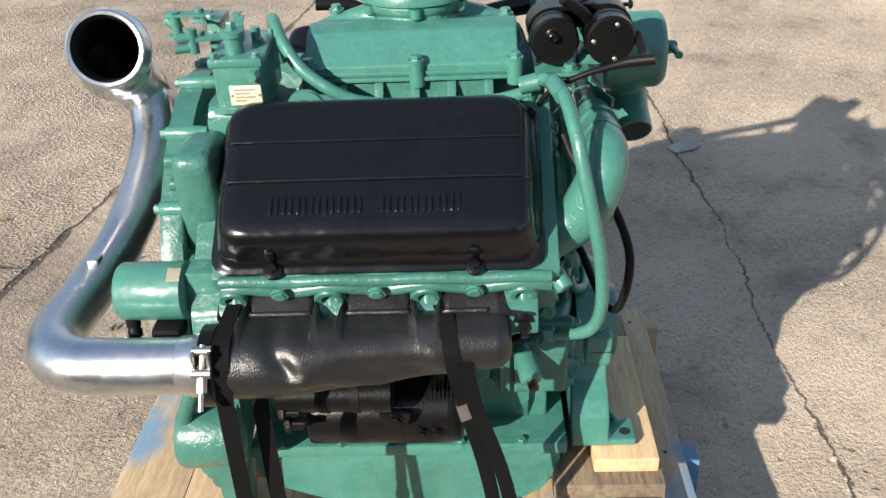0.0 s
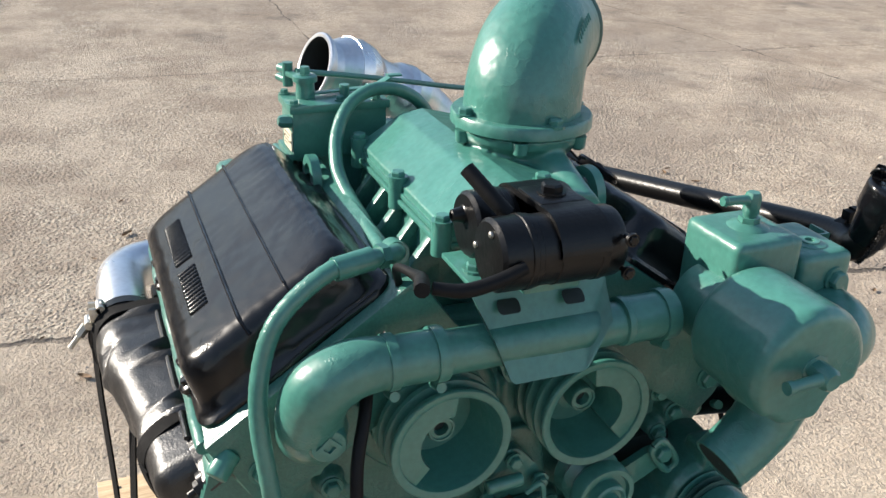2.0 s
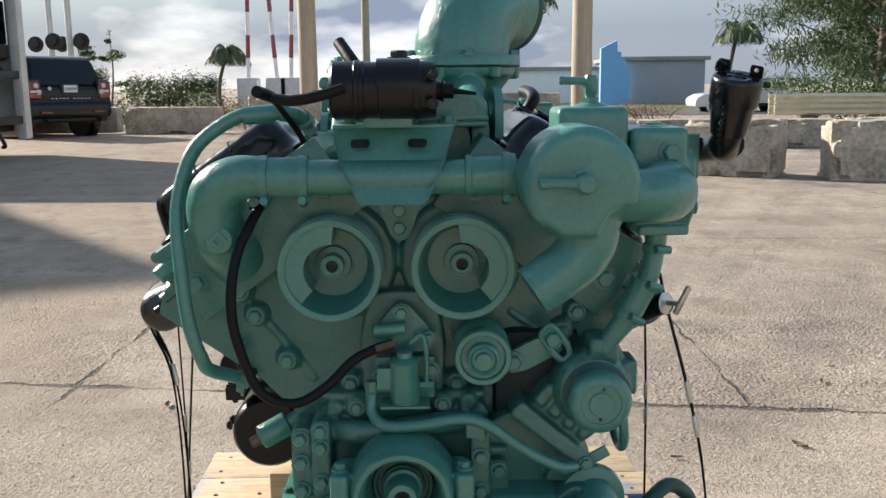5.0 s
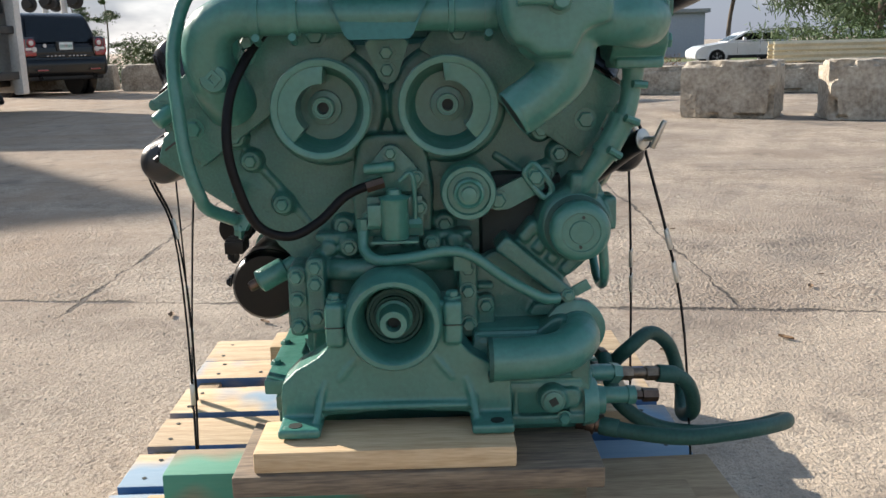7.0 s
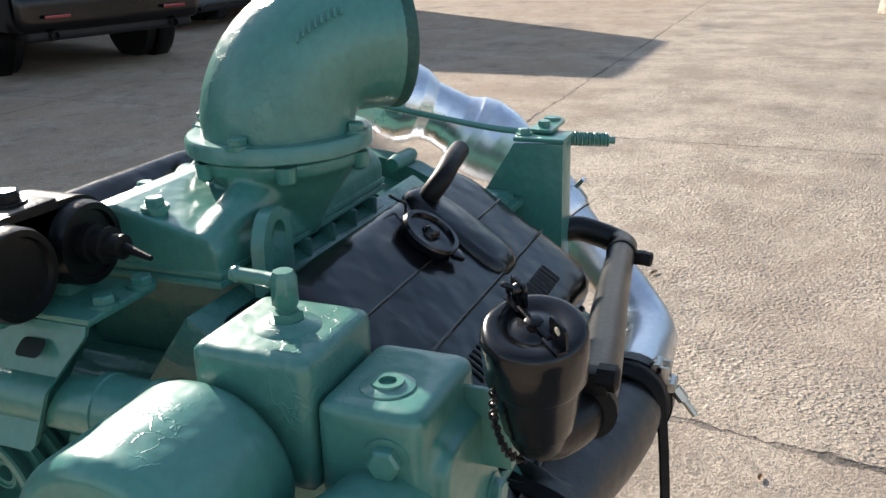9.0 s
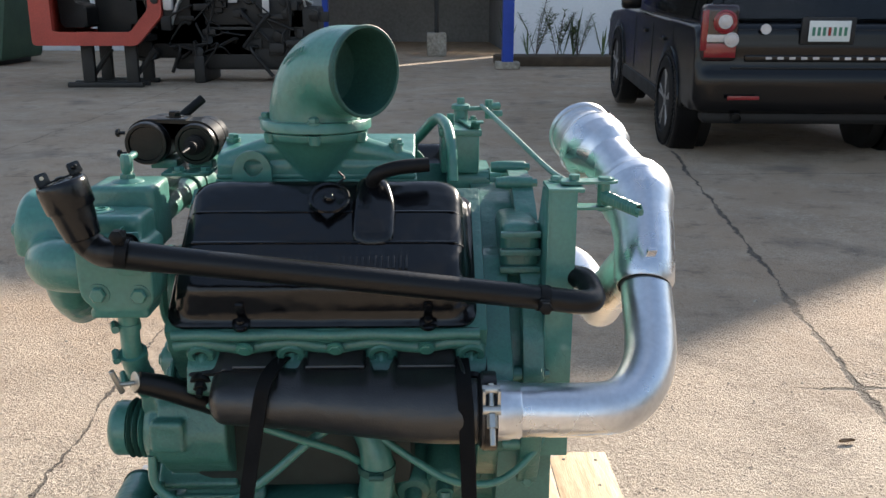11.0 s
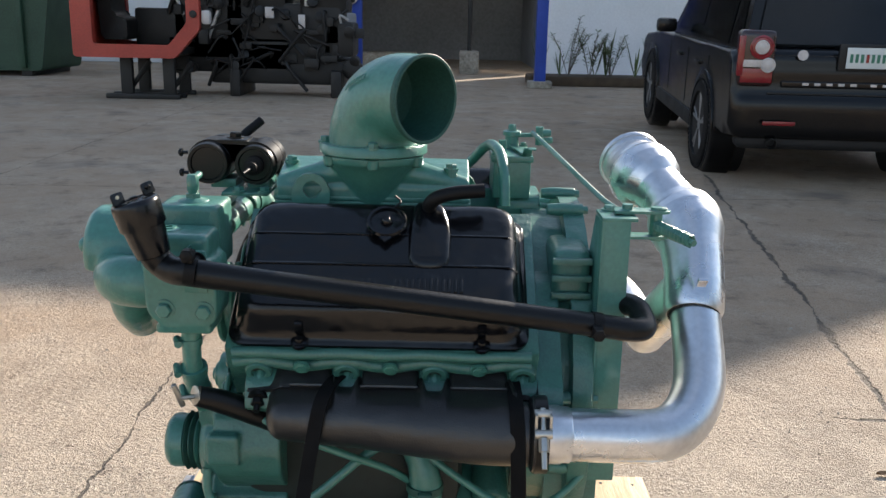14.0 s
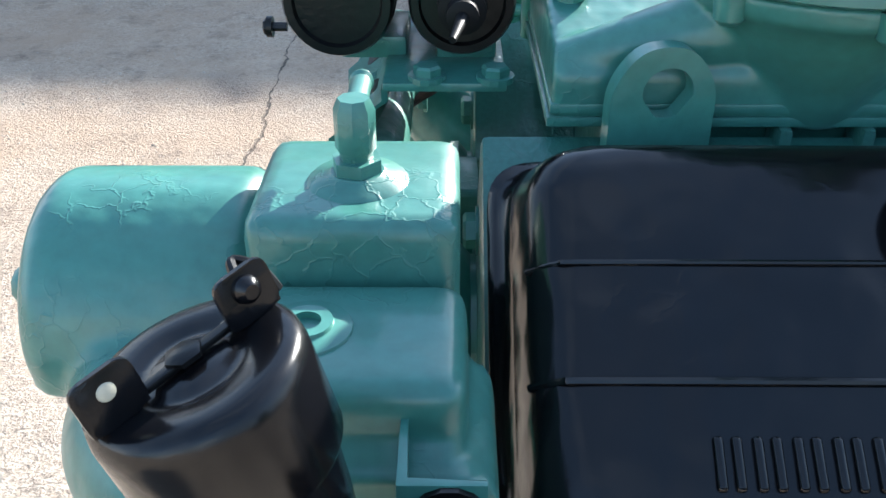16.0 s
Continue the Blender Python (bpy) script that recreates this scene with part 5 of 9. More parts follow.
def left_hose():
    """Ribbed green hose from the vee down the front of the bank."""
    bm = bmesh.new()
    pts = [(0.170, -0.128, 0.972), (0.188, -0.140, 0.978), (0.197, -0.170, 0.980), (0.205, -0.211, 0.976), (0.215, -0.259, 0.944), (0.224, -0.281, 0.903), (0.236, -0.290, 0.847), (0.250, -0.285, 0.776), (0.256, -0.277, 0.708), (0.252, -0.265, 0.662), (0.236, -0.258, 0.640), (0.200, -0.232, 0.618)]
    tube(bm, pts, 0.0092, 14, 10, wave=0.05)
    hose = part("coolant_hose", bm, GREEN, engine, "green painted braided hose")
    for p, q, r in (((0.150, -0.128, 0.966), (0.176, -0.130, 0.972), 0.0125), ((0.196, -0.224, 0.612), (0.182, -0.222, 0.610), 0.014), ((0.162, -0.122, 0.95), (0.160, -0.118, 0.90), 0.010), ((0.190, -0.148, 0.979), (0.193, -0.157, 0.980), 0.0128), ((0.195, -0.164, 0.980), (0.203, -0.204, 0.977), 0.0122)):
        bm = bmesh.new()
        cyl(bm, p, q, r, seg=6 if r > 0.0126 else 14)
        part("hose_end", bm, GREEN, hose)
    # governor hose over the blower cover
    bm = bmesh.new()
    tube(bm, [(0.165, -0.122, 0.955), (0.12, -0.124, 0.945), (0.055, -0.118, 0.939), (-0.011, -0.112, 0.937), (-0.060, -0.110, 0.940), (-0.090, -0.111, 0.948), (-0.118, -0.111, 0.963), (-0.145, -0.105, 0.981), (-0.164, -0.096, 0.998), (-0.178, -0.084, 1.015), (-0.190, -0.065, 1.031), (-0.200, -0.037, 1.040), (-0.208, -0.010, 1.038), (-0.214, 0.012, 1.031), (-0.218, 0.036, 1.016), (-0.220, 0.054, 0.992), (-0.221, 0.066, 0.950)], 0.0092, 12)
    part("vent_hose", bm, GREEN, engine, "green hose looping over the blower")


canisters()
coolant_front()
pulleys_right()
fuel_pump()
left_hose()


# ---------------------------------------------------------------- the two sides
def starter():
    bm = bmesh.new()
    c = Vector((0, -0.252, 0.478))
    lathe(bm, (-0.185, c.y, c.z), (1, 0, 0), [(0, 0.040), (0.004, 0.056), (0.010, 0.058), (0.150, 0.058), (0.151, 0.0595), (0.220, 0.0595), (0.221, 0.058), (0.236, 0.057), (0.242, 0.052), (0.243, 0.020)], 36)
    motor = part("starter_motor", bm, BLACK_SATIN, engine, "black painted starter motor")
    bm = bmesh.new()
    lathe(bm, (-0.215, -0.318, 0.556), (1, 0, 0), [(0, 0.018), (0.002, 0.027), (0.145, 0.027), (0.146, 0.029), (0.170, 0.029), (0.172, 0.020)], 26)
    part("starter_solenoid", bm, BLACK_SATIN, motor)
    for x, y, z, r in ((-0.150, -0.318, 0.556, 0.0275), (-0.105, -0.318, 0.556, 0.0275)):
        bm = bmesh.new()
        lathe(bm, (x, y, z), (1, 0, 0), [(0, r), (0, r + 0.001), (0.014, r + 0.001), (0.014, r)], 26)
        part("tape_band", bm, RUBBER, motor)
    for x, y, z in ((-0.195, -0.335, 0.515), (-0.205, -0.30, 0.48), (-0.20, -0.34, 0.54)):
        bm = bmesh.new()
        cyl(bm, (x + 0.02, y, z), (x - 0.012, y, z), 0.006, seg=10)
        cyl(bm, (x - 0.002, y, z), (x - 0.009, y, z), 0.011, seg=6)
        part("terminal", bm, BLACK_SATIN, motor)
    bm = bmesh.new()
    prism(bm, rounded([(-0.068, 0.522), (-0.018, 0.522), (-0.026, 0.498), (-0.058, 0.498)], 0.005), "y", -0.325, -0.318, 0.002)
    hexbolt(bm, (-0.043, -0.326, 0.510), (0, -1, 0), 0.009, 0.008)
    part("maker_plate", bm, BLACK_SATIN, motor)
    for x in (-0.005, 0.018):
        bolt((x, -0.320, 0.478), (0, -1, 0), motor, 0.006, 0.006, BLACK_SATIN)
    bm = bmesh.new()
    tube(bm, [(0.03, -0.262, 0.596), (0.07, -0.255, 0.600), (0.11, -0.240, 0.600), (0.14, -0.225, 0.606), (0.17, -0.215, 0.615)], 0.007, 10)
    part("cable", bm, RUBBER, engine)
    for k in range(9):
        bm = bmesh.new()
        box(bm, (0.012 + 0.006 * k, -0.30, 0.545 + 0.003 * (k % 2)), (0.004, 0.03, 0.02), 0.001)
        part("contact_fin", bm, BLACK_SATIN, motor)
    # sender beside the crank cover
    bm = bmesh.new()
    lathe(bm, (0.150, -0.145, 0.545), (0.20, -0.86, -0.42), [(0, 0.012), (0.026, 0.012), (0.028, 0.0170), (0.030, 0.0178), (0.070, 0.0178), (0.072, 0.0160), (0.074, 0.010)], 24)
    sender = part("oil_sender", bm, GREEN, engine)
    bm = bmesh.new()
    lathe(bm, (0.1652, -0.2088, 0.5139), (0.20, -0.86, -0.42), [(0, 0.0085), (0.014, 0.0080), (0.016, 0.006)], 16)
    part("sender_tip", bm, COPPER, sender, "rusty brown tip")
    # freeze plug housings low on the side
    motor.location = (0, 0.034, 0)
    for x, z in ((0.185, 0.60), (0.185, 0.655)):
        bolt((x, -0.224, z), (0, -1, 0.2), engine, 0.011, 0.010)


def rear_end():
    """Flywheel housing with its ring of bosses, governor and the lever bracket."""
    bm = bmesh.new()
    out = []
    for k in range(40):
        a = 2 * math.pi * k / 40
        r = 0.285 + 0.022 * max(0, math.cos(a * 2)) - (0.03 if math.sin(a) < -0.6 else 0)
        out.append((r * math.cos(a) * 0.97, 0.655 + r * math.sin(a) * 1.05))
    prism(bm, out, "x", -0.352, -0.318, 0.008)
    prism(bm, [(y * 0.90, 0.655 + (z - 0.655) * 0.92) for y, z in out], "x", -0.325, -0.255, 0.006)
    house = part("flywheel_housing", bm, GREEN_CAST, engine, "green cast flywheel housing")
    for s in (-1, 1):
        bm = bmesh.new()
        prism(bm, rounded([(-0.372, 0.66), (-0.292, 0.66), (-0.285, 0.43), (-0.300, 0.37), (-0.304, 0.264), (-0.342, 0.264), (-0.346, 0.345), (-0.372, 0.365)], 0.012), "y", s * 0.185, s * 0.245, 0.006)
        leg = part("mount_leg", bm, GREEN_CAST, house)
        for x, z in ((-0.335, 0.455), (-0.335, 0.50), (-0.325, 0.60)):
            bolt((x, s * 0.246, z), (0, s, 0), leg, 0.008, 0.006)
        bm = bmesh.new()
        box(bm, (-0.295 if s < 0 else -0.318, s * (0.180 if s < 0 else 0.160), 0.845 if s < 0 else 0.872), (0.056 if s < 0 else 0.060, 0.12, 0.15 if s < 0 else 0.085), 0.018, seg=3)
        shoulder = part("gear_case", bm, GREEN_CAST, house)
        for z in (0.845, 0.872, 0.899) if s > 0 else (0.79, 0.83, 0.87, 0.905):
            bm = bmesh.new()
            if s > 0:
                box(bm, (-0.318, 0.223, z), (0.062, 0.012, 0.010), 0.003)
            else:
                lathe(bm, (-0.335, -0.215, z), (1, 0, 0), [(0, 0.007), (0.002, 0.009), (0.06, 0.010)], 14)
            part("rib" if s > 0 else "boss", bm, GREEN_CAST, shoulder)
    for k in range(16):
        a = radians(22.5 * k + 8)
        r = 0.288
        bm = bmesh.new()
        at = Vector((-0.358, r * math.cos(a) * 0.97, 0.655 + r * math.sin(a) * 1.05))
        lathe(bm, at + Vector((0.006, 0, 0)), (1, 0, 0), [(0, 0.0095), (0.002, 0.0105), (0.042, 0.011), (0.06, 0.009)], 16)
        lathe(bm, at + Vector((0.006, 0, 0)), (-1, 0, 0), [(0, 0.007), (0.008, 0.007)], 6)
        part("boss", bm, GREEN, house)
    # flywheel face behind
    bm = bmesh.new()
    lathe(bm, (-0.350, 0, 0.60), (-1, 0, 0), [(0, 0.20), (0.006, 0.20), (0.008, 0.19), (0.008, 0.08), (0.02, 0.07), (0.02, 0.01)], 40)
    part("flywheel", bm, BLACK_SATIN, engine, "dark flywheel face")
    # governor
    bm = bmesh.new()
    box(bm, (-0.237, -0.081, 0.984), (0.066, 0.134, 0.072), 0.004)
    box(bm, (-0.237, -0.081, 1.018), (0.074, 0.142, 0.012), 0.003)
    prism(bm, rounded([(-0.150, 0.83), (-0.02, 0.83), (-0.02, 0.952), (-0.142, 0.952)], 0.02), "x", -0.290, -0.215, 0.006)
    box(bm, (-0.240, -0.146, 0.951), (0.070, 0.016, 0.010), 0.002)
    gov = part("governor", bm, GREEN, engine, "green box-shaped speed governor")
    for x, y in ((-0.266, -0.144), (-0.208, -0.144), (-0.264, -0.022), (-0.208, -0.028), (-0.215, -0.078)):
        bolt((x, y, 1.024), (0, 0, 1), gov, 0.006, 0.007)
    bm = bmesh.new()
    box(bm, (-0.228, -0.1490, 0.972), (0.044, 0.002, 0.028), 0.0006)
    plate = part("data_plate", bm, PLATE, gov, "worn cream data plate")
    for k, (w, x) in enumerate(((0.030, -0.229), (0.022, -0.232), (0.028, -0.228), (0.016, -0.235))):
        bm = bmesh.new()
        box(bm, (x, -0.1504, 0.980 - 0.0052 * k), (w, 0.0006, 0.0016))
        part("print_bar", bm, INK, plate)
    for x in (-0.247, -0.209):
        bm = bmesh.new()
        lathe(bm, (x, -0.1500, 0.972), (0, -1, 0), [(0, 0.002), (0.001, 0.002)], 8)
        part("rivet", bm, INK, plate)
    bm = bmesh.new()
    lathe(bm, (-0.212, -0.148, 1.000), (0, -1, 0.1), [(0, 0.009), (0.014, 0.009), (0.018, 0.006)], 6)
    part("adjuster", bm, GREEN, gov)
    # throttle lever on top
    bm = bmesh.new()
    cyl(bm, (-0.242, -0.120, 1.023), (-0.242, -0.120, 1.048), 0.0135, 0.0125, 18)
    lathe(bm, (-0.242, -0.120, 1.046), (0, 0, 1), [(0, 0.013), (0.001, 0.017), (0.008, 0.017), (0.010, 0.014)], 18)
    hexbolt(bm, (-0.242, -0.120, 1.055), (0, 0, 1), 0.0075, 0.012)
    box(bm, (-0.266, -0.124, 1.047), (0.060, 0.014, 0.007), 0.002, Matrix.Rotation(0.25, 3, "Z"))
    cyl(bm, (-0.294, -0.132, 1.028), (-0.294, -0.132, 1.062), 0.0075, seg=12)
    cyl(bm, (-0.294, -0.132, 1.036), (-0.318, -0.140, 1.036), 0.006, seg=10)
    cyl(bm, (-0.294, -0.132, 1.050), (-0.314, -0.138, 1.050), 0.007, seg=10)
    cyl(bm, (-0.222, -0.070, 1.024), (-0.222, -0.070, 1.044), 0.007, seg=12)
    box(bm, (-0.250, -0.060, 1.029), (0.012, 0.10, 0.003), 0.001, Matrix.Rotation(0.15, 3, "Z"))
    box(bm, (-0.262, -0.004, 1.033), (0.016, 0.030, 0.003), 0.001, Matrix.Rotation(0.5, 3, "X"))
    box(bm, (-0.268, 0.018, 1.041), (0.012, 0.022, 0.003), 0.001)
    part("throttle_lever", bm, GREEN, gov)
    bm = bmesh.new()
    tube(bm, [(-0.280, -0.124, 1.052), (-0.318, 0.012, 1.024), (-0.362, 0.160, 0.990), (-0.382, 0.216, 0.980)], 0.0042, 8)
    part("link_rod", bm, GREEN, engine, "thin green throttle rod")
    # tall bracket with lever and spring
    bm = bmesh.new()
    prism(bm, [(0.214, 0.972), (0.278, 0.974), (0.278, 0.56), (0.226, 0.56), (0.226, 0.74), (0.122, 0.790), (0.112, 0.806)], "x", -0.356, -0.350, 0.0015)
    box(bm, (-0.372, 0.275, 0.768), (0.040, 0.006, 0.414), 0.002)
    box(bm, (-0.368, 0.228, 0.68), (0.030, 0.006, 0.24), 0.002)
    box(bm, (-0.376, 0.246, 0.977), (0.052, 0.066, 0.006), 0.002)
    stand = part("lever_bracket", bm, GREEN, engine, "tall green folded bracket")
    bm = bmesh.new()
    for z in (0.984, 0.946):
        prism(bm, rounded([(-0.375, 0.226), (-0.446, 0.228), (-0.458, 0.240), (-0.450, 0.256), (-0.370, 0.258)], 0.008), "z", z - 0.002, z + 0.002, 0.0008)
    cyl(bm, (-0.436, 0.240, 0.940), (-0.436, 0.240, 0.990), 0.009, seg=12)
    lathe(bm, (-0.440, 0.240, 0.986), (0, 0, 1), [(0, 0.011), (0.003, 0.011)], 14)
    lathe(bm, (-0.392, 0.242, 0.980), (0, 0, 1), [(0, 0.012), (0.006, 0.012), (0.007, 0.008), (0.014, 0.008)], 14)
    hexbolt(bm, (-0.368, 0.222, 0.980), (0, 0, 1), 0.008, 0.008)
    part("lever", bm, GREEN, stand)
    bm = bmesh.new()
    coil = [(-0.436 - 0.036 * k / 150 + 0.0075 * math.sin(k * 0.9), 0.246 + 0.062 * k / 150 + 0.004 * math.sin(k * 0.9), 0.962 - 0.007 * k / 150 + 0.0085 * math.cos(k * 0.9)) for k in range(151)]
    tube(bm, coil, 0.0018, 5, 1)
    cyl(bm, (-0.434, 0.242, 0.962), (-0.474, 0.317, 0.954), 0.0050, seg=8)
    part("return_spring", bm, GREEN, stand)
    # oil filter can and its adapter
    bm = bmesh.new()
    lathe(bm, (-0.305, -0.300, 0.752), (-1, 0, 0), [(0, 0.034), (0.004, 0.040), (0.090, 0.040), (0.094, 0.037), (0.095, 0.01)], 32)
    box(bm, (-0.285, -0.285, 0.752), (0.05, 0.06, 0.07), 0.01)
    can = part("filter_can", bm, GREEN, engine, "green spin-on canister with a small label")
    bm = bmesh.new()
    r0 = Vector((-0.326, -0.300, 0.752))
    vs = []
    for a in (102, 112, 122, 132):
        d = Vector((0, math.cos(radians(a)), math.sin(radians(a)))) * 0.0406
        vs.append((bm.verts.new(r0 + d), bm.verts.new(r0 + d + Vector((0.018, 0, 0)))))
    for (a, b), (c2, d2) in zip(vs, vs[1:]):
        bm.faces.new((a, b, d2, c2))
    bmesh.ops.solidify(bm, geom=bm.faces[:], thickness=0.0006)
    part("label", bm, PLATE, can)
    bm = bmesh.new()
    lathe(bm, (-0.385, -0.320, 0.722), (0, -0.1, -1), [(0, 0.010), (0.012, 0.010), (0.013, 0.007), (0.02, 0.010), (0.028, 0.010), (0.03, 0.006), (0.04, 0.006)], 12)
    box(bm, (-0.335, -0.325, 0.705), (0.04, 0.04, 0.022), 0.006)
    part("drain_fitting", bm, RUBBER, can)
    bm = bmesh.new()
    tube(bm, [(-0.37, -0.265, 0.48), (-0.36, -0.28, 0.52), (-0.33, -0.28, 0.58), (-0.28, -0.25, 0.62)], 0.012, 12)
    lathe(bm, (-0.30, -0.255, 0.46), (-1, 0, 0), [(0, 0.05), (0.07, 0.055), (0.08, 0.05), (0.082, 0.03)], 28)
    part("starter_nose", bm, GREEN_CAST, engine)


def right_side():
    # big rounded gear and pump casing low on the side
    bm = bmesh.new()
    out = rounded([(0.262, 0.455), (-0.060, 0.492), (-0.082, 0.48), (-0.082, 0.42), (-0.112, 0.395), (-0.118, 0.305), (-0.172, 0.285), (-0.178, 0.235), (-0.150, 0.212), (0.120, 0.212), (0.175, 0.225), (0.235, 0.275), (0.275, 0.335), (0.282, 0.39), (0.262, 0.41)], 0.022, 4)
    prism(bm, out, "y", 0.110, 0.275, 0.012)
    case = part("pump_casing", bm, GREEN, engine, "large rounded green side casing")
    for x, z in ((0.20, 0.432), (0.10, 0.447), (0.02, 0.462), (-0.05, 0.470), (-0.10, 0.38), (-0.10, 0.335)):
        bolt((x, 0.274, z), (0, 1, 0), case, 0.009, 0.006)
    bm = bmesh.new()
    prism(bm, rounded([(0.286, 0.362), (0.255, 0.397), (0.010, 0.412), (-0.082, 0.312), (-0.150, 0.302), (-0.172, 0.262), (-0.140, 0.216), (0.115, 0.216), (0.172, 0.229), (0.230, 0.279)], 0.014, 3), "y", 0.268, 0.2825, 0.004)
    plate = part("cover_plate", bm, GREEN, case)
    for x, z in ((0.242, 0.383), (0.130, 0.392), (0.012, 0.398), (-0.040, 0.342), (-0.095, 0.294), (-0.143, 0.286), (-0.140, 0.230), (-0.050, 0.227), (0.040, 0.227), (0.110, 0.228), (0.212, 0.281)):
        bolt((x, 0.2835, z), (0, 1, 0), plate, 0.0075, 0.005)
    for x, z, r in ((0.255, 0.345, 0.034), (0.005, 0.352, 0.030), (-0.125, 0.268, 0.042)):
        bm = bmesh.new()
        lathe(bm, (x, 0.268, z), (0, 1, 0), [(0, r * 1.1), (0.018, r), (0.022, r * 0.9), (0.022, r * 0.65), (0.034, r * 0.6)], 28)
        part("port_boss", bm, GREEN, case)
    # hose fittings
    def fitting(a, b, c, mat):
        bm = bmesh.new()
        tube(bm, [a, b, c], 0.013, 12)
        cyl(bm, Vector(b).lerp(Vector(c), 0.5), c, 0.016, seg=6)
        return part("elbow_fitting", bm, mat, engine)
    fitting((0.228, 0.270, 0.374), (0.216, 0.305, 0.373), (0.204, 0.332, 0.366), GREEN)
    fitting((0.005, 0.280, 0.354), (0.005, 0.315, 0.355), (0.035, 0.322, 0.353), GREEN)
    fitting((-0.120, 0.285, 0.270), (-0.115, 0.335, 0.272), (-0.075, 0.348, 0.276), GREEN)
    for p, q in (((0.035, 0.322, 0.353), (0.085, 0.335, 0.350)), ((-0.075, 0.348, 0.276), (-0.025, 0.352, 0.282)), ((0.204, 0.332, 0.366), (0.187, 0.402, 0.358))):
        bm = bmesh.new()
        p, q = Vector(p), Vector(q)
        cyl(bm, p, p.lerp(q, 0.32), 0.0110, seg=6, bevel=0.0015)
        cyl(bm, p.lerp(q, 0.30), p.lerp(q, 0.66), 0.0085, seg=14)
        cyl(bm, p.lerp(q, 0.62), q, 0.0115, seg=6, bevel=0.0015)
        part("brass_coupling", bm, BRASS, engine, "weathered brass hose coupling")
    hoses = (
        [(0.188, 0.400, 0.358), (0.183, 0.428, 0.352), (0.170, 0.452, 0.328), (0.145, 0.468, 0.285), (0.115, 0.470, 0.258), (0.080, 0.468, 0.248), (0.038, 0.478, 0.274), (0.022, 0.470, 0.315), (0.030, 0.452, 0.354), (0.058, 0.415, 0.381), (0.088, 0.375, 0.366), (0.062, 0.352, 0.330), (0.014, 0.348, 0.300), (-0.025, 0.352, 0.282)],
        [(0.258, 0.298, 0.306), (0.278, 0.345, 0.302), (0.312, 0.41, 0.308), (0.308, 0.48, 0.312), (0.268, 0.545, 0.302), (0.215, 0.590, 0.285), (0.166, 0.602, 0.266), (0.138, 0.565, 0.243), (0.142, 0.478, 0.238), (0.152, 0.400, 0.258), (0.142, 0.350, 0.292), (0.118, 0.336, 0.330), (0.083, 0.335, 0.350)],
    )
    for pts in hoses:
        bm = bmesh.new()
        tube(bm, pts, 0.0118, 14, 8)
        part("oil_hose", bm, GREEN_DARK, engine, "green oversprayed rubber hose")
    for p, q, r in (((0.188, 0.396, 0.3585), (0.183, 0.426, 0.353), 0.0138), ((0.258, 0.296, 0.306), (0.268, 0.322, 0.304), 0.0138)):
        bm = bmesh.new()
        cyl(bm, p, q, r, seg=18, bevel=0.001)
        part("crimp_sleeve", bm, GREEN_DARK, engine)
    # raw water elbow at the front
    bm = bmesh.new()
    tube(bm, [(0.20, 0.262, 0.446), (0.250, 0.264, 0.448), (0.282, 0.258, 0.446), (0.302, 0.236, 0.438), (0.310, 0.200, 0.433), (0.312, 0.132, 0.432)], 0.030, 26)
    el = part("inlet_elbow", bm, GREEN, engine, "green cast inlet elbow")
    bm = bmesh.new()
    lathe(bm, (0.312, 0.1315, 0.432), (0, -1, 0), [(-0.004, 0.0315), (0.002, 0.0315), (0.002, 0.026), (-0.01, 0.027), (-0.01, 0.001)], 26, close=False)
    part("bore", bm, GREEN_DARK, el)
    bm = bmesh.new()
    lathe(bm, (0.222, 0.262, 0.449), (1, 0, 0), [(0, 0.044), (0.016, 0.044), (0.018, 0.04)], 28)
    part("flange", bm, GREEN, el)
    bm = bmesh.new()
    prism(bm, rounded([(0.150, 0.322), (0.276, 0.322), (0.277, 0.40), (0.268, 0.470), (0.232, 0.476), (0.150, 0.410)], 0.012, 3), "x", 0.196, 0.258)
    prism(bm, rounded([(0.246, 0.326), (0.277, 0.326), (0.277, 0.41), (0.266, 0.472), (0.240, 0.472), (0.250, 0.40)], 0.006, 3), "x", 0.24, 0.280)
    prism(bm, rounded([(0.206, 0.346), (0.262, 0.349), (0.262, 0.377), (0.206, 0.380)], 0.014, 4), "x", 0.24, 0.292)
    lathe(bm, (0.24, 0.222, 0.363), (1, 0, 0), [(0, 0.024), (0.050, 0.0215), (0.060, 0.0185)], 24)
    prism(bm, rounded([(0.152, 0.320), (0.284, 0.320), (0.284, 0.336), (0.152, 0.334)], 0.005, 3), "x", 0.19, 0.284)
    box(bm, (0.255, 0.170, 0.368), (0.05, 0.010, 0.075), 0.003)
    front = cast("pump_front", bm, GREEN_CAST, engine, "green cast pump end with a plugged boss", 0.0024, 3)
    bm = bmesh.new()
    lathe(bm, (0.2985, 0.222, 0.363), (1, 0, 0), [(0, 0.0150), (0.004, 0.0145), (0.005, 0.0115), (0.005, 0.001)], 24)
    plug = part("pipe_plug", bm, GREEN, front)
    bm = bmesh.new()
    box(bm, (0.3036, 0.222, 0.363), (0.0014, 0.011, 0.011), 0.0, Matrix.Rotation(0.5, 3, "X"))
    part("socket", bm, DARK, plug)
    for y, z in ((0.240, 0.330), (0.262, 0.436)):
        bolt((0.2815, y, z), (1, 0, 0), front, 0.0085, 0.008)
    # drain nozzle and the lower hose joint beside it
    bm = bmesh.new()
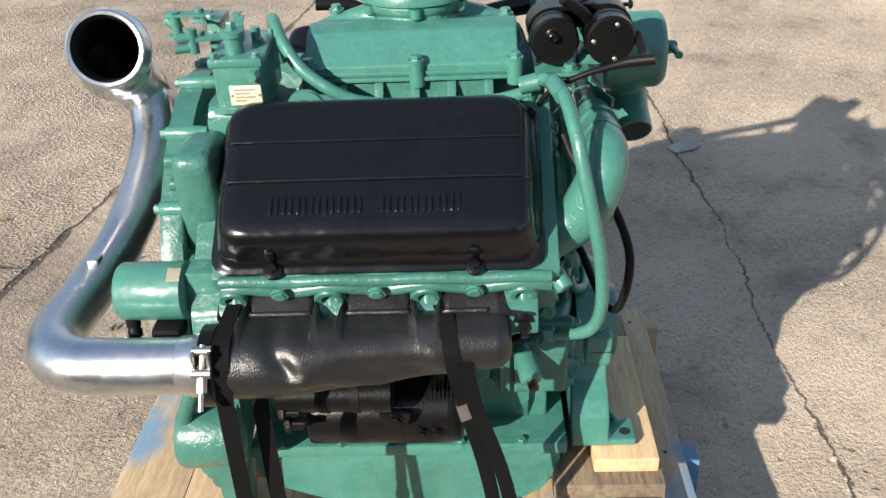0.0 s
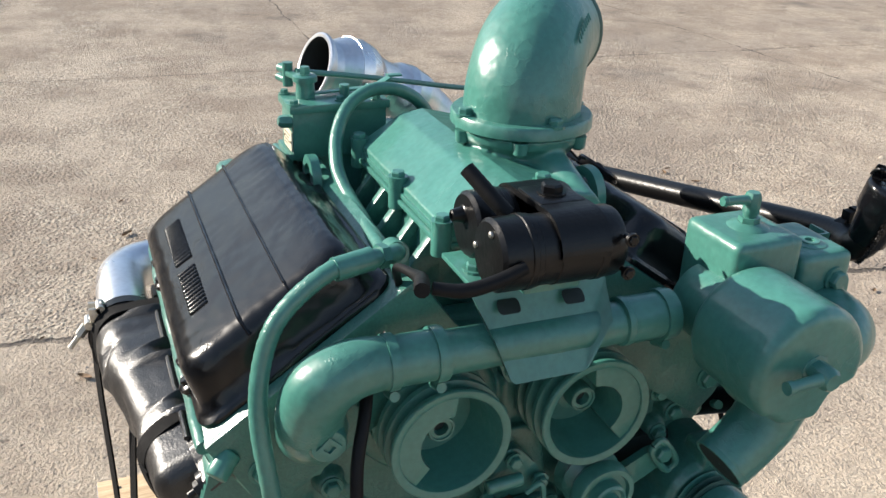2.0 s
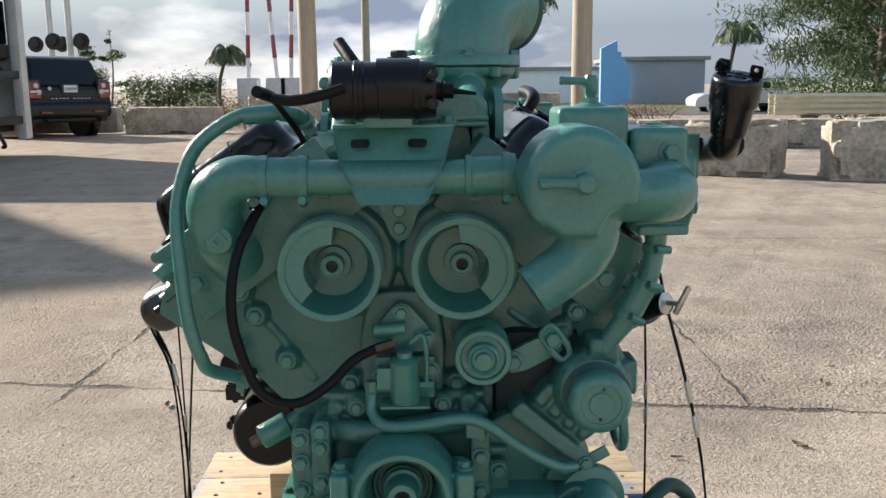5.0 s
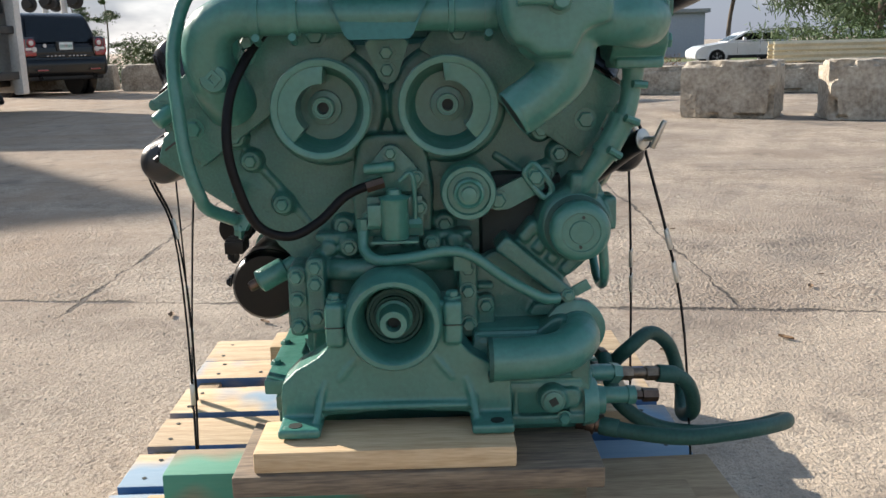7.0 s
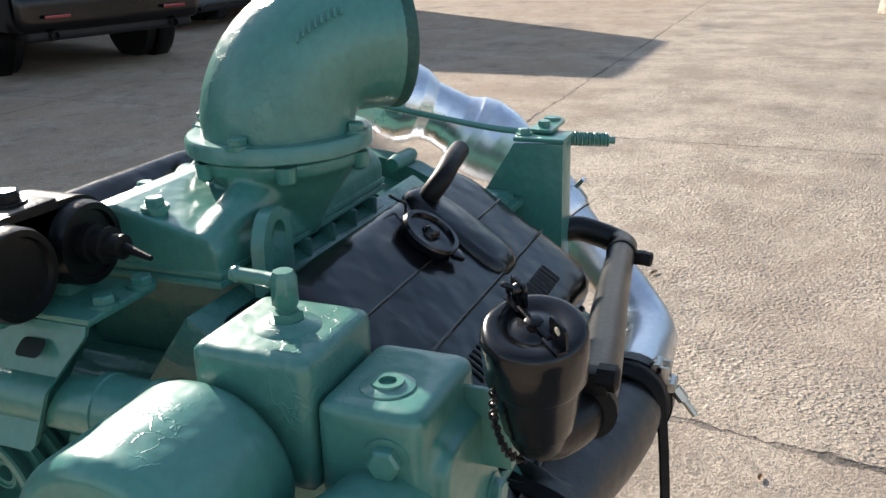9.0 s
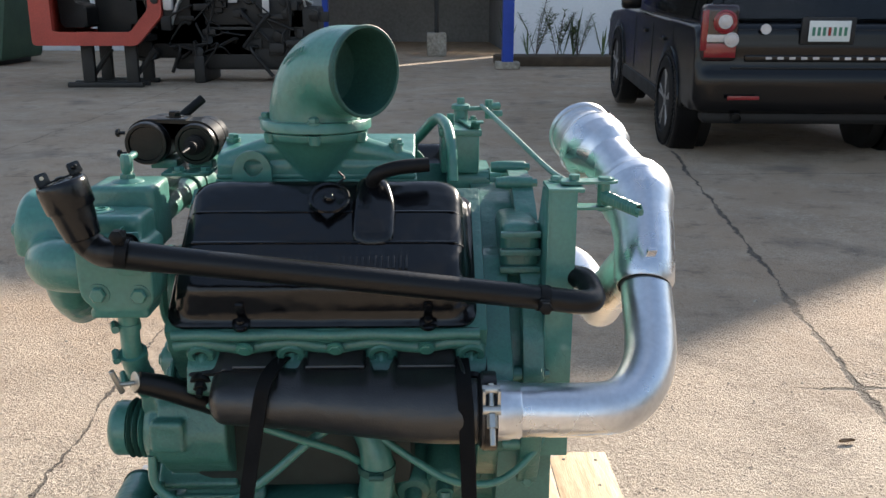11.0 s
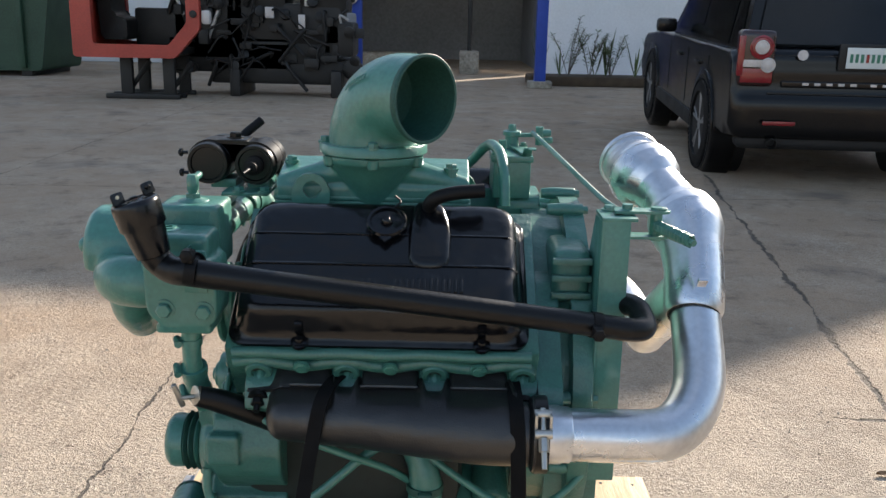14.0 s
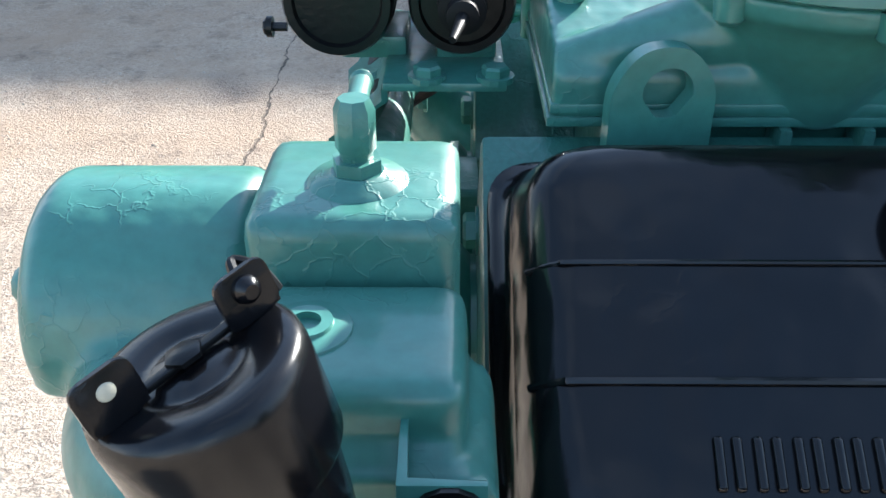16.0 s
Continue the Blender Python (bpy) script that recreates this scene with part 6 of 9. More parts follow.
    lathe(bm, (0.254, 0.262, 0.353), (-0.06, 1, -0.05), [(0, 0.0155), (0.012, 0.0150), (0.013, 0.0128), (0.074, 0.0125), (0.075, 0.0142), (0.086, 0.0140), (0.088, 0.010)], 24)
    part("drain_nozzle", bm, GREEN, front)
    bm = bmesh.new()
    lathe(bm, (0.2488, 0.349, 0.3486), (-0.06, 1, -0.05), [(0, 0.0075), (0.010, 0.0075), (0.011, 0.0105), (0.034, 0.0100), (0.035, 0.006)], 6)
    part("nozzle_cap", bm, COPPER, front, "browned brass cap", smooth=25)
    bm = bmesh.new()
    lathe(bm, (0.250, 0.262, 0.312), (0.15, 1, -0.12), [(0, 0.015), (0.012, 0.015), (0.013, 0.0185), (0.026, 0.0185), (0.028, 0.014), (0.040, 0.0135)], 20)
    part("hose_coupling", bm, COPPER, front, "browned brass hose coupling", smooth=25)
    # oil cooler pipe, injectors lines and filters on the flank
    bm = bmesh.new()
    tube(bm, [(-0.072, 0.25, 0.66), (-0.076, 0.262, 0.62), (-0.092, 0.275, 0.585), (-0.100, 0.280, 0.55), (-0.097, 0.275, 0.50), (-0.09, 0.26, 0.46)], [0.024, 0.021, 0.022, 0.026, 0.028, 0.026], 18)
    filt = part("oil_filler_neck", bm, GREEN, engine)
    for at in ((-0.099, 0.279, 0.545), (-0.095, 0.274, 0.490)):
        bm = bmesh.new()
        clamp_band(bm, at, (0, 0, 1), 0.0275, 0.012, (0, 1, 0))
        part("hose_clamp", bm, GREEN_DARK, filt)
    for x, z in ((-0.155, 0.475), (-0.205, 0.49)):
        bm = bmesh.new()
        lathe(bm, (x, 0.225, z), (0, 1, -0.3), [(-0.08, 0.03), (0, 0.03), (0.006, 0.025), (0.008, 0.014), (0.03, 0.014)], 20)
        tube(bm, [(x, 0.25, z - 0.005), (x + 0.002, 0.255, z - 0.03), (x + 0.004, 0.24, z - 0.065)], 0.011, 12)
        part("side_port", bm, GREEN_CAST, engine)
    for pts, r in (([(0.19, 0.31, 0.70), (0.12, 0.33, 0.665), (0.04, 0.33, 0.63), (-0.04, 0.30, 0.585), (-0.08, 0.27, 0.545)], 0.006),
                   ([(0.235, 0.30, 0.58), (0.23, 0.305, 0.53), (0.18, 0.31, 0.500), (0.12, 0.312, 0.505), (0.06, 0.312, 0.55), (0.0, 0.30, 0.60), (-0.04, 0.28, 0.62)], 0.007),
                   ([(-0.10, 0.28, 0.60), (-0.16, 0.29, 0.56), (-0.22, 0.30, 0.53), (-0.29, 0.295, 0.53), (-0.35, 0.275, 0.58), (-0.375, 0.26, 0.64)], 0.006)):
        bm = bmesh.new()
        tube(bm, pts, r, 10)
        part("steel_line", bm, GREEN, engine, "thin green pipe along the flank")
    # added dark box that puts the deep shade of the side recess into colour
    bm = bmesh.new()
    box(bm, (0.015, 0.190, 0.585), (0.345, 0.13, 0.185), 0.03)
    part("recess_shade_box", bm, DARK, engine)


def filler_pipe():
    """Long black oil filler pipe with its funnel cap and chain."""
    bm = bmesh.new()
    top = Vector((0.276, 0.424, 1.019))
    low = Vector((0.256, 0.421, 0.948))
    pts = [low + (top - low) * 0.3, low, (0.246, 0.419, 0.936), (0.230, 0.426, 0.930), (0.207, 0.434, 0.930), (0.166, 0.434, 0.925), (0.10, 0.426, 0.915), (-0.06, 0.400, 0.889), (-0.20, 0.378, 0.866), (-0.341, 0.357, 0.843), (-0.385, 0.352, 0.836), (-0.408, 0.338, 0.834), (-0.410, 0.310, 0.842), (-0.405, 0.285, 0.848), (-0.39, 0.26, 0.846)]
    tube(bm, pts, [0.0185] * 5 + [0.0180] + [0.0168] * (len(pts) - 6), 22, 7)
    pipe = part("oil_filler_pipe", bm, BLACK_SATIN, engine, "long black oil filler pipe with a hinged cap")
    w = (top - low).normalized()
    bm = bmesh.new()
    lathe(bm, low - w * 0.004, w, [(0.004, 0.0185), (0.006, 0.0222), (0.024, 0.0248), (0.044, 0.0268), (0.0446, 0.0295), (0.0465, 0.0304), (0.074, 0.0312), (0.0785, 0.0304), (0.0808, 0.0284), (0.0815, 0.0255), (0.0812, 0.0175), (0.0802, 0.0160), (0.0802, 0.0120), (0.0812, 0.0105), (0.0815, 0.001)], 40)
    cup = part("funnel_cup", bm, BLACK_GLOSS, pipe, "gloss black cap with two latch tabs")
    side = Vector((0.70, 0.71, 0)).normalized()
    side = (side - side.dot(w) * w).normalized()
    across = w.cross(side)
    q = Matrix((side, across, w)).transposed()
    lid = low + w * 0.0775
    for d in (-1, 1):
        # a folded ear at each end of the bar
        bm = bmesh.new()
        prism(bm, rounded([(-0.0085, 0.0), (0.0085, 0.0), (0.0085, 0.016), (-0.0085, 0.016)], 0.004, 4), "y", -0.0008, 0.0008, 0.0003, lambda p: lid + q @ (p + Vector((0.0215 * d, 0.003, 0.0))))
        box(bm, lid + q @ Vector((0.0215 * d, 0.0, 0.0010)), (0.0165, 0.0070, 0.0016), 0.0005, q)
        ear = part("latch", bm, BLACK_GLOSS, cup)
        bm = bmesh.new()
        rise, wide = (0.0006, 0.0026) if d > 0 else (0.0035, 0.0042)
        for face in (-1, 1):
            lathe(bm, lid + q @ Vector((0.0215 * d, 0.003 + face * 0.0008, 0.0100)), across * face, [(0, wide), (rise * 0.6, wide * 0.9), (rise, wide * 0.5)], 14)
        part("rivet", bm, PLATE if d > 0 else BLACK_GLOSS, ear, "pale bare rivet" if d > 0 else "")
    bm = bmesh.new()
    box(bm, lid + w * 0.0016, (0.034, 0.0035, 0.0022), 0.0008, q)
    hexbolt(bm, lid + w * 0.0012, w, 0.0055, 0.003, washer=False)
    part("cap_bar", bm, BLACK_SATIN, cup)
    bm = bmesh.new()
    tube(bm, [lid + q @ Vector(p) for p in ((-0.022, 0.000, 0.012), (-0.025, -0.005, 0.014), (-0.028, -0.003, 0.012), (-0.030, 0.000, 0.008), (-0.0312, 0.001, 0.002))], 0.0016, 8)
    part("spring_clip", bm, BLACK_SATIN, cup)
    # chain
    out = Vector((0.80, -0.60, 0))
    out = (out - out.dot(w) * w).normalized()
    line = smooth_line([low + out * 0.0295 + w * 0.045, low + out * 0.031 + w * 0.025, low + out * 0.028 + w * 0.004, low + out * 0.022 - w * 0.014, low + out * 0.012 - w * 0.026], 5)
    bm = bmesh.new()
    for k, (p, r) in enumerate(zip(line, line[1:])):
        d = (r - p).normalized()
        _, u, v = axes_of(d)
        u = u if k % 2 else v
        m, h = p.lerp(r, 0.5), (r - p).length * 0.62
        loop = [m + d * h * math.cos(t) + u * 0.0026 * math.sin(t) for t in [2 * math.pi * i / 8 for i in range(9)]]
        tube(bm, loop, 0.0009, 5, 1)
    part("chain", bm, BLACK_SATIN, cup)
    for at, way, ear in (((0.204, 0.441, 0.933), (-1, -0.14, -0.17), (0, 0.2, 1)), ((-0.335, 0.358, 0.844), (-1, -0.14, -0.17), (0, 1, -0.1))):
        bm = bmesh.new()
        w2, u, v = axes_of(way)
        lathe(bm, Vector(at) - w2 * 0.007, way, [(0, 0.0165), (0, 0.0185), (0.014, 0.0185), (0.014, 0.0165)], 24)
        e = Vector(ear).normalized()
        box(bm, Vector(at) + e * 0.022, (0.014, 0.016, 0.016), 0.002)
        lathe(bm, Vector(at) + e * 0.025, e if ear[2] < 0.5 else (0, 1, 0), [(0, 0.009), (0.012, 0.009), (0.014, 0.006)], 6)
        part("pipe_clamp", bm, RUBBER, pipe)


def cover_fittings():
    """Breather outlet and oil cap on one valve cover."""
    put = bank(1)
    up = bank_way(1, 0, 1)
    # breather pocket
    bm = bmesh.new()
    prof = rounded([(-0.130, 0.276), (-0.069, 0.276), (-0.066, 0.352), (-0.074, 0.414), (-0.118, 0.414), (-0.134, 0.352)], 0.022, 5)
    rings = []
    for inset, h in ((0.0, 0.898), (0.002, 0.907), (0.008, 0.9125), (0.016, 0.914)):
        cx = sum(p[0] for p in prof) / len(prof)
        cs = sum(p[1] for p in prof) / len(prof)
        rings.append([bm.verts.new(put(Vector((x + (cx - x) * inset * 18, s + (cs - s) * inset * 18, h + 0.02 * max(0, s - 0.36))))) for x, s in prof])
    skin(bm, rings)
    part("breather_pocket", bm, BLACK_GLOSS, covers[1], smooth=60)
    bm = bmesh.new()
    p = put(Vector((-0.098, 0.392, 0.908)))
    tube(bm, [p, p + up * 0.014, p + up * 0.025 + Vector((-0.012, 0, 0.003)), p + up * 0.028 + Vector((-0.040, -0.004, 0.008)), p + up * 0.028 + Vector((-0.082, -0.010, 0.011))], 0.0108, 18)
    part("breather_pipe", bm, RUBBER, covers[1], "black breather hose")
    bm = bmesh.new()
    c = put(Vector((-0.034, 0.360, 0.908)))
    lathe(bm, c, up, [(0, 0.028), (0.004, 0.030), (0.009, 0.031), (0.012, 0.029), (0.012, 0.0245), (0.008, 0.023), (0.008, 0.010), (0.010, 0.009), (0.010, 0.005), (0.007, 0.004)], 36)
    vs = box(bm, (0, 0, 0), (0.014, 0.014, 0.006), 0.002)
    bmesh.ops.transform(bm, matrix=Matrix.Translation(put(Vector((-0.034, 0.328, 0.915)))) @ Matrix.Rotation(-radians(35), 4, "X") @ Matrix.Rotation(radians(45), 4, "Z"), verts=vs)
    lathe(bm, c, up, [(0.007, 0.009), (0.012, 0.008), (0.015, 0.005)], 10)
    part("oil_cap", bm, BLACK_GLOSS, covers[1], "black ribbed oil filler cap")
    bm = bmesh.new()
    pts = [put(Vector((-0.046 + 0.008 * math.sin(k * 1.3), 0.376 + 0.008 * k, 0.911 + 0.003 * (k % 2)))) for k in range(6)]
    tube(bm, pts, 0.0016, 6, 3)
    part("cap_chain", bm, BLACK_SATIN, covers[1])


starter()
rear_end()
right_side()
filler_pipe()
cover_fittings()


# ---------------------------------------------------------------- pallet, planks, straps
TOP = 0.165
pallet = thing("pallet", (-0.08, 0, 0), "worn pine shipping pallet with blue-stained boards", "pallet")


def board(at, size, mat, parent, name, label="", nails=()):
    bm = bmesh.new()
    vs = box(bm, at, size, 0.003)
    for v in vs:
        v.co += Vector((noise.noise(v.co * 7), noise.noise(v.co * 7 + Vector((5, 0, 0))), noise.noise(v.co * 7 + Vector((0, 9, 0))))) * 0.0025
    ob = part(name, bm, mat, parent, label, smooth=30)
    for x, y in nails:
        bm = bmesh.new()
        lathe(bm, (x, y, at[2] + size[2] / 2 - 0.0006), (0, 0, 1), [(0, 0.0042), (0.0012, 0.0042)], 8)
        part("nail", bm, DARK, ob)
    return ob


rng = random.Random(4)
for k, x in enumerate((-0.550, -0.4225, -0.243, -0.088, 0.068, 0.222, 0.400)):
    w = (0.142, 0.112, 0.130, 0.128, 0.125, 0.130, 0.150)[k]
    y0, y1 = -0.470 + rng.uniform(-0.008, 0.008), 0.500 + rng.uniform(-0.012, 0.012)
    spots = [(x + dx * w, yy + rng.uniform(-0.012, 0.012)) for yy in (-0.43, 0.015, 0.46) for dx in (-0.28, 0.26)] + [(x + rng.uniform(-0.3, 0.3) * w, rng.uniform(-0.4, 0.4)) for _ in range(3)]
    board((x, (y0 + y1) / 2, TOP - 0.011), (w, y1 - y0, 0.022), PINE_Y, pallet, "deck_board", "", spots)
for y in (-0.435, 0.015, 0.462):
    board((-0.058, y, 0.0975), (1.125, 0.045, 0.111), PINE_X, pallet, "stringer", "blue-sided pallet stringer")
for x in (-0.54, -0.08, 0.38):
    board((x, 0.015, 0.021), (0.13, 0.96, 0.040), PINE_Y, pallet, "bottom_board")


def plank(at, size, label, mat=PINE_PLAIN, turn=0.0, name="plank"):
    bm = bmesh.new()
    box(bm, (0, 0, 0), size, 0.004)
    ob = link_mesh(name, bm, mat, 30)
    ob.matrix_world = Matrix.Translation(at) @ Matrix.Rotation(radians(turn), 4, "Z")
    return tagged(ob, label, "plank")


plank((0.326, -0.0145, 0.3185), (0.108, 0.353, 0.030), "pale new pine plank under the engine's front foot")
plank((0.295, 0.030, 0.2880), (0.185, 0.500, 0.0305), "weathered stained plank with a split end", STAINED_PINE)
plank((0.268, -0.034, 0.2385), (0.085, 0.606, 0.068), "green-splashed timber beam across the pallet", GREEN_WOOD, 0, "beam")
plank((0.320, 0.025, 0.1845), (0.175, 0.82, 0.038), "weathered pine plank flat on the pallet deck", WORN_PINE)
plank((0.225, 0.39, 0.1845), (0.15, 0.21, 0.036), "short worn pine plank beside the hose loop", WORN_PINE, 2)
plank((-0.155, 0.205, 0.1865), (0.25, 0.44, 0.040), "thick pine plank under the side casing", turn=-1)
plank((-0.33, -0.215, 0.2135), (0.10, 0.14, 0.095), "short upright pine block under the rear mount", name="wood_block")


def strap(points, width, across, label):
    """Flat black webbing with steel buckles."""
    line = smooth_line(points, 5)
    a = Vector(across).normalized()
    bm = bmesh.new()
    rows = []
    for i, c in enumerate(line):
        d = (line[min(i + 1, len(line) - 1)] - line[max(i - 1, 0)]).normalized()
        n = d.cross(a).normalized() * 0.0014
        u = a * width / 2
        rows.append([bm.verts.new(c - u - n), bm.verts.new(c + u - n), bm.verts.new(c + u + n), bm.verts.new(c - u + n)])
    skin(bm, rows)
    root = thing("tie_down_strap", points[-1], label, "strap", "straps holding the engine to the pallet")
    part("webbing", bm, WEB, root, smooth=30)
    return root, line


def buckle(root, line, f, width, s):
    k = int(f * (len(line) - 1))
    c, d = line[k], (line[min(k + 1, len(line) - 1)] - line[k - 1]).normalized()
    u = Vector((0.95, -0.30 * s, 0)).normalized()
    u = (u - u.dot(d) * d).normalized()
    q = Matrix((u, d.cross(u), d)).transposed()
    bm = bmesh.new()
    box(bm, c, (width * 1.15, 0.007, 0.034), 0.002, q)
    part("buckle", bm, STEEL, root, "bright steel crimp buckle")


L = "black webbing strap with steel buckles, taut to the pallet"
for s, xt, xb, yb, spots in ((1, 0.046, 0.140, 0.470, (0.72, 0.77)), (1, -0.226, -0.250, 0.455, (0.82, 0.87)), (-1, 0.056, 0.128, -0.336, (0.74,)), (-1, 0.060, 0.156, -0.330, (0.88,)), (-1, -0.240, -0.240, -0.430, (0.86,)), (-1, -0.212, -0.195, -0.430, (0.88,))):
    y = s * 0.387
    wide = 0.021 if s > 0 else 0.0220
    yc, zc = log_centre(xt, s)
    pts = [(xt - 0.03 if xt > 0 else xt, s * 0.30, zc + 0.052), (xt - 0.012 if xt > 0 else xt, yc - s * 0.02, zc + 0.052), (xt, yc + s * 0.030, zc + 0.040), (xt + (xb - xt) * 0.12, yc + s * 0.047, zc - 0.018), (xt + (xb - xt) * 0.5, s * (0.4 * 0.437 + 0.6 * abs(yb)), 0.44), (xb, abs(yb) * s, TOP + 0.004)]
    if xt > 0.05 and s < 0:         # the front strap and its free tail hang close in
        e = 0.010 if xt == 0.060 else 0.0
        pts = [(xt - 0.026 + e, -0.300, 0.735), (xt - 0.016 + e, -0.345, 0.737), (xt - 0.008 + e, -0.384, 0.718), (xt - 0.004 + e, -0.396, 0.690), (xt + 0.000 + e, -0.386, 0.655), (xt + 0.010 + e, -0.356, 0.58), (xt + 0.040 + 2 * e, -0.336, 0.42), (xb, yb, TOP + 0.004)]
        pts = pts[3:] if e else pts
    if xt == -0.212:                # this one comes out from under the manifold
        pts = [(xt, -0.30, 0.655), (xt, -0.345, 0.650), (xt + 0.002, -0.385, 0.632), (xt + 0.006, -0.398, 0.56), (xt + 0.012, -0.412, 0.40), (xb, yb, TOP + 0.004)]
    root, line = strap(pts, wide, (0.95, -0.30 * s, 0), L)
    for f in spots:
        buckle(root, line, f, wide, s)


# ---------------------------------------------------------------- the yard
def ground_material():
    m = bpy.data.materials.new("worn_concrete_yard")
    m.use_nodes = True
    n, l = m.node_tree.nodes, m.node_tree.links
    b = n["Principled BSDF"]
    co = n.new("ShaderNodeTexCoord")

    def tex(scale, detail=6, rough=0.6):
        t = n.new("ShaderNodeTexNoise")
        t.inputs["Scale"].default_value, t.inputs["Detail"].default_value, t.inputs["Roughness"].default_value = scale, detail, rough
        l.new(co.outputs["Object"], t.inputs["Vector"])
        return t

    def math_node(op, a, c=None, d=None):
        x = n.new("ShaderNodeMath")
        x.operation = op
        for i, v in enumerate((a, c, d)):
            if v is None:
                continue
            if isinstance(v, (int, float)):
                x.inputs[i].default_value = v
            else:
                l.new(v, x.inputs[i])
        return x.outputs[0]

    def ramp(v, lo, hi, a=0.0, c=1.0):
        x = n.new("ShaderNodeMapRange")
        x.inputs["From Min"].default_value, x.inputs["From Max"].default_value = lo, hi
        x.inputs["To Min"].default_value, x.inputs["To Max"].default_value = a, c
        l.new(v, x.inputs["Value"])
        return x.outputs["Result"]

    def mix(f, a, c):
        x = n.new("ShaderNodeMix")
        x.data_type = "RGBA"
        l.new(f, x.inputs["Factor"])
        for key, v in (("A", a), ("B", c)):
            if isinstance(v, tuple):
                x.inputs[key].default_value = (*v, 1)
            else:
                l.new(v, x.inputs[key])
        return x.outputs["Result"]

    def cells(scale):
        t = n.new("ShaderNodeTexVoronoi")
        t.inputs["Scale"].default_value = scale
        l.new(co.outputs["Object"], t.inputs["Vector"])
        return t

    broad, mid, fine, speck, grit = tex(0.35, 8), tex(1.9, 10, 0.68), tex(11, 6, 0.6), tex(190, 2, 0.6), tex(75, 5, 0.65)
    pit, worn, stones = tex(24, 4, 0.55), tex(0.8, 5, 0.6), cells(115)
    rough_patch = ramp(worn.outputs["Fac"], 0.40, 0.58, 0.25, 1.0)     # where the aggregate shows
    first = n.new("ShaderNodeSeparateXYZ")
    l.new(co.outputs["Object"], first.inputs[0])
    old_slab = ramp(math_node("SUBTRACT", first.outputs["X"], math_node("MULTIPLY", first.outputs["Y"], 0.14)), -1.42, -1.50)
    rough_patch = math_node("MAXIMUM", rough_patch, math_node("MULTIPLY", old_slab, 0.9))
    col = mix(ramp(broad.outputs["Fac"], 0.38, 0.62), (0.600, 0.495, 0.380), (0.490, 0.396, 0.300))
    col = mix(ramp(mid.outputs["Fac"], 0.47, 0.66, 0, 0.62), col, (0.27, 0.21, 0.155))
    col = mix(ramp(mid.outputs["Fac"], 0.44, 0.28, 0, 0.50), col, (0.63, 0.54, 0.425))
    col = mix(ramp(fine.outputs["Fac"], 0.52, 0.70, 0, 0.30), col, (0.32, 0.26, 0.205))
    col = mix(ramp(fine.outputs["Fac"], 0.46, 0.30, 0, 0.35), col, (0.58, 0.505, 0.41))
    sepc = n.new("ShaderNodeSeparateColor")
    l.new(stones.outputs["Color"], sepc.inputs[0])
    tone = sepc.outputs[0]
    col = mix(math_node("MULTIPLY", rough_patch, ramp(tone, 0.62, 0.95, 0, 0.42)), col, (0.70, 0.61, 0.49))
    col = mix(math_node("MULTIPLY", rough_patch, ramp(tone, 0.34, 0.05, 0, 0.62)), col, (0.20, 0.165, 0.13))
    col = mix(ramp(speck.outputs["Fac"], 0.58, 0.68, 0, 0.45), col, (0.16, 0.135, 0.11))
    col = mix(ramp(grit.outputs["Fac"], 0.56, 0.68, 0, 0.50), col, (0.68, 0.605, 0.50))
    col = mix(ramp(grit.outputs["Fac"], 0.42, 0.32, 0, 0.60), col, (0.17, 0.14, 0.11))
    pebble = cells(62)
    shade = n.new("ShaderNodeSeparateColor")
    l.new(pebble.outputs["Color"], shade.inputs[0])
    bare = math_node("MULTIPLY", old_slab, ramp(mid.outputs["Fac"], 0.40, 0.56, 0.15, 1.0))
    col = mix(math_node("MULTIPLY", bare, ramp(shade.outputs[0], 0.45, 0.05, 0, 0.48)), col, (0.26, 0.205, 0.155))
    col = mix(math_node("MULTIPLY", bare, ramp(shade.outputs[0], 0.70, 0.98, 0, 0.55)), col, (0.70, 0.62, 0.50))
    hollow = math_node("MULTIPLY", ramp(pit.outputs["Fac"], 0.36, 0.30), ramp(mid.outputs["Fac"], 0.42, 0.56, 0.1, 1.0))
    col = mix(math_node("MULTIPLY", hollow, 0.75), col, (0.15, 0.12, 0.095))
    # faint curved tyre marks
    sep0 = n.new("ShaderNodeSeparateXYZ")
    l.new(co.outputs["Object"], sep0.inputs[0])
    for cx, cy, radius in ((-16.33, 0.21, 16.66), (-16.33, 0.21, 15.11)):
        dx, dy = math_node("SUBTRACT", sep0.outputs["X"], cx), math_node("SUBTRACT", sep0.outputs["Y"], cy)
        far = math_node("SQRT", math_node("ADD", math_node("MULTIPLY", dx, dx), math_node("MULTIPLY", dy, dy)))
        off = math_node("SUBTRACT", far, radius)
        band = ramp(math_node("ABSOLUTE", off), 0.09, 0.13, 1, 0)
        tread = math_node("SINE", math_node("ADD", math_node("MULTIPLY", sep0.outputs["Y"], 95.0), math_node("MULTIPLY", math_node("ABSOLUTE", off), 70.0)))
        mark = math_node("MULTIPLY", band, ramp(tread, -0.3, 0.5, 0.25, 1))
        mark = math_node("MULTIPLY", mark, ramp(fine.outputs["Fac"], 0.38, 0.60, 0.5, 0.05))
        col = mix(mark, col, (0.20, 0.165, 0.135))
    # dirt drifts behind the engine
    drift = math_node("MULTIPLY", ramp(sep0.outputs["X"], -0.55, -1.3), ramp(tex(1.6, 8, 0.7).outputs["Fac"], 0.44, 0.60, 0, 0.65))
    col = mix(drift, col, (0.27, 0.205, 0.15))
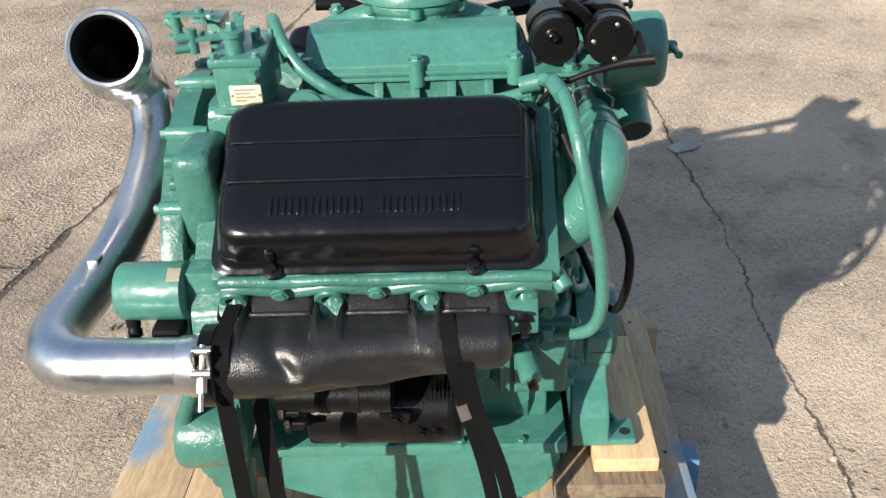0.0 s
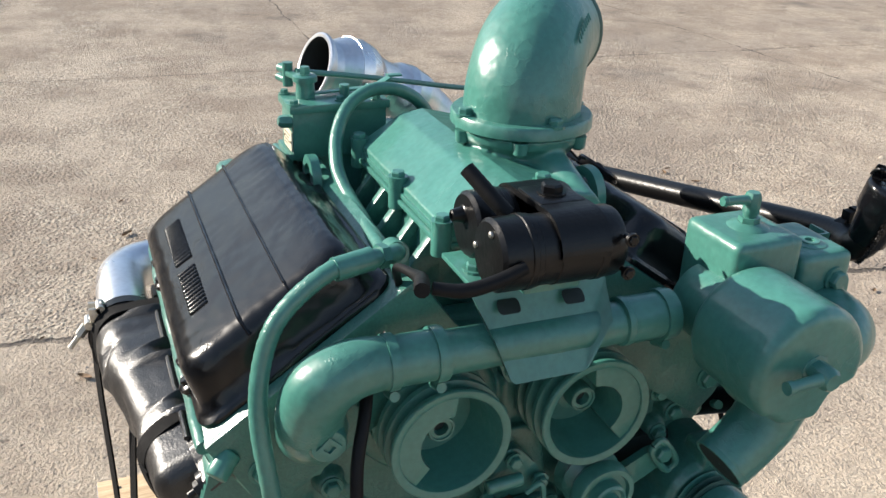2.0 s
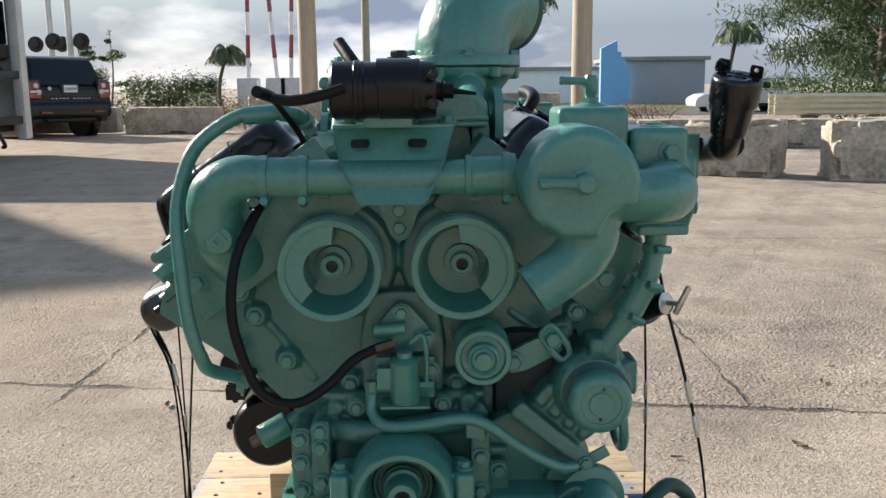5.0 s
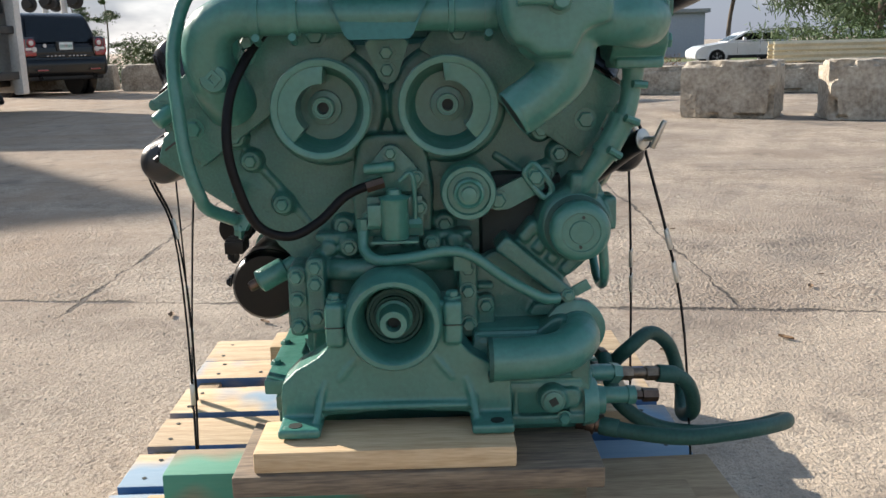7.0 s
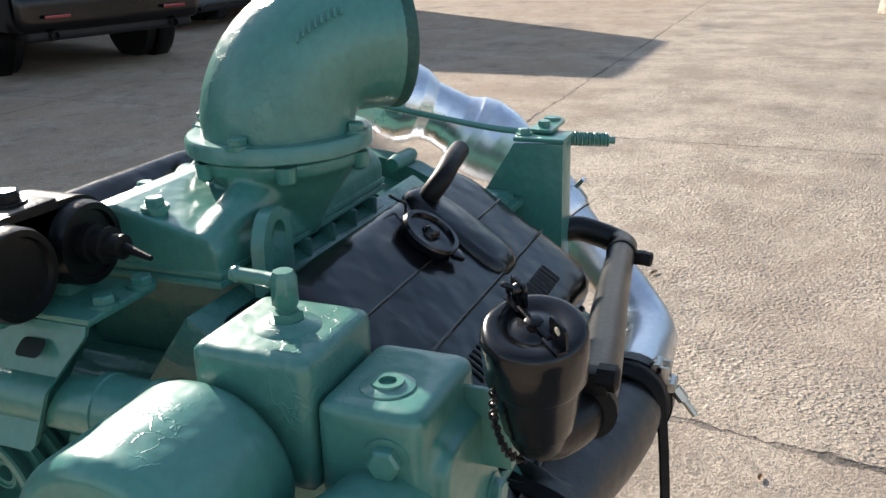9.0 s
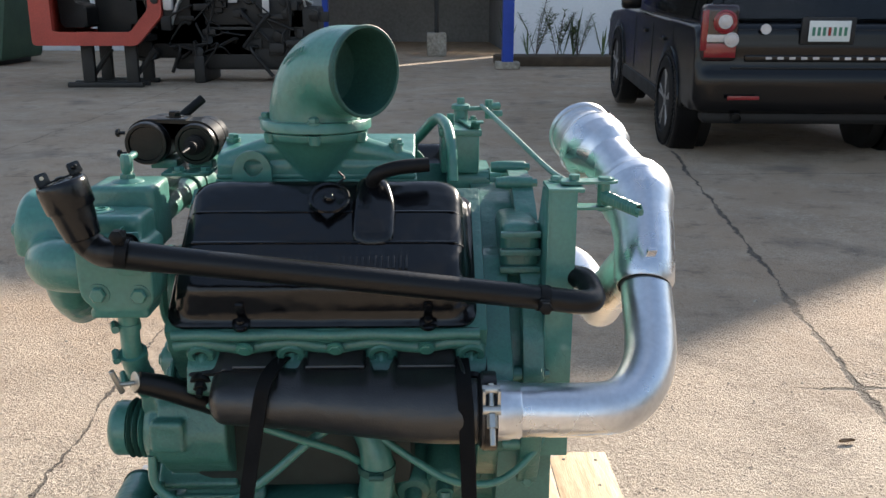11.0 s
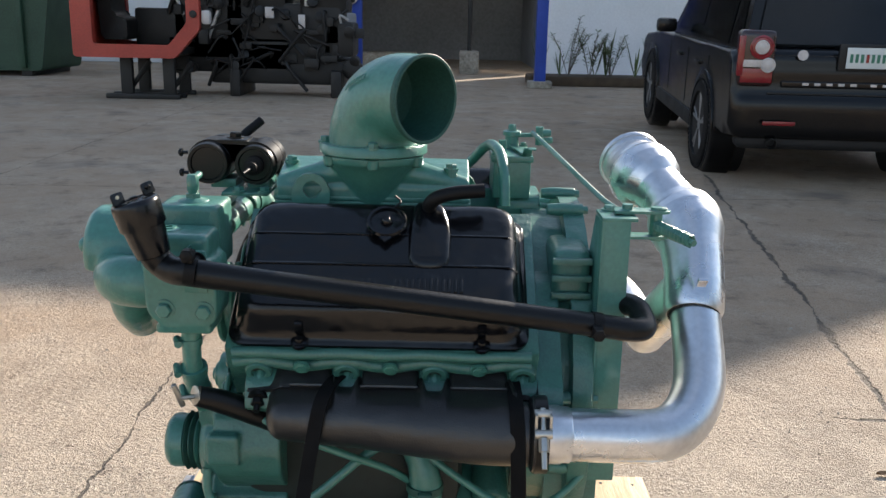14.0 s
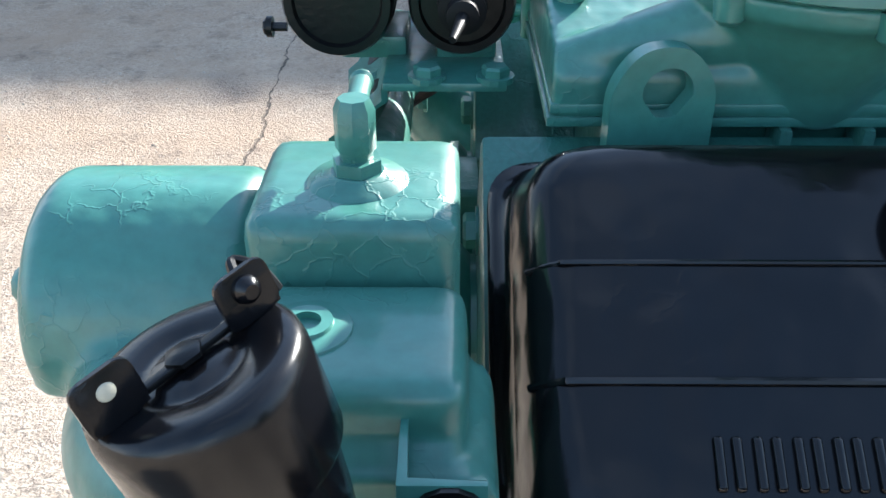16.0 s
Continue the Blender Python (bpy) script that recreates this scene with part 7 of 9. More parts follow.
    # redder brown patches towards the workshop, with darker mottles
    shop_side = ramp(sep0.outputs["Y"], -0.6, -1.8)
    col = mix(math_node("MULTIPLY", shop_side, ramp(tex(1.3, 8, 0.7).outputs["Fac"], 0.36, 0.60, 0.30, 0.85)), col, (0.40, 0.285, 0.19))
    col = mix(math_node("MULTIPLY", shop_side, ramp(tex(4.5, 8, 0.75).outputs["Fac"], 0.54, 0.66, 0, 0.60)), col, (0.16, 0.12, 0.09))
    # brown patches that also dim the yard side, as it looks against the sun
    yard_dim = ramp(sep0.outputs["Y"], 0.1, 0.9)
    col = mix(math_node("MULTIPLY", yard_dim, ramp(tex(0.9, 8, 0.7).outputs["Fac"], 0.42, 0.62, 0.0, 0.65)), col, (0.31, 0.255, 0.205))
    col = mix(math_node("MULTIPLY", yard_dim, ramp(tex(3.7, 8, 0.75).outputs["Fac"], 0.54, 0.66, 0, 0.55)), col, (0.15, 0.122, 0.098))
    # oil stains
    stain = tex(1.1, 3)
    col = mix(ramp(stain.outputs["Fac"], 0.60, 0.72, 0, 0.60), col, (0.125, 0.11, 0.10))
    # joints and cracks between the slabs
    sep = n.new("ShaderNodeSeparateXYZ")
    l.new(co.outputs["Object"], sep.inputs[0])
    wig, wig2, jag = tex(1.3, 4), tex(9, 4), tex(34, 3)
    open_by = ramp(tex(3.1, 4, 0.7).outputs["Fac"], 0.36, 0.66, 0.18, 1.5)
    gap = None
    for axis, place, slope, width, lo, hi in (("X", -1.45, 0.14, 0.030, -6, 30), ("X", 0.84, 0.0, 0.010, -30, 30), ("Y", 1.02, -0.03, 0.016, -30, -1.4), ("Y", -1.22, -0.015, 0.020, -30, -1.5), ("X", -4.6, 0.05, 0.012, -30, 30), ("Y", 4.3, 0.02, 0.012, -30, 30), ("X", -8.2, 0.02, 0.014, -30, 30), ("X", 3.4, 0.02, 0.012, -30, 30), ("Y", -4.9, 0.01, 0.014, -30, 30)):
        u, v = (sep.outputs["X"], sep.outputs["Y"]) if axis == "X" else (sep.outputs["Y"], sep.outputs["X"])
        d = math_node("SUBTRACT", u, place)
        d = math_node("SUBTRACT", d, math_node("MULTIPLY", v, slope))
        d = math_node("ADD", d, math_node("MULTIPLY", math_node("SUBTRACT", wig.outputs["Fac"], 0.5), 0.12))
        d = math_node("ADD", d, math_node("MULTIPLY", math_node("SUBTRACT", wig2.outputs["Fac"], 0.5), 0.05))
        d = math_node("ADD", d, math_node("MULTIPLY", math_node("SUBTRACT", jag.outputs["Fac"], 0.5), 0.028))
        g = ramp(math_node("DIVIDE", math_node("ABSOLUTE", d), open_by), width * 0.30, width * 0.62, 1, 0)
        g = math_node("MULTIPLY", g, ramp(v, lo, lo + 0.1))
        g = math_node("MULTIPLY", g, ramp(v, hi, hi + 0.1, 1, 0))
        gap = g if gap is None else math_node("MAXIMUM", gap, g)
    gap = math_node("MULTIPLY", gap, ramp(mid.outputs["Fac"], 0.36, 0.52, 0.35, 1))
    col = mix(math_node("MULTIPLY", gap, 0.85), col, (0.055, 0.045, 0.038))
    l.new(col, b.inputs["Base Color"])
    b.inputs["Roughness"].default_value = 0.88
    b.inputs["Diffuse Roughness"].default_value = 0.35
    h = math_node("ADD", math_node("MULTIPLY", fine.outputs["Fac"], 0.9), math_node("MULTIPLY", speck.outputs["Fac"], 0.35))
    h = math_node("ADD", h, math_node("MULTIPLY", mid.outputs["Fac"], 1.2))
    h = math_node("ADD", h, math_node("MULTIPLY", grit.outputs["Fac"], 1.1))
    h = math_node("ADD", h, math_node("MULTIPLY", math_node("MULTIPLY", tone, rough_patch), 0.55))
    h = math_node("ADD", h, math_node("MULTIPLY", math_node("MULTIPLY", ramp(pebble.outputs["Distance"], 0.0, 0.55, 1, 0), bare), 0.9))
    h = math_node("SUBTRACT", h, math_node("MULTIPLY", hollow, 0.7))
    h = math_node("SUBTRACT", h, math_node("MULTIPLY", gap, 2.2))
    bp = n.new("ShaderNodeBump")
    bp.inputs["Strength"].default_value, bp.inputs["Distance"].default_value = 1.0, 0.013
    l.new(h, bp.inputs["Height"])
    l.new(bp.outputs["Normal"], b.inputs["Normal"])
    return m


def lie(x, y):
    """How high the yard lies: flat, with a slight rise to the workshop and a drop to the road."""
    z = float(np.interp(-y, (1.5, 4.0, 6.3, 9.0, 16.0, 30.0), (0, 0.01, 0.02, 0.03, 0.04, 0.04)))
    return z * float(np.interp(x, (-14, -9), (0, 1))) - 0.25 * float(np.interp(-x, (21.5, 26.5), (0, 1)))


def ground():
    bm = bmesh.new()
    rings = []
    for r in (0.0, 0.8, 1.6, 2.4, 3.2, 4, 5, 6, 7, 8, 9, 10, 11, 12, 13.5, 15, 17, 20, 25, 40, 60, 200, 900, 3000):
        seg = 96
        rings.append([bm.verts.new((r * math.cos(2 * math.pi * k / seg), r * math.sin(2 * math.pi * k / seg), 0.0)) for k in range(seg)] if r else bm.verts.new((0, 0, 0)))
    for row in rings[1:]:
        for v in row:
            v.co.z = lie(v.co.x, v.co.y)
    seg = 96
    for k in range(seg):
        bm.faces.new((rings[0], rings[1][k], rings[1][(k + 1) % seg]))
    for p, q in zip(rings[1:], rings[2:]):
        for k in range(seg):
            bm.faces.new((p[k], q[k], q[(k + 1) % seg], p[(k + 1) % seg]))
    tagged(link_mesh("ground", bm, ground_material(), 180), "sunlit worn concrete yard with cracks and stains", "ground", kind="structure")


ground()


def gravel():
    """Loose grit and pebbles strewn over the concrete, thicker in drifts."""
    rg = random.Random(77)
    verts, faces = [], []
    tries = 0
    while len(faces) < 8 * 20000 and tries < 140000:
        tries += 1
        a, d = rg.uniform(0, 6.2832), 0.5 + 3.8 * rg.random() ** 0.75
        x, y = d * math.cos(a) - 0.1, d * math.sin(a)
        if noise.noise(Vector((x * 1.1, y * 1.1, 3.0))) + 0.5 * noise.noise(Vector((x * 3.7, y * 3.7, 8.0))) < rg.uniform(-0.5, 0.55):
            continue
        r = 0.0016 + 0.0036 * rg.random() ** 3
        if rg.random() < 0.006:
            r *= 2.6
        z, t = lie(x, y), rg.uniform(0, 6.28)
        u, v = Vector((math.cos(t), math.sin(t), 0)) * r, Vector((-math.sin(t), math.cos(t), 0)) * r * rg.uniform(0.6, 1.0)
        c, n = Vector((x, y, z)), len(verts)
        up = Vector((0, 0, r * rg.uniform(0.5, 1.0)))
        verts += [c + u, c + v, c - u, c - v, c + up + u * 0.45 + v * 0.3, c + up * 0.9 - u * 0.4 + v * 0.35, c + up * 0.8 - u * 0.3 - v * 0.4]
        faces += [(n, n + 1, n + 4), (n + 1, n + 5, n + 4), (n + 1, n + 2, n + 5), (n + 2, n + 6, n + 5), (n + 2, n + 3, n + 6), (n + 3, n + 4, n + 6), (n + 3, n, n + 4), (n + 4, n + 5, n + 6)]
    me = bpy.data.meshes.new("gravel")
    me.from_pydata([tuple(v) for v in verts], [], faces)
    m = material("loose_grit", (0.56, 0.48, 0.385), 0.9, vary=0.6, scale=14, grain=90, bump=0.0, tint=(0.30, 0.25, 0.20))
    me.materials.append(m)
    tagged(new("gravel", me), "loose grit and small stones strewn over the concrete", "gravel", kind="stuff")


gravel()


def litter():
    """A crumpled grey rag and a few dry leaves by the crack."""
    bm = bmesh.new()
    bmesh.ops.create_grid(bm, x_segments=16, y_segments=12, size=1.0)
    for v in bm.verts:
        p = Vector((v.co.x * 0.062, v.co.y * 0.042, 0))
        r = Vector((v.co.x, v.co.y, 0)).length
        v.co = p * (1 - 0.25 * max(0, r - 0.9)) + Vector((0, 0, 0.004 + 0.020 * max(0.0, 1 - r) + 0.014 * abs(noise.noise(p * 60))))
    bmesh.ops.solidify(bm, geom=bm.faces[:], thickness=0.0015)
    ob = link_mesh("rag", bm, material("grey_rag", (0.42, 0.40, 0.38), 0.9, vary=0.35, scale=30, grain=300, bump=0.4), 50)
    ob.matrix_world = Matrix.Translation((0.86, 1.83, 0.002)) @ Matrix.Rotation(0.5, 4, "Z")
    tagged(ob, "crumpled grey rag lying on the slab joint", "rag")
    leaf_mat = material("dry_leaf", (0.20, 0.12, 0.06), 0.8, vary=0.5, scale=30, bump=0.1)
    rl = random.Random(5)
    for k in range(26):
        x, y = rl.uniform(-2.6, -0.9), rl.uniform(-1.0, 2.2)
        bm = bmesh.new()
        n, s = 6, rl.uniform(0.010, 0.026)
        rows = []
        for i in range(n + 1):
            f = i / n
            w = 0.45 * s * math.sin(math.pi * min(0.98, f * 0.95 + 0.03))
            rows.append([bm.verts.new((s * (2 * f - 1), e * w, 0.003 + 0.25 * s * (e * e) + 0.3 * s * (f - 0.5) ** 2)) for e in (-1, 0, 1)])
        for p, q in zip(rows, rows[1:]):
            for j in (0, 1):
                bm.faces.new((p[j], p[j + 1], q[j + 1], q[j]))
        ob = link_mesh("dry_leaf", bm, leaf_mat, 60)
        ob.matrix_world = Matrix.Translation((x, y, lie(x, y) + 0.001)) @ Matrix.Rotation(rl.uniform(0, 6.28), 4, "Z")
        tagged(ob, "small curled brown leaf on the concrete", "leaf", "dry leaves on the concrete")


litter()


# ---------------------------------------------------------------- round the yard
CONCRETE = material("old_cast_concrete", (0.46, 0.41, 0.33), 0.85, vary=0.45, scale=3.4, grain=22, bump=0.8, depth=0.016, tint=(0.20, 0.165, 0.125))
WALL = material("white_painted_wall", (0.84, 0.84, 0.84), 0.7, vary=0.10, scale=1.5, grain=20, bump=0.2)
GREYWALL = material("grey_bay_wall", (0.30, 0.30, 0.30), 0.8, vary=0.3, scale=0.8, grain=12, bump=0.2)
CARBLACK = material("black_car_paint", (0.003, 0.0032, 0.0040), 0.16, vary=0.2, bump=0.0, coat=0.12, spec=0.32)
CARGREY = material("grey_car_paint", (0.09, 0.11, 0.13), 0.2, vary=0.15, bump=0.0, coat=0.8)
CARWHITE = material("white_car_paint", (0.75, 0.75, 0.74), 0.22, vary=0.08, bump=0.0, coat=0.8)
GLASS = material("dark_car_glass", (0.012, 0.015, 0.017), 0.05, vary=0.2, bump=0.0, coat=0.5)
TRIM = material("black_plastic_trim", (0.011, 0.011, 0.0115), 0.55, vary=0.3, grain=200, bump=0.2)
ALLOY = material("wheel_alloy", (0.45, 0.46, 0.47), 0.3, metal=0.9, vary=0.2, bump=0.05)
LAMPRED = material("red_lamp_lens", (0.24, 0.010, 0.016), 0.10, vary=0.2, bump=0.0, coat=0.6)
SMOKED = material("smoked_lamp_housing", (0.03, 0.012, 0.012), 0.12, vary=0.2, bump=0.0, coat=0.4)
LAMPCLEAR = material("clear_lamp_lens", (0.60, 0.56, 0.54), 0.15, vary=0.25, bump=0.0, coat=0.6)
TAG = material("pale_number_plate", (0.66, 0.70, 0.68), 0.4, vary=0.1, bump=0.0)
TAGINK = material("plate_green_print", (0.05, 0.20, 0.13), 0.5, vary=0.2, bump=0.0)
RED = material("red_cab_paint", (0.47, 0.055, 0.035), 0.35, vary=0.25, scale=3, grain=40, bump=0.1)
DUMP = material("dark_green_bin_paint", (0.025, 0.075, 0.040), 0.5, vary=0.4, scale=2, grain=30, bump=0.2)
GREASE = material("greasy_dark_iron", (0.014, 0.0125, 0.011), 0.5, vary=0.5, scale=6, grain=50, bump=0.4)
BLUE = material("blue_post_paint", (0.025, 0.075, 0.42), 0.4, vary=0.25, scale=4, grain=40, bump=0.1)
YELLOW = material("amber_bus_paint", (0.62, 0.40, 0.16), 0.45, vary=0.25, scale=2, grain=30, bump=0.05)
BUSWHITE = material("dusty_bus_white", (0.62, 0.60, 0.56), 0.5, vary=0.25, scale=2, grain=30, bump=0.05)
CREAM = material("cream_guard_rail", (0.62, 0.55, 0.38), 0.5, vary=0.25, scale=4, grain=30, bump=0.1)
POLE = material("weathered_utility_pole", (0.42, 0.34, 0.25), 0.8, vary=0.35, scale=3, grain=30, bump=0.4, stretch=(1, 1, 0.1))
GALV = material("galvanised_mast", (0.55, 0.55, 0.54), 0.45, metal=0.6, vary=0.2, bump=0.05)
PALE_BLUE = material("pale_blue_gable", (0.20, 0.44, 0.78), 0.6, vary=0.1, bump=0.0)
# bluish grey that holds the shade on the warehouse's near wall
SHADED_WALL = material("shaded_warehouse_wall", (0.33, 0.35, 0.39), 0.8, vary=0.12, scale=0.5, grain=10, bump=0.1)
LEAF = material("tree_leaves", (0.060, 0.115, 0.030), 0.6, vary=0.5, scale=1.2, grain=12, bump=0.0, island=0.2)
PLANT = material("bed_plant_leaves", (0.11, 0.16, 0.045), 0.55, vary=0.5, scale=3, grain=20, bump=0.0)
PALMLEAF = material("palm_leaves", (0.075, 0.105, 0.035), 0.6, vary=0.5, scale=1.2, grain=12, bump=0.0)
DRY = material("dry_brown_weeds", (0.24, 0.14, 0.075), 0.8, vary=0.4, scale=2, grain=12, bump=0.0)
GRASS = material("verge_grass", (0.10, 0.14, 0.035), 0.9, vary=0.5, scale=1, grain=12, bump=0.3)
BARK = material("tree_bark", (0.13, 0.10, 0.075), 0.9, vary=0.4, scale=4, grain=20, bump=0.5)
SOIL = material("planter_soil", (0.09, 0.06, 0.035), 0.95, vary=0.4, bump=0.5)


def wheel(root, x, y, r, out, width=0.25):
    bm = bmesh.new()
    a = Vector((x, y - out * width / 2, r))
    w = width
    lathe(bm, a, (0, out, 0), [(0, r * 0.70), (0.01, r * 0.93), (0.04, r), (w * 0.2, r), (w * 0.21, r * 0.975), (w * 0.24, r * 0.975), (w * 0.25, r), (w * 0.48, r), (w * 0.49, r * 0.975), (w * 0.52, r * 0.975), (w * 0.53, r),
                               (w * 0.76, r), (w * 0.77, r * 0.975), (w * 0.80, r * 0.975), (w * 0.81, r), (w - 0.04, r), (w - 0.01, r * 0.93), (w, r * 0.72), (w - 0.03, r * 0.70), (w - 0.10, r * 0.68), (w - 0.10, 0.02)], 40)
    tyre = part("wheel", bm, RUBBER, root)
    bm = bmesh.new()
    for k in range(56):
        for row, f in enumerate((0.12, 0.37, 0.63, 0.88)):
            t = 2 * math.pi * (k + 0.5 * (row % 2)) / 56
            box(bm, Vector((x + math.cos(t) * r, y - out * w / 2 + out * w * f, r + math.sin(t) * r)), (0.016, w * 0.17, r * 0.072), 0.0, Matrix.Rotation(-t, 3, "Y"))
    part("tread", bm, RUBBER, tyre)
    bm = bmesh.new()
    c = Vector((x, y + out * (w / 2 - 0.035), r))
    lathe(bm, c, (0, out, 0), [(-0.02, r * 0.70), (0.01, r * 0.70), (0.012, r * 0.66), (-0.02, r * 0.64)], 36)
    lathe(bm, c, (0, out, 0), [(-0.02, r * 0.17), (0.012, r * 0.15), (0.016, r * 0.10)], 20)
    for k in range(5):
        t = 2 * math.pi * k / 5 + 0.3
        for d in (-0.12, 0.12):
            p = c + Vector((math.cos(t) * r * 0.14, 0, math.sin(t) * r * 0.14))
            q = c + Vector((math.cos(t + d) * r * 0.66, 0, math.sin(t + d) * r * 0.66))
            cyl(bm, p, q, r * 0.045, r * 0.055, 8)
    part("rim", bm, ALLOY, tyre, "five-spoke alloy rim")


def car(at, turn, label, paint, tall=True, length=4.75, base=2.85, rear=0.92, width=1.93, tag=True, nose_up=0.0):
    """A parked car: shell with its glass, lamps, bumper, wheels; forward is local x, the rear axle at the origin."""
    root = thing("parked_car", (0, 0, 0), label, "car")
    r = 0.385 if tall else 0.32
    h = 1.76 if tall else 1.44
    hw = width / 2
    nose = length - rear
    deck = 1.02 if tall else 0.98
    if tall:
        side = [(-rear + 0.03, 0.42), (-rear - 0.02, 0.62), (-rear + 0.04, 0.98), (-rear + 0.10, deck + 0.05), (nose - 1.32, deck), (nose - 0.25, 0.93), (nose, 0.75), (nose - 0.04, 0.36)]
        cabin = [(-rear + 0.12, deck), (-rear + 0.36, h - 0.10), (-rear + 0.55, h - 0.02), (0.4, h), (1.55, h - 0.05), (2.35, deck)]
    else:
        side = [(-rear + 0.03, 0.32), (-rear - 0.02, 0.50), (-rear + 0.02, 0.93), (-rear + 0.55, deck), (nose - 1.25, 0.95), (nose - 0.3, 0.80), (nose, 0.60), (nose - 0.04, 0.28)]
        cabin = [(-rear + 0.45, deck - 0.02), (-0.05, h - 0.06), (0.35, h), (1.0, h - 0.01), (1.45, h - 0.08), (2.25, deck - 0.04)]
    zb = 0.60 if tall else 0.48
    bm = bmesh.new()
    prism(bm, rounded(side, 0.12, 5), "y", -hw, hw, 0.10)
    box(bm, (-rear + 0.06, 0, zb - 0.02), (0.20, width * 0.975, 0.34), 0.09, seg=4)
    for x in (0, base):
        for d in (-1, 1):                                   # swollen arches
            lathe(bm, (x, d * (hw - 0.20), r), (0, d, 0), [(0, r + 0.10), (0.20, r + 0.085), (0.215, r + 0.06)], 32)
    if tall:
        prism(bm, rounded([(-rear + 0.16, deck - 0.02), (-rear + 0.02, deck - 0.02), (-rear + 0.06, deck + 0.06), (-rear + 0.16, deck + 0.08)], 0.02, 3), "y", -hw + 0.10, hw - 0.10)
    body = cast("body", bm, paint, root, "", 0.024, 4)
    bm = bmesh.new()
    prism(bm, rounded(cabin, 0.10, 4), "y", -hw + 0.10, hw - 0.10, 0.05)
    for v in bm.verts:
        f = max(0.0, (v.co.z - deck) / (h - deck))
        v.co.y *= 1 - 0.16 * f
    roof = part("cabin", bm, paint, root)
    # glass, set a little proud of the cabin
    def pane(points, name="window"):
        bm = bmesh.new()
        vs = [bm.verts.new(p) for p in points]
        bm.faces.new(vs)
        bmesh.ops.solidify(bm, geom=bm.faces[:], thickness=0.006)
        return part(name, bm, GLASS, roof, smooth=0)
    for s in (-1, 1):
        def yy(z):
            return s * ((hw - 0.10) * (1 - 0.16 * (z - deck) / (h - deck)) + 0.006)
        z0, z1 = deck + 0.06, h - 0.13
        if tall:
            xs = ((-rear + 0.30, -rear + 0.48, -0.32, -0.28), (-0.22, -0.20, 0.78, 0.80), (0.88, 0.88, 1.62, 2.05))
        else:
            xs = ((-0.28, 0.08, 0.70, 0.72), (0.80, 0.80, 1.42, 1.92))
        for a, b, c2, d in xs:
            pane([(a, yy(z0), z0), (d, yy(z0), z0), (c2, yy(z1), z1), (b, yy(z1), z1)])
    rw = hw * 0.80
    if tall:
        pane([(-rear + 0.125, -rw, deck + 0.10), (-rear + 0.125, rw, deck + 0.10), (-rear + 0.325, rw * 0.86, h - 0.14), (-rear + 0.325, -rw * 0.86, h - 0.14)], "rear_window")
        pane([(2.26, -rw, deck + 0.08), (2.26, rw, deck + 0.08), (1.66, rw * 0.86, h - 0.14), (1.66, -rw * 0.86, h - 0.14)], "windscreen")
    else:
        pane([(-rear + 0.52, -rw, deck + 0.03), (-rear + 0.52, rw, deck + 0.03), (-0.10, rw * 0.86, h - 0.10), (-0.10, -rw * 0.86, h - 0.10)], "rear_window")
        pane([(2.18, -rw, deck + 0.02), (2.18, rw, deck + 0.02), (1.53, rw * 0.86, h - 0.13), (1.53, -rw * 0.86, h - 0.13)], "windscreen")
    # lower trim, sills, arches
    bm = bmesh.new()
    box(bm, (-rear + 0.12, 0, zb - 0.19), (0.20, width * 0.90, 0.16), 0.05, seg=3)
    part("lower_trim", bm, TRIM, root)
    for s in (-1, 1):
        bm = bmesh.new()
        box(bm, (base / 2, s * (hw - 0.03), 0.36), (base - 0.9, 0.10, 0.14), 0.03)
        part("sill", bm, TRIM, root)
    for x in (0, base):
        for s in (-1, 1):
            bm = bmesh.new()
            arc = [(x + (r + 0.075) * math.cos(radians(a)), r + (r + 0.075) * math.sin(radians(a))) for a in range(0, 181, 12)]
            arc += [(x + (r + 0.035) * math.cos(radians(a)), r + (r + 0.035) * math.sin(radians(a))) for a in range(180, -1, -12)]
            prism(bm, arc, "y", s * (hw - 0.12), s * (hw + 0.018), 0.006)
            part("wheel_arch", bm, paint, root)
            bm = bmesh.new()
            lathe(bm, (x, s * (hw - 0.30), r), (0, s, 0), [(0, r + 0.03), (0.318, r + 0.03)], 32)
            part("wheel_well", bm, TRIM, root)
            wheel(root, x, s * (hw - 0.085), r, s)
    # lamps
    zt = 1.02 if tall else 0.80
    for s in (-1, 1):
        bm = bmesh.new()
        box(bm, (-rear + 0.06, s * (hw - 0.17), zt), (0.16, 0.27 if tall else 0.34, 0.42 if tall else 0.18), 0.05, seg=3)
        lamp = part("tail_lamp", bm, SMOKED if tall else LAMPRED, root, "red and clear tail lamp under a smoked lens" if tall else "")
        if tall:
            x0, yc = -rear - 0.020, s * (hw - 0.17)
            for name, dz, h, mat in (("red_lens", -0.125, 0.105, LAMPRED), ("clear_lens", -0.035, 0.055, LAMPCLEAR)):
                bm = bmesh.new()
                box(bm, (x0, yc, zt + dz), (0.014, 0.235, h), 0.006)
                part(name, bm, mat, lamp)
            bm = bmesh.new()
            box(bm, (x0 + 0.006, s * (hw - 0.045), zt + 0.02), (0.03, 0.05, 0.30), 0.012)
            part("red_lens", bm, LAMPRED, lamp)
            for name, dy, dz, k, mat in (("round_lens", -0.02, 0.085, 0.088, LAMPRED), ("round_lens", -0.02, 0.085, 0.052, LAMPCLEAR), ("round_lens", -0.075, -0.045, 0.055, LAMPCLEAR)):
                bm = bmesh.new()
                d = 0.012 if mat is LAMPRED else 0.020
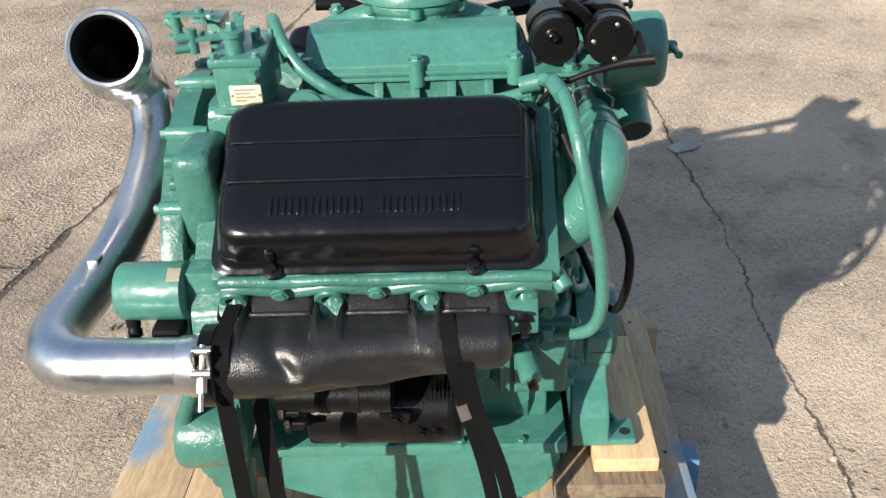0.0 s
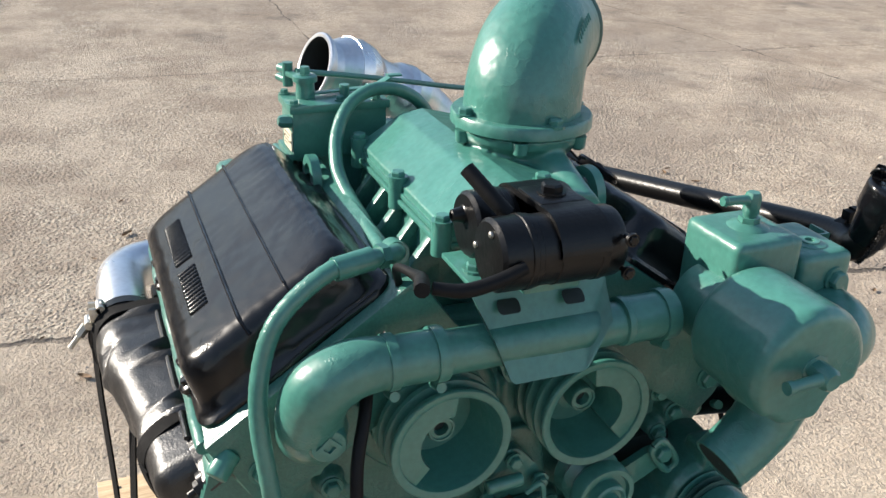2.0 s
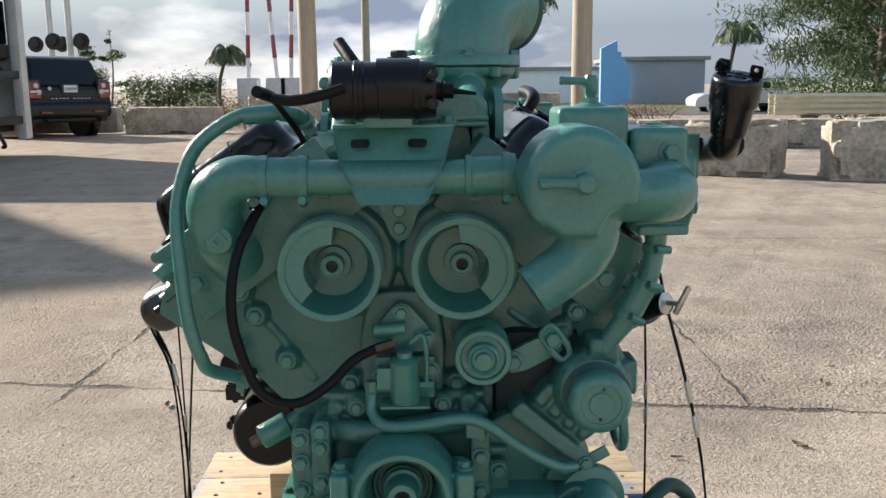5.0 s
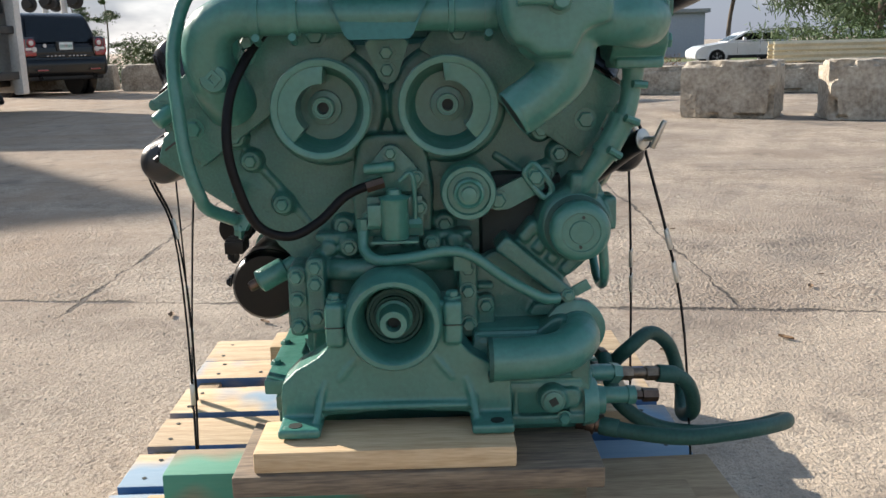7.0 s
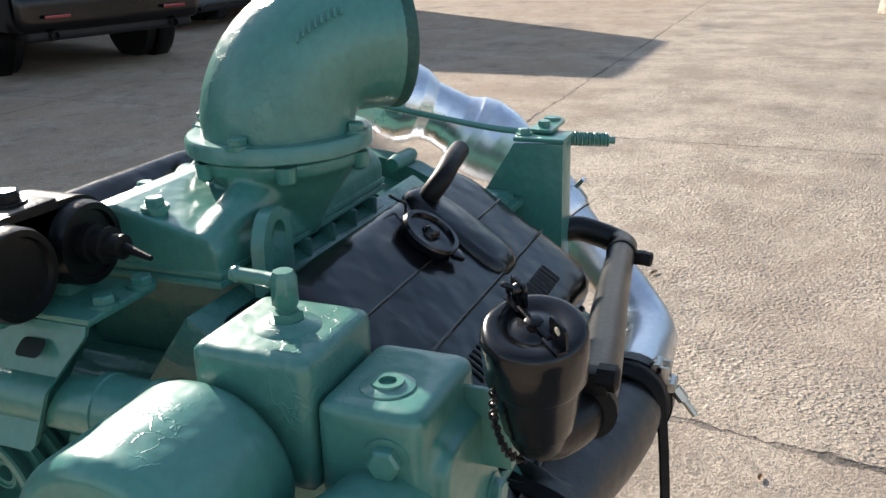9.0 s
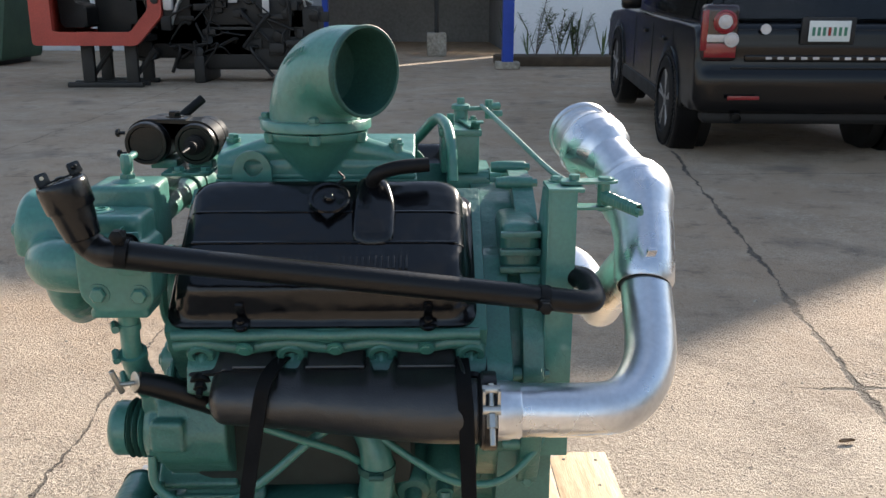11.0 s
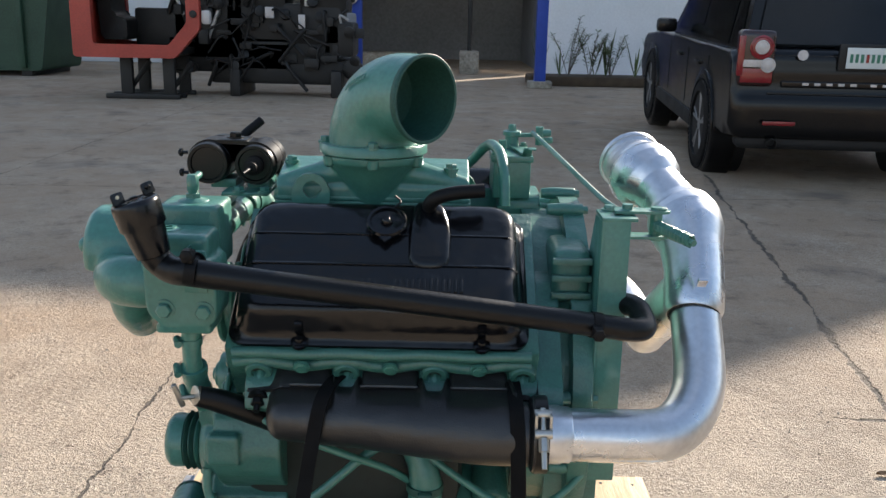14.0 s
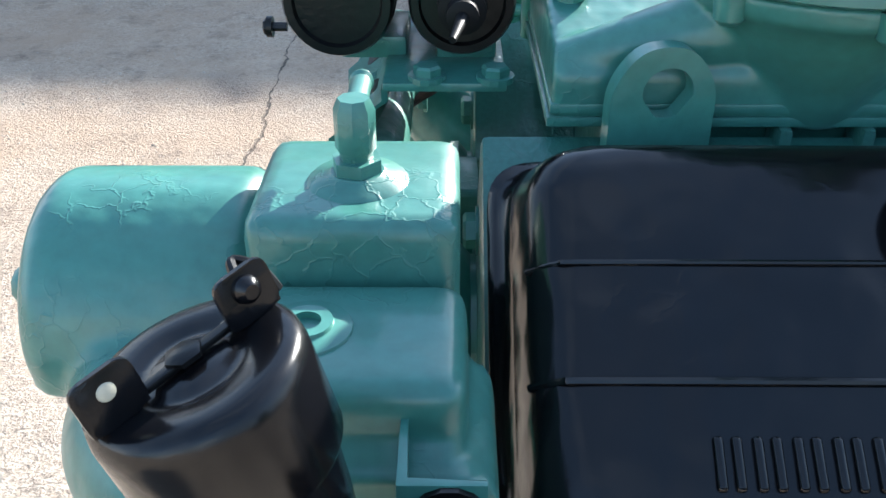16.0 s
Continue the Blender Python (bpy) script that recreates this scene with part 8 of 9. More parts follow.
                lathe(bm, (x0, yc + s * dy, zt + dz), (-1, 0, 0), [(-0.01, k), (d, k), (d + 0.004, k * 0.86), (d - 0.002, k * 0.78), (d + 0.004, k * 0.4), (d + 0.006, 0.004)], 28)
                part(name, bm, mat, lamp)
        bm = bmesh.new()
        box(bm, (-rear - 0.088, s * (hw - 0.36), zb + 0.0 if not tall else zb - 0.05), (0.012, 0.24, 0.030), 0.004)
        part("reflector", bm, LAMPRED, root)
        bm = bmesh.new()
        lathe(bm, (-rear - 0.01, s * (hw - 0.34), zb - 0.215), (-1, 0, -0.1), [(-0.15, 0.036), (0.03, 0.040), (0.031, 0.037), (-0.1, 0.033)], 20)
        part("tailpipe", bm, GREASE, root)
        bm = bmesh.new()
        box(bm, (1.75 if tall else 1.55, s * (hw + 0.07), deck + 0.10), (0.12, 0.20, 0.14), 0.04)
        part("door_mirror", bm, paint, root)
        for x in (0.35, 1.25):
            bm = bmesh.new()
            box(bm, (x, s * (hw + 0.008), deck - 0.14), (0.20, 0.03, 0.035), 0.010)
            part("door_handle", bm, paint, root)
        for x in (-0.05, 0.85, 1.80):
            bm = bmesh.new()
            box(bm, (x, s * hw, 0.72), (0.008, 0.008, 0.50))
            part("door_gap", bm, TRIM, root)
    # tailgate seams, badge and plate with plain bars
    bm = bmesh.new()
    box(bm, (-rear + 0.004, 0, zb + 0.165), (0.03, width * 0.72, 0.010))
    if tall:
        box(bm, (-rear + 0.065, 0, deck + 0.02), (0.05, width * 0.70, 0.012))
    part("tailgate_seam", bm, TRIM, root)
    if tall:
        bm = bmesh.new()
        box(bm, (-rear + 0.010, 0, zb + 0.235), (0.03, width * 0.62, 0.050), 0.012, seg=3)
        strip = part("tailgate_strip", bm, paint, root)
        for k in range(10):
            y = 0.42 - k * 0.088 - (0.06 if k > 4 else 0)
            bm = bmesh.new()
            box(bm, (-rear - 0.005, y, zb + 0.238), (0.006, 0.046, 0.020), 0.002)
            part("badge_bar", bm, LAMPCLEAR, strip)
        bm = bmesh.new()
        lathe(bm, (-rear + 0.010, 0.46, zt + 0.03), (-1, 0, 0.1), [(0, 0.04), (0.01, 0.038)], 20)
        part("badge", bm, LAMPCLEAR, root)
    if tag:
        zp = zt + 0.02 if tall else 0.78
        bm = bmesh.new()
        box(bm, (-rear + 0.012, 0, zp), (0.03, 0.40, 0.20), 0.012)
        part("plate_recess", bm, TRIM, root)
        bm = bmesh.new()
        box(bm, (-rear - 0.024, 0, zp), (0.008, 0.305, 0.152), 0.003)
        plate = part("number_plate", bm, TAG, root, "pale number plate with unreadable print")
        for k in range(7):
            bm = bmesh.new()
            box(bm, (-rear - 0.029, 0.118 - k * 0.039, zp - 0.002), (0.003, 0.022, 0.062))
            part("print_bar", bm, TAGINK if k != 3 else LAMPRED, plate)
    root.matrix_world = Matrix.Translation((at[0], at[1], lie(at[0], at[1]))) @ Matrix.Rotation(radians(turn), 4, "Z") @ Matrix.Rotation(radians(-nose_up), 4, "Y")
    return root


car((-3.28, -6.30, 0), -93.5, "clean black off-road car with red tail lamps parked on the yard", CARBLACK, nose_up=2.6)
car((-6.55, -6.45, 0), -108.0, "dusty black off-road car parked in the row", CARBLACK)
car((-10.05, -7.95, 0), -95.0, "dark grey saloon car parked beside the bus", CARGREY, tall=False, length=4.7, base=2.75, rear=1.05, width=1.82)
car((-18.9, -8.35, 0), -128.0, "black off-road car parked far across the yard", CARBLACK, length=5.1)
car((-38.4, 15.0, 0), 268.0, "white saloon car parked beyond the barrier blocks", CARWHITE, tall=False, length=4.6, base=2.65, rear=1.0, width=1.78, tag=False)


def bus():
    """A gutted bus: white sides, amber roof line, open burnt rear."""
    root = thing("bus", (0, 0, 0), "stripped white and amber bus with an open rear end", "bus")
    L, W, H = 10.5, 2.5, 3.05
    for y in (-W / 2, W / 2):
        bm = bmesh.new()
        box(bm, (L / 2, y, 1.0), (L, 0.08, 1.45), 0.03)
        part("side_panel", bm, BUSWHITE, root)
        bm = bmesh.new()
        box(bm, (L / 2, y, 2.72), (L, 0.08, 0.62), 0.03)
        part("roof_panel", bm, YELLOW, root)
        for k in range(8):
            bm = bmesh.new()
            box(bm, (0.75 + k * 1.3, y, 2.06), (1.05, 0.03, 0.66), 0.02)
            part("window", bm, GLASS, root)
            bm = bmesh.new()
            box(bm, (0.12 + k * 1.3, y, 2.06), (0.16, 0.07, 0.70), 0.01)
            part("window_post", bm, BUSWHITE, root)
    bm = bmesh.new()
    box(bm, (L / 2, 0, H), (L, W, 0.10), 0.04)
    part("roof", bm, BUSWHITE, root)
    bm = bmesh.new()
    box(bm, (L / 2, 0, 0.42), (L - 0.4, W - 0.1, 0.10), 0.02)
    part("floor", bm, GREASE, root)
    for y in (-1.12, 1.12):
        bm = bmesh.new()
        box(bm, (0.0, y, 1.55), (0.16, 0.22, 2.6), 0.03)
        part("corner_post", bm, BUSWHITE, root)
    for z in (2.75, 1.25, 0.55):
        bm = bmesh.new()
        box(bm, (0.03, 0, z), (0.14, 2.2, 0.42 if z > 2 else 0.12), 0.02)
        part("cross_beam", bm, YELLOW if z > 2 else GREASE, root)
    rngb = random.Random(11)
    for k in range(26):
        bm = bmesh.new()
        c = Vector((0.35 + rngb.uniform(-0.25, 0.25), rngb.uniform(-0.95, 0.95), rngb.uniform(0.45, 1.9)))
        if k % 2:
            box(bm, c, (rngb.uniform(0.1, 0.4), rngb.uniform(0.1, 0.4), rngb.uniform(0.1, 0.35)), 0.02)
        else:
            tube(bm, [c, c + Vector((-0.15, rngb.uniform(-0.3, 0.3), -0.3)), c + Vector((-0.1, rngb.uniform(-0.4, 0.4), -0.6 + rngb.uniform(0, 0.3)))], 0.03, 8)
        part("engine_bay_part", bm, GREASE, root)
    bm = bmesh.new()
    box(bm, (0.9, 0, 1.5), (0.06, 2.3, 2.2))
    part("bulkhead", bm, GREASE, root)
    for x in (2.4, 8.0):
        for s in (-1, 1):
            wheel(root, x, s * 1.1, 0.5, s, 0.3)
    root.matrix_world = Matrix.Translation((-12.15, -6.45, lie(-12.15, -6.45))) @ Matrix.Rotation(radians(-91), 4, "Z")


bus()


def barrier(at, size, turn, seed, lean=0.0):
    """A chipped cast concrete barrier block with sloping sides."""
    bm = bmesh.new()
    bmesh.ops.create_cube(bm, size=1.0)
    bmesh.ops.scale(bm, vec=size, verts=bm.verts)
    bmesh.ops.subdivide_edges(bm, edges=bm.edges[:], cuts=17, use_grid_fill=True)
    r, half = 0.020, Vector(size) / 2
    for v in bm.verts:                                  # take the edges off
        q = Vector([max(-h + r, min(h - r, c)) for c, h in zip(v.co, half)])
        if (v.co - q).length > 0:
            v.co = q + (v.co - q).normalized() * r
    off = Vector((seed * 3.1, seed, 0))
    for v in bm.verts:
        f = v.co.z / size[2] + 0.5
        rim = sum(abs(c) > h - 0.05 for c, h in zip(v.co, half))
        chip = max(0.0, noise.noise(v.co * 3.7 + off * 2.3) - 0.05) if rim > 1 else 0.0
        v.co.x *= 1 - 0.16 * f
        k = 0.030 if f < 0.12 else 0.016
        v.co += Vector((noise.noise(v.co * 4.6 + off), noise.noise(v.co * 4.6 + off * 2), noise.noise(v.co * 5 - off) * (f > 0.3))) * k
        v.co -= Vector((v.co.x, v.co.y, v.co.z if f > 0.5 else 0)).normalized() * chip * 0.32
        v.co.z += size[2] / 2
    low = min(v.co.z for v in bm.verts)
    for v in bm.verts:
        v.co.z -= low
    ob = link_mesh("barrier_block", bm, CONCRETE, 38)
    ob.matrix_world = Matrix.Translation(at) @ Matrix.Rotation(radians(turn), 4, "Z")
    return tagged(ob, "weathered concrete barrier block with chipped corners", "barrier", "barrier blocks round the yard")


for k, (x, y, ln, ht, turn) in enumerate(((-8.75, 3.46, 1.02, 0.62, -32), (-8.05, 4.95, 1.45, 0.62, -10), (-7.9, 6.4, 1.5, 0.66, -14), (-12.35, 2.0, 1.35, 0.55, 26), (-13.6, 3.9, 1.6, 0.44, -6), (-15.5, 2.7, 1.4, 0.62, 12),
                                          (-13.2, 5.7, 1.7, 0.44, -8), (-18.3, -0.2, 2.2, 0.85, 3), (-18.9, 1.9, 2.0, 0.85, -6), (-18.1, -2.6, 2.0, 0.8, 4), (-20.0, -5.9, 2.2, 0.60, -8), (-20.6, -8.6, 2.4, 0.60, 4), (-20.2, -3.6, 1.2, 0.85, 10), (-13.5, 7.8, 1.7, 0.44, 3))):
    barrier((x, y, 0), (0.62, ln, ht), turn, k + 1)


def guard_rails():
    """A stack of ribbed cream rails lying on bearers."""
    root = thing("guard_rails", (-18.5, 9.5, 0), "stack of cream ribbed guard rails on timber bearers", "rail stack")
    for z in (0.34, 0.57):
        for x in (-18.0, -18.35):
            bm = bmesh.new()
            prof = [(0, 0), (0.05, 0.03), (0.0, 0.08), (0.0, 0.10), (0.05, 0.15), (0.0, 0.20), (0.02, 0.21), (0.07, 0.15), (0.02, 0.09), (0.07, 0.03), (0.02, -0.01)]
            prism(bm, [(x - 0.1 + u, z + v) for u, v in prof], "y", 7.4, 13.6)
            part("rail", bm, CREAM, root)
    for y in (8.2, 10.3, 12.6):
        bm = bmesh.new()
        box(bm, (-18.2, y, 0.165), (0.6, 0.2, 0.33), 0.02)
        part("bearer", bm, BARK, root)


guard_rails()


def building():
    """Workshop along one side: white wall, a wide bay between blue posts, tall body behind."""
    root = thing("building", (2, -18, 0), "white workshop building with a wide shaded bay and blue posts", "building")
    bm = bmesh.new()
    # unseen upper outline, stepped so that its shadow edge lies right on the yard
    shadow_roofline = [(-18.6, 0), (-2.1, 0), (-2.1, 8.82), (-9.9, 8.82), (-11.5, 8.86), (-13.5, 9.48), (-14.35, 8.62), (-16.2, 9.46), (-17.2, 8.22), (-18.6, 7.2)]
    prism(bm, shadow_roofline, "y", -18.55, -18.25, 0.0)
    part("front_wall", bm, WALL, root, smooth=0)
    bm = bmesh.new()
    box(bm, (9.4, -20.6, 4.4), (12.2, 0.3, 8.8), 0.02)
    part("front_wall", bm, WALL, root)
    bm = bmesh.new()
    box(bm, (0.6, -18.4, 6.16), (5.4, 0.3, 5.32), 0.02)
    part("lintel_wall", bm, WALL, root)
    bm = bmesh.new()
    box(bm, (0.6, -25.5, 2.0), (9.0, 0.2, 4.0))
    part("bay_wall", bm, GREYWALL, root)
    for x in (-2.3, 3.5):
        bm = bmesh.new()
        box(bm, (x, -22.5, 2.0), (0.2, 6.2, 4.0))
        part("bay_wall", bm, GREYWALL, root)
    bm = bmesh.new()
    box(bm, (2.5, -23.5, 8.0), (26, 9.5, 0.2))
    part("roof", bm, GREYWALL, root)
    bm = bmesh.new()
    box(bm, (0.6, -22.5, 3.75), (6.0, 6.0, 0.15))
    part("bay_ceiling", bm, GREYWALL, root)
    bm = bmesh.new()
    box(bm, (2.0, -21.8, 0.16), (2.6, 0.7, 0.32), 0.03)
    part("kerb", bm, CONCRETE, root)
    for x, y in ((-1.75, -15.0), (1.78, -17.6)):
        bm = bmesh.new()
        box(bm, (x, y, 2.5), (0.20, 0.20, 5.0), 0.02)
        post = part("post", bm, BLUE, root, "blue painted steel post")
        bm = bmesh.new()
        box(bm, (x, y, 0.06), (0.42, 0.42, 0.12), 0.02)
        part("base_plate", bm, CONCRETE, post)
    bm = bmesh.new()
    cyl(bm, (-0.55, -18.6, 0.4), (-0.55, -18.6, 3.6), 0.05, seg=12)
    part("down_pipe", bm, GREASE, root)
    bm = bmesh.new()
    box(bm, (-0.55, -18.6, 0.25), (0.42, 0.42, 0.5), 0.05)
    part("bucket", bm, CONCRETE, root)


building()


def raise_to_yard(name, x, y):
    for ob in scene.objects:
        if ob.parent is None and ob.name.split(".")[0] == name:
            ob.location.z += lie(x, y)


def planter():
    root = thing("planter", (-3.6, -15.9, 0), "low planting bed with spiky leaves along the white wall", "planter")
    bm = bmesh.new()
    box(bm, (-3.7, -15.9, 0.09), (4.2, 0.9, 0.18), 0.04)
    part("bed", bm, SOIL, root)
    r2 = random.Random(8)
    def blade(bm, base, tip, w):
        d = tip - base
        s = Vector((-d.y, d.x, 0.0))
        s = (s if s.length > 0.01 else Vector((1, 0, 0))).normalized() * w
        m = base.lerp(tip, 0.55) + Vector((0, 0, 0.04 * d.length))
        v = [bm.verts.new(p) for p in (base - s * 0.6, base + s * 0.6, m + s, tip, m - s)]
        bm.faces.new(v)

    for k in range(9):
        c = Vector((-5.3 + k * 0.42 + r2.uniform(-0.15, 0.15), -15.75 + r2.uniform(-0.2, 0.2), 0.15))
        bm = bmesh.new()
        for j in range(6):
            a, ln = r2.uniform(0, 6.28), r2.uniform(0.35, 0.95)
            blade(bm, c, c + Vector((math.cos(a) * 0.38 * ln, math.sin(a) * 0.25 * ln, ln)), 0.020)
        part("plant", bm, PLANT, root, "spiky yellowish green leaves", smooth=0)
    for x, h in ((-2.35, 1.15), (-2.75, 0.95), (-3.15, 0.8), (-4.9, 1.3), (-5.25, 1.1)):
        c = Vector((x, -15.75, 0.15))
        stem, leaf_bm = bmesh.new(), bmesh.new()
        for j in range(6):
            a = r2.uniform(0, 6.28)
            tip = c + Vector((math.cos(a) * 0.32 * h, math.sin(a) * 0.2, h * r2.uniform(0.6, 1.0)))
            line = smooth_line([c, c.lerp(tip, 0.5) + Vector((0, 0, 0.08)), tip], 8)
            tube(stem, line, 0.007, 5, 1)
            for i, p in enumerate(line[4:]):
                for e in (-1, 1, -1.6, 1.4):
                    o = Vector((r2.uniform(0.03, 0.10) * e, r2.uniform(-0.06, 0.06), r2.uniform(0.0, 0.07)))
                    blade(leaf_bm, p, p + o, 0.018)
        st = part("stem", stem, BARK, root)
        part("leaves", leaf_bm, PLANT, st, smooth=0)


planter()


def red_machine():
    """Red cab shell propped on stands with a greasy engine block beside it."""
    root = thing("machine_cab", (4.15, -11.9, 0), "red machine cab shell propped on iron stands", "machine cab")
    c = Vector((4.15, -11.9, -0.14))

    def face(y, name):
        """One side of the shell: a frame with a chamfered lower corner, open in the middle."""
        outer = rounded([(-0.50, 0.72), (0.90, 0.72), (0.90, 2.35), (-0.86, 2.35), (-0.86, 1.12)], 0.06, 3)
        inner = rounded([(-0.42, 0.90), (0.62, 0.90), (0.62, 2.16), (-0.68, 2.16), (-0.68, 1.20)], 0.05, 3)
        bm = bmesh.new()
        rows = []
        for d, ring_ in ((0.05, outer), (-0.05, outer), (-0.05, inner), (0.05, inner)):
            rows.append([bm.verts.new(c + Vector((u, y + d, v))) for u, v in ring_])
        n = len(outer)
        for p, q in zip(rows, rows[1:] + rows[:1]):
            for k in range(n):
                bm.faces.new((p[k], p[(k + 1) % n], q[(k + 1) % n], q[k]))
        return part(name, bm, RED, root, smooth=30)
    front = face(0.72, "door_frame")
    face(-0.72, "door_frame")
    bm = bmesh.new()
    box(bm, c + Vector((0.2, 0, 0.80)), (1.36, 1.4, 0.10), 0.02)
    part("floor_pan", bm, GREASE, root)
    bm = bmesh.new()
    box(bm, c + Vector((0, 0, 2.38)), (1.8, 1.6, 0.10), 0.04)
    part("roof", bm, RED, root)
    bm = bmesh.new()
    box(bm, c + Vector((0.84, 0, 1.55)), (0.06, 1.36, 1.6), 0.02)
    part("back_panel", bm, RED, root)
    bm = bmesh.new()
    prism(bm, rounded([(c.x + 0.35, 0.80), (c.x + 0.72, 0.80), (c.x + 0.78, 1.75), (c.x + 0.60, 1.75), (c.x + 0.55, 1.15), (c.x + 0.35, 1.10)], 0.06), "y", c.y - 0.45, c.y + 0.15, 0.03)
    part("seat", bm, GREASE, root, "torn black seat")
    bm = bmesh.new()
    lathe(bm, c + Vector((-0.78, 0.78, 1.32)), (0, 1, 0), [(0, 0.05), (0.02, 0.05), (0.025, 0.03)], 16)
    part("lock", bm, GREASE, front)
    bm = bmesh.new()
    box(bm, c + Vector((-0.93, 0.66, 1.28)), (0.13, 0.14, 0.20), 0.05)
    part("lamp", bm, LAMPCLEAR, root, "white work lamp")
    for x in (-0.32, 0.28):
        bm = bmesh.new()
        box(bm, c + Vector((x, -0.30, 0.44)), (0.17, 0.10, 0.58), 0.02)
        part("stand", bm, GREASE, root)
        bm = bmesh.new()
        box(bm, c + Vector((x, 0.45, 0.44)), (0.17, 0.10, 0.58), 0.02)
        cyl(bm, c + Vector((x, 0.40, 0.25)), c + Vector((x - 0.30, 0.35, 0.66)), 0.035, seg=8)
        part("stand", bm, GREASE, root)
    for y in (0.50, 0.20, -0.30):
        bm = bmesh.new()
        box(bm, c + Vector((0.05, y, 0.175)), (1.05, 0.09, 0.07), 0.015)
        part("skid", bm, GREASE, root)
    junk = thing("scrap_engine", (2.3, -12.6, 0), "greasy dark scrap engine on a frame beside the red cab", "scrap engine")
    r3 = random.Random(21)
    for x, z, sx, sz in ((2.35, 1.05, 1.75, 0.62), (2.75, 1.6, 0.9, 0.7), (1.75, 1.55, 0.7, 0.6), (2.35, 0.62, 1.5, 0.4), (1.55, 0.85, 0.5, 0.5), (3.45, 1.35, 1.1, 1.7), (3.15, 0.62, 1.9, 0.55), (2.45, 0.36, 2.0, 0.36), (4.10, 0.98, 0.9, 0.55)):
        bm = bmesh.new()
        vs = box(bm, (x, -12.6, z), (sx, 0.75, sz), 0.06)
        part("casting", bm, GREASE, junk)
    for k in range(150):
        p = Vector((2.35 + r3.uniform(-1.15, 1.55), -12.22 + r3.uniform(-0.06, 0.10), 0.40 + r3.random() * 1.75))
        bm = bmesh.new()
        if k % 4 == 0:
            lathe(bm, p, (r3.uniform(-0.6, 0.6), 1, r3.uniform(-0.3, 0.3)), [(-0.05, 0.05), (0.0, 0.08), (0.06, 0.08), (0.07, 0.05)], 12)
        elif k % 4 == 1:
            box(bm, p, (r3.uniform(0.06, 0.26), r3.uniform(0.08, 0.2), r3.uniform(0.05, 0.22)), 0.012)
        else:
            tube(bm, [p, p + Vector((r3.uniform(-0.15, 0.15), 0.08, r3.uniform(-0.1, 0.15))), p + Vector((r3.uniform(-0.4, 0.4), 0.05, -0.25 + r3.uniform(-0.2, 0.3)))], r3.choice((0.012, 0.018, 0.028)), 7, 4)
        part("scrap_part", bm, GALV if k % 23 == 7 else GREASE, junk)
    for x, z, h in ((2.52, 1.22, 0.16), (2.05, 1.1, 0.20)):
        bm = bmesh.new()
        box(bm, (x, -12.12, z), (0.13 if h < 0.2 else 0.10, 0.05, h), 0.01)
        part("filter", bm, LAMPCLEAR, junk, "pale filter")
    for x in (1.55, 3.05):
        bm = bmesh.new()
        box(bm, (x, -12.6, 0.20), (0.16, 1.1, 0.40), 0.03)
        part("skid", bm, GREASE, junk)
    bm = bmesh.new()
    lathe(bm, (1.30, -12.25, 0.42), (0.3, 1, 0), [(-0.1, 0.10), (0.0, 0.15), (0.10, 0.15), (0.12, 0.08)], 18)
    part("pulley", bm, GREASE, junk)
    # white cap hung on the post
    bm = bmesh.new()
    bmesh.ops.create_icosphere(bm, subdivisions=3, radius=0.19)
    for v in bm.verts:
        v.co = Vector((v.co.x * 1.15, v.co.y * 0.5, v.co.z)) * (1 + 0.25 * noise.noise(v.co * 9))
    ob = link_mesh("hanging_cloth", bm, LAMPCLEAR, 60)
    ob.matrix_world = Matrix.Translation((1.98, -17.45, 1.62))
    tagged(ob, "crumpled white cloth hung on the blue post", "cloth")
    bm = bmesh.new()
    box(bm, (0, 0, 0.62), (0.9, 0.6, 1.24), 0.06)
    ob = link_mesh("sheet_crate", bm, GREYWALL, 40)
    ob.matrix_world = Matrix.Translation((2.15, -16.2, 0)) @ Matrix.Rotation(0.3, 4, "Z")
    tagged(ob, "scuffed grey sheet-metal crate by the blue post", "crate")


red_machine()


def dumpster():
    root = thing("waste_bin", (8.5, -15.6, 0), "dark green steel waste container by the wall", "waste container")
    bm = bmesh.new()
    prism(bm, rounded([(7.3, 0.1), (10.6, 0.1), (10.9, 1.9), (7.0, 1.9)], 0.05), "y", -17.0, -15.2, 0.03)
    part("body", bm, DUMP, root)
    for x in (7.6, 8.4, 9.2, 10.0):
        bm = bmesh.new()
        box(bm, (x, -15.16, 1.0), (0.10, 0.10, 1.7), 0.02)
        part("rib", bm, DUMP, root)
    for x in (7.6, 10.2):
        bm = bmesh.new()
        box(bm, (x, -16.1, 0.05), (0.2, 1.7, 0.1), 0.01)
        part("skid", bm, GREASE, root)


dumpster()
for name, x, y in (("building", 0, -17), ("planter", -3.6, -15.9), ("machine_cab", 4.2, -11.9), ("scrap_engine", 1.9, -12.6), ("sheet_crate", 2.1, -16.2), ("waste_bin", 8.5, -15.6)):
    raise_to_yard(name, x, y)


# ---------------------------------------------------------------- distance: poles, signals, trees, low buildings
def pole(at, r, h, label, group=""):
    bm = bmesh.new()
    lathe(bm, (0, 0, 0), (0, 0, 1), [(0, r * 1.1), (h * 0.5, r), (h, r * 0.8)], 14)
    ob = link_mesh("utility_pole", bm, POLE, 40)
    ob.matrix_world = Matrix.Translation(at)
    return tagged(ob, label, "utility pole", "utility poles")


def on_ray(px, far, height=0.0):
    """A place beyond the yard: sideways share of the distance, distance, height."""
    x, y = 1.4 - far, 0.05 + px * far
    return Vector((x, y, height or lie(x, y)))


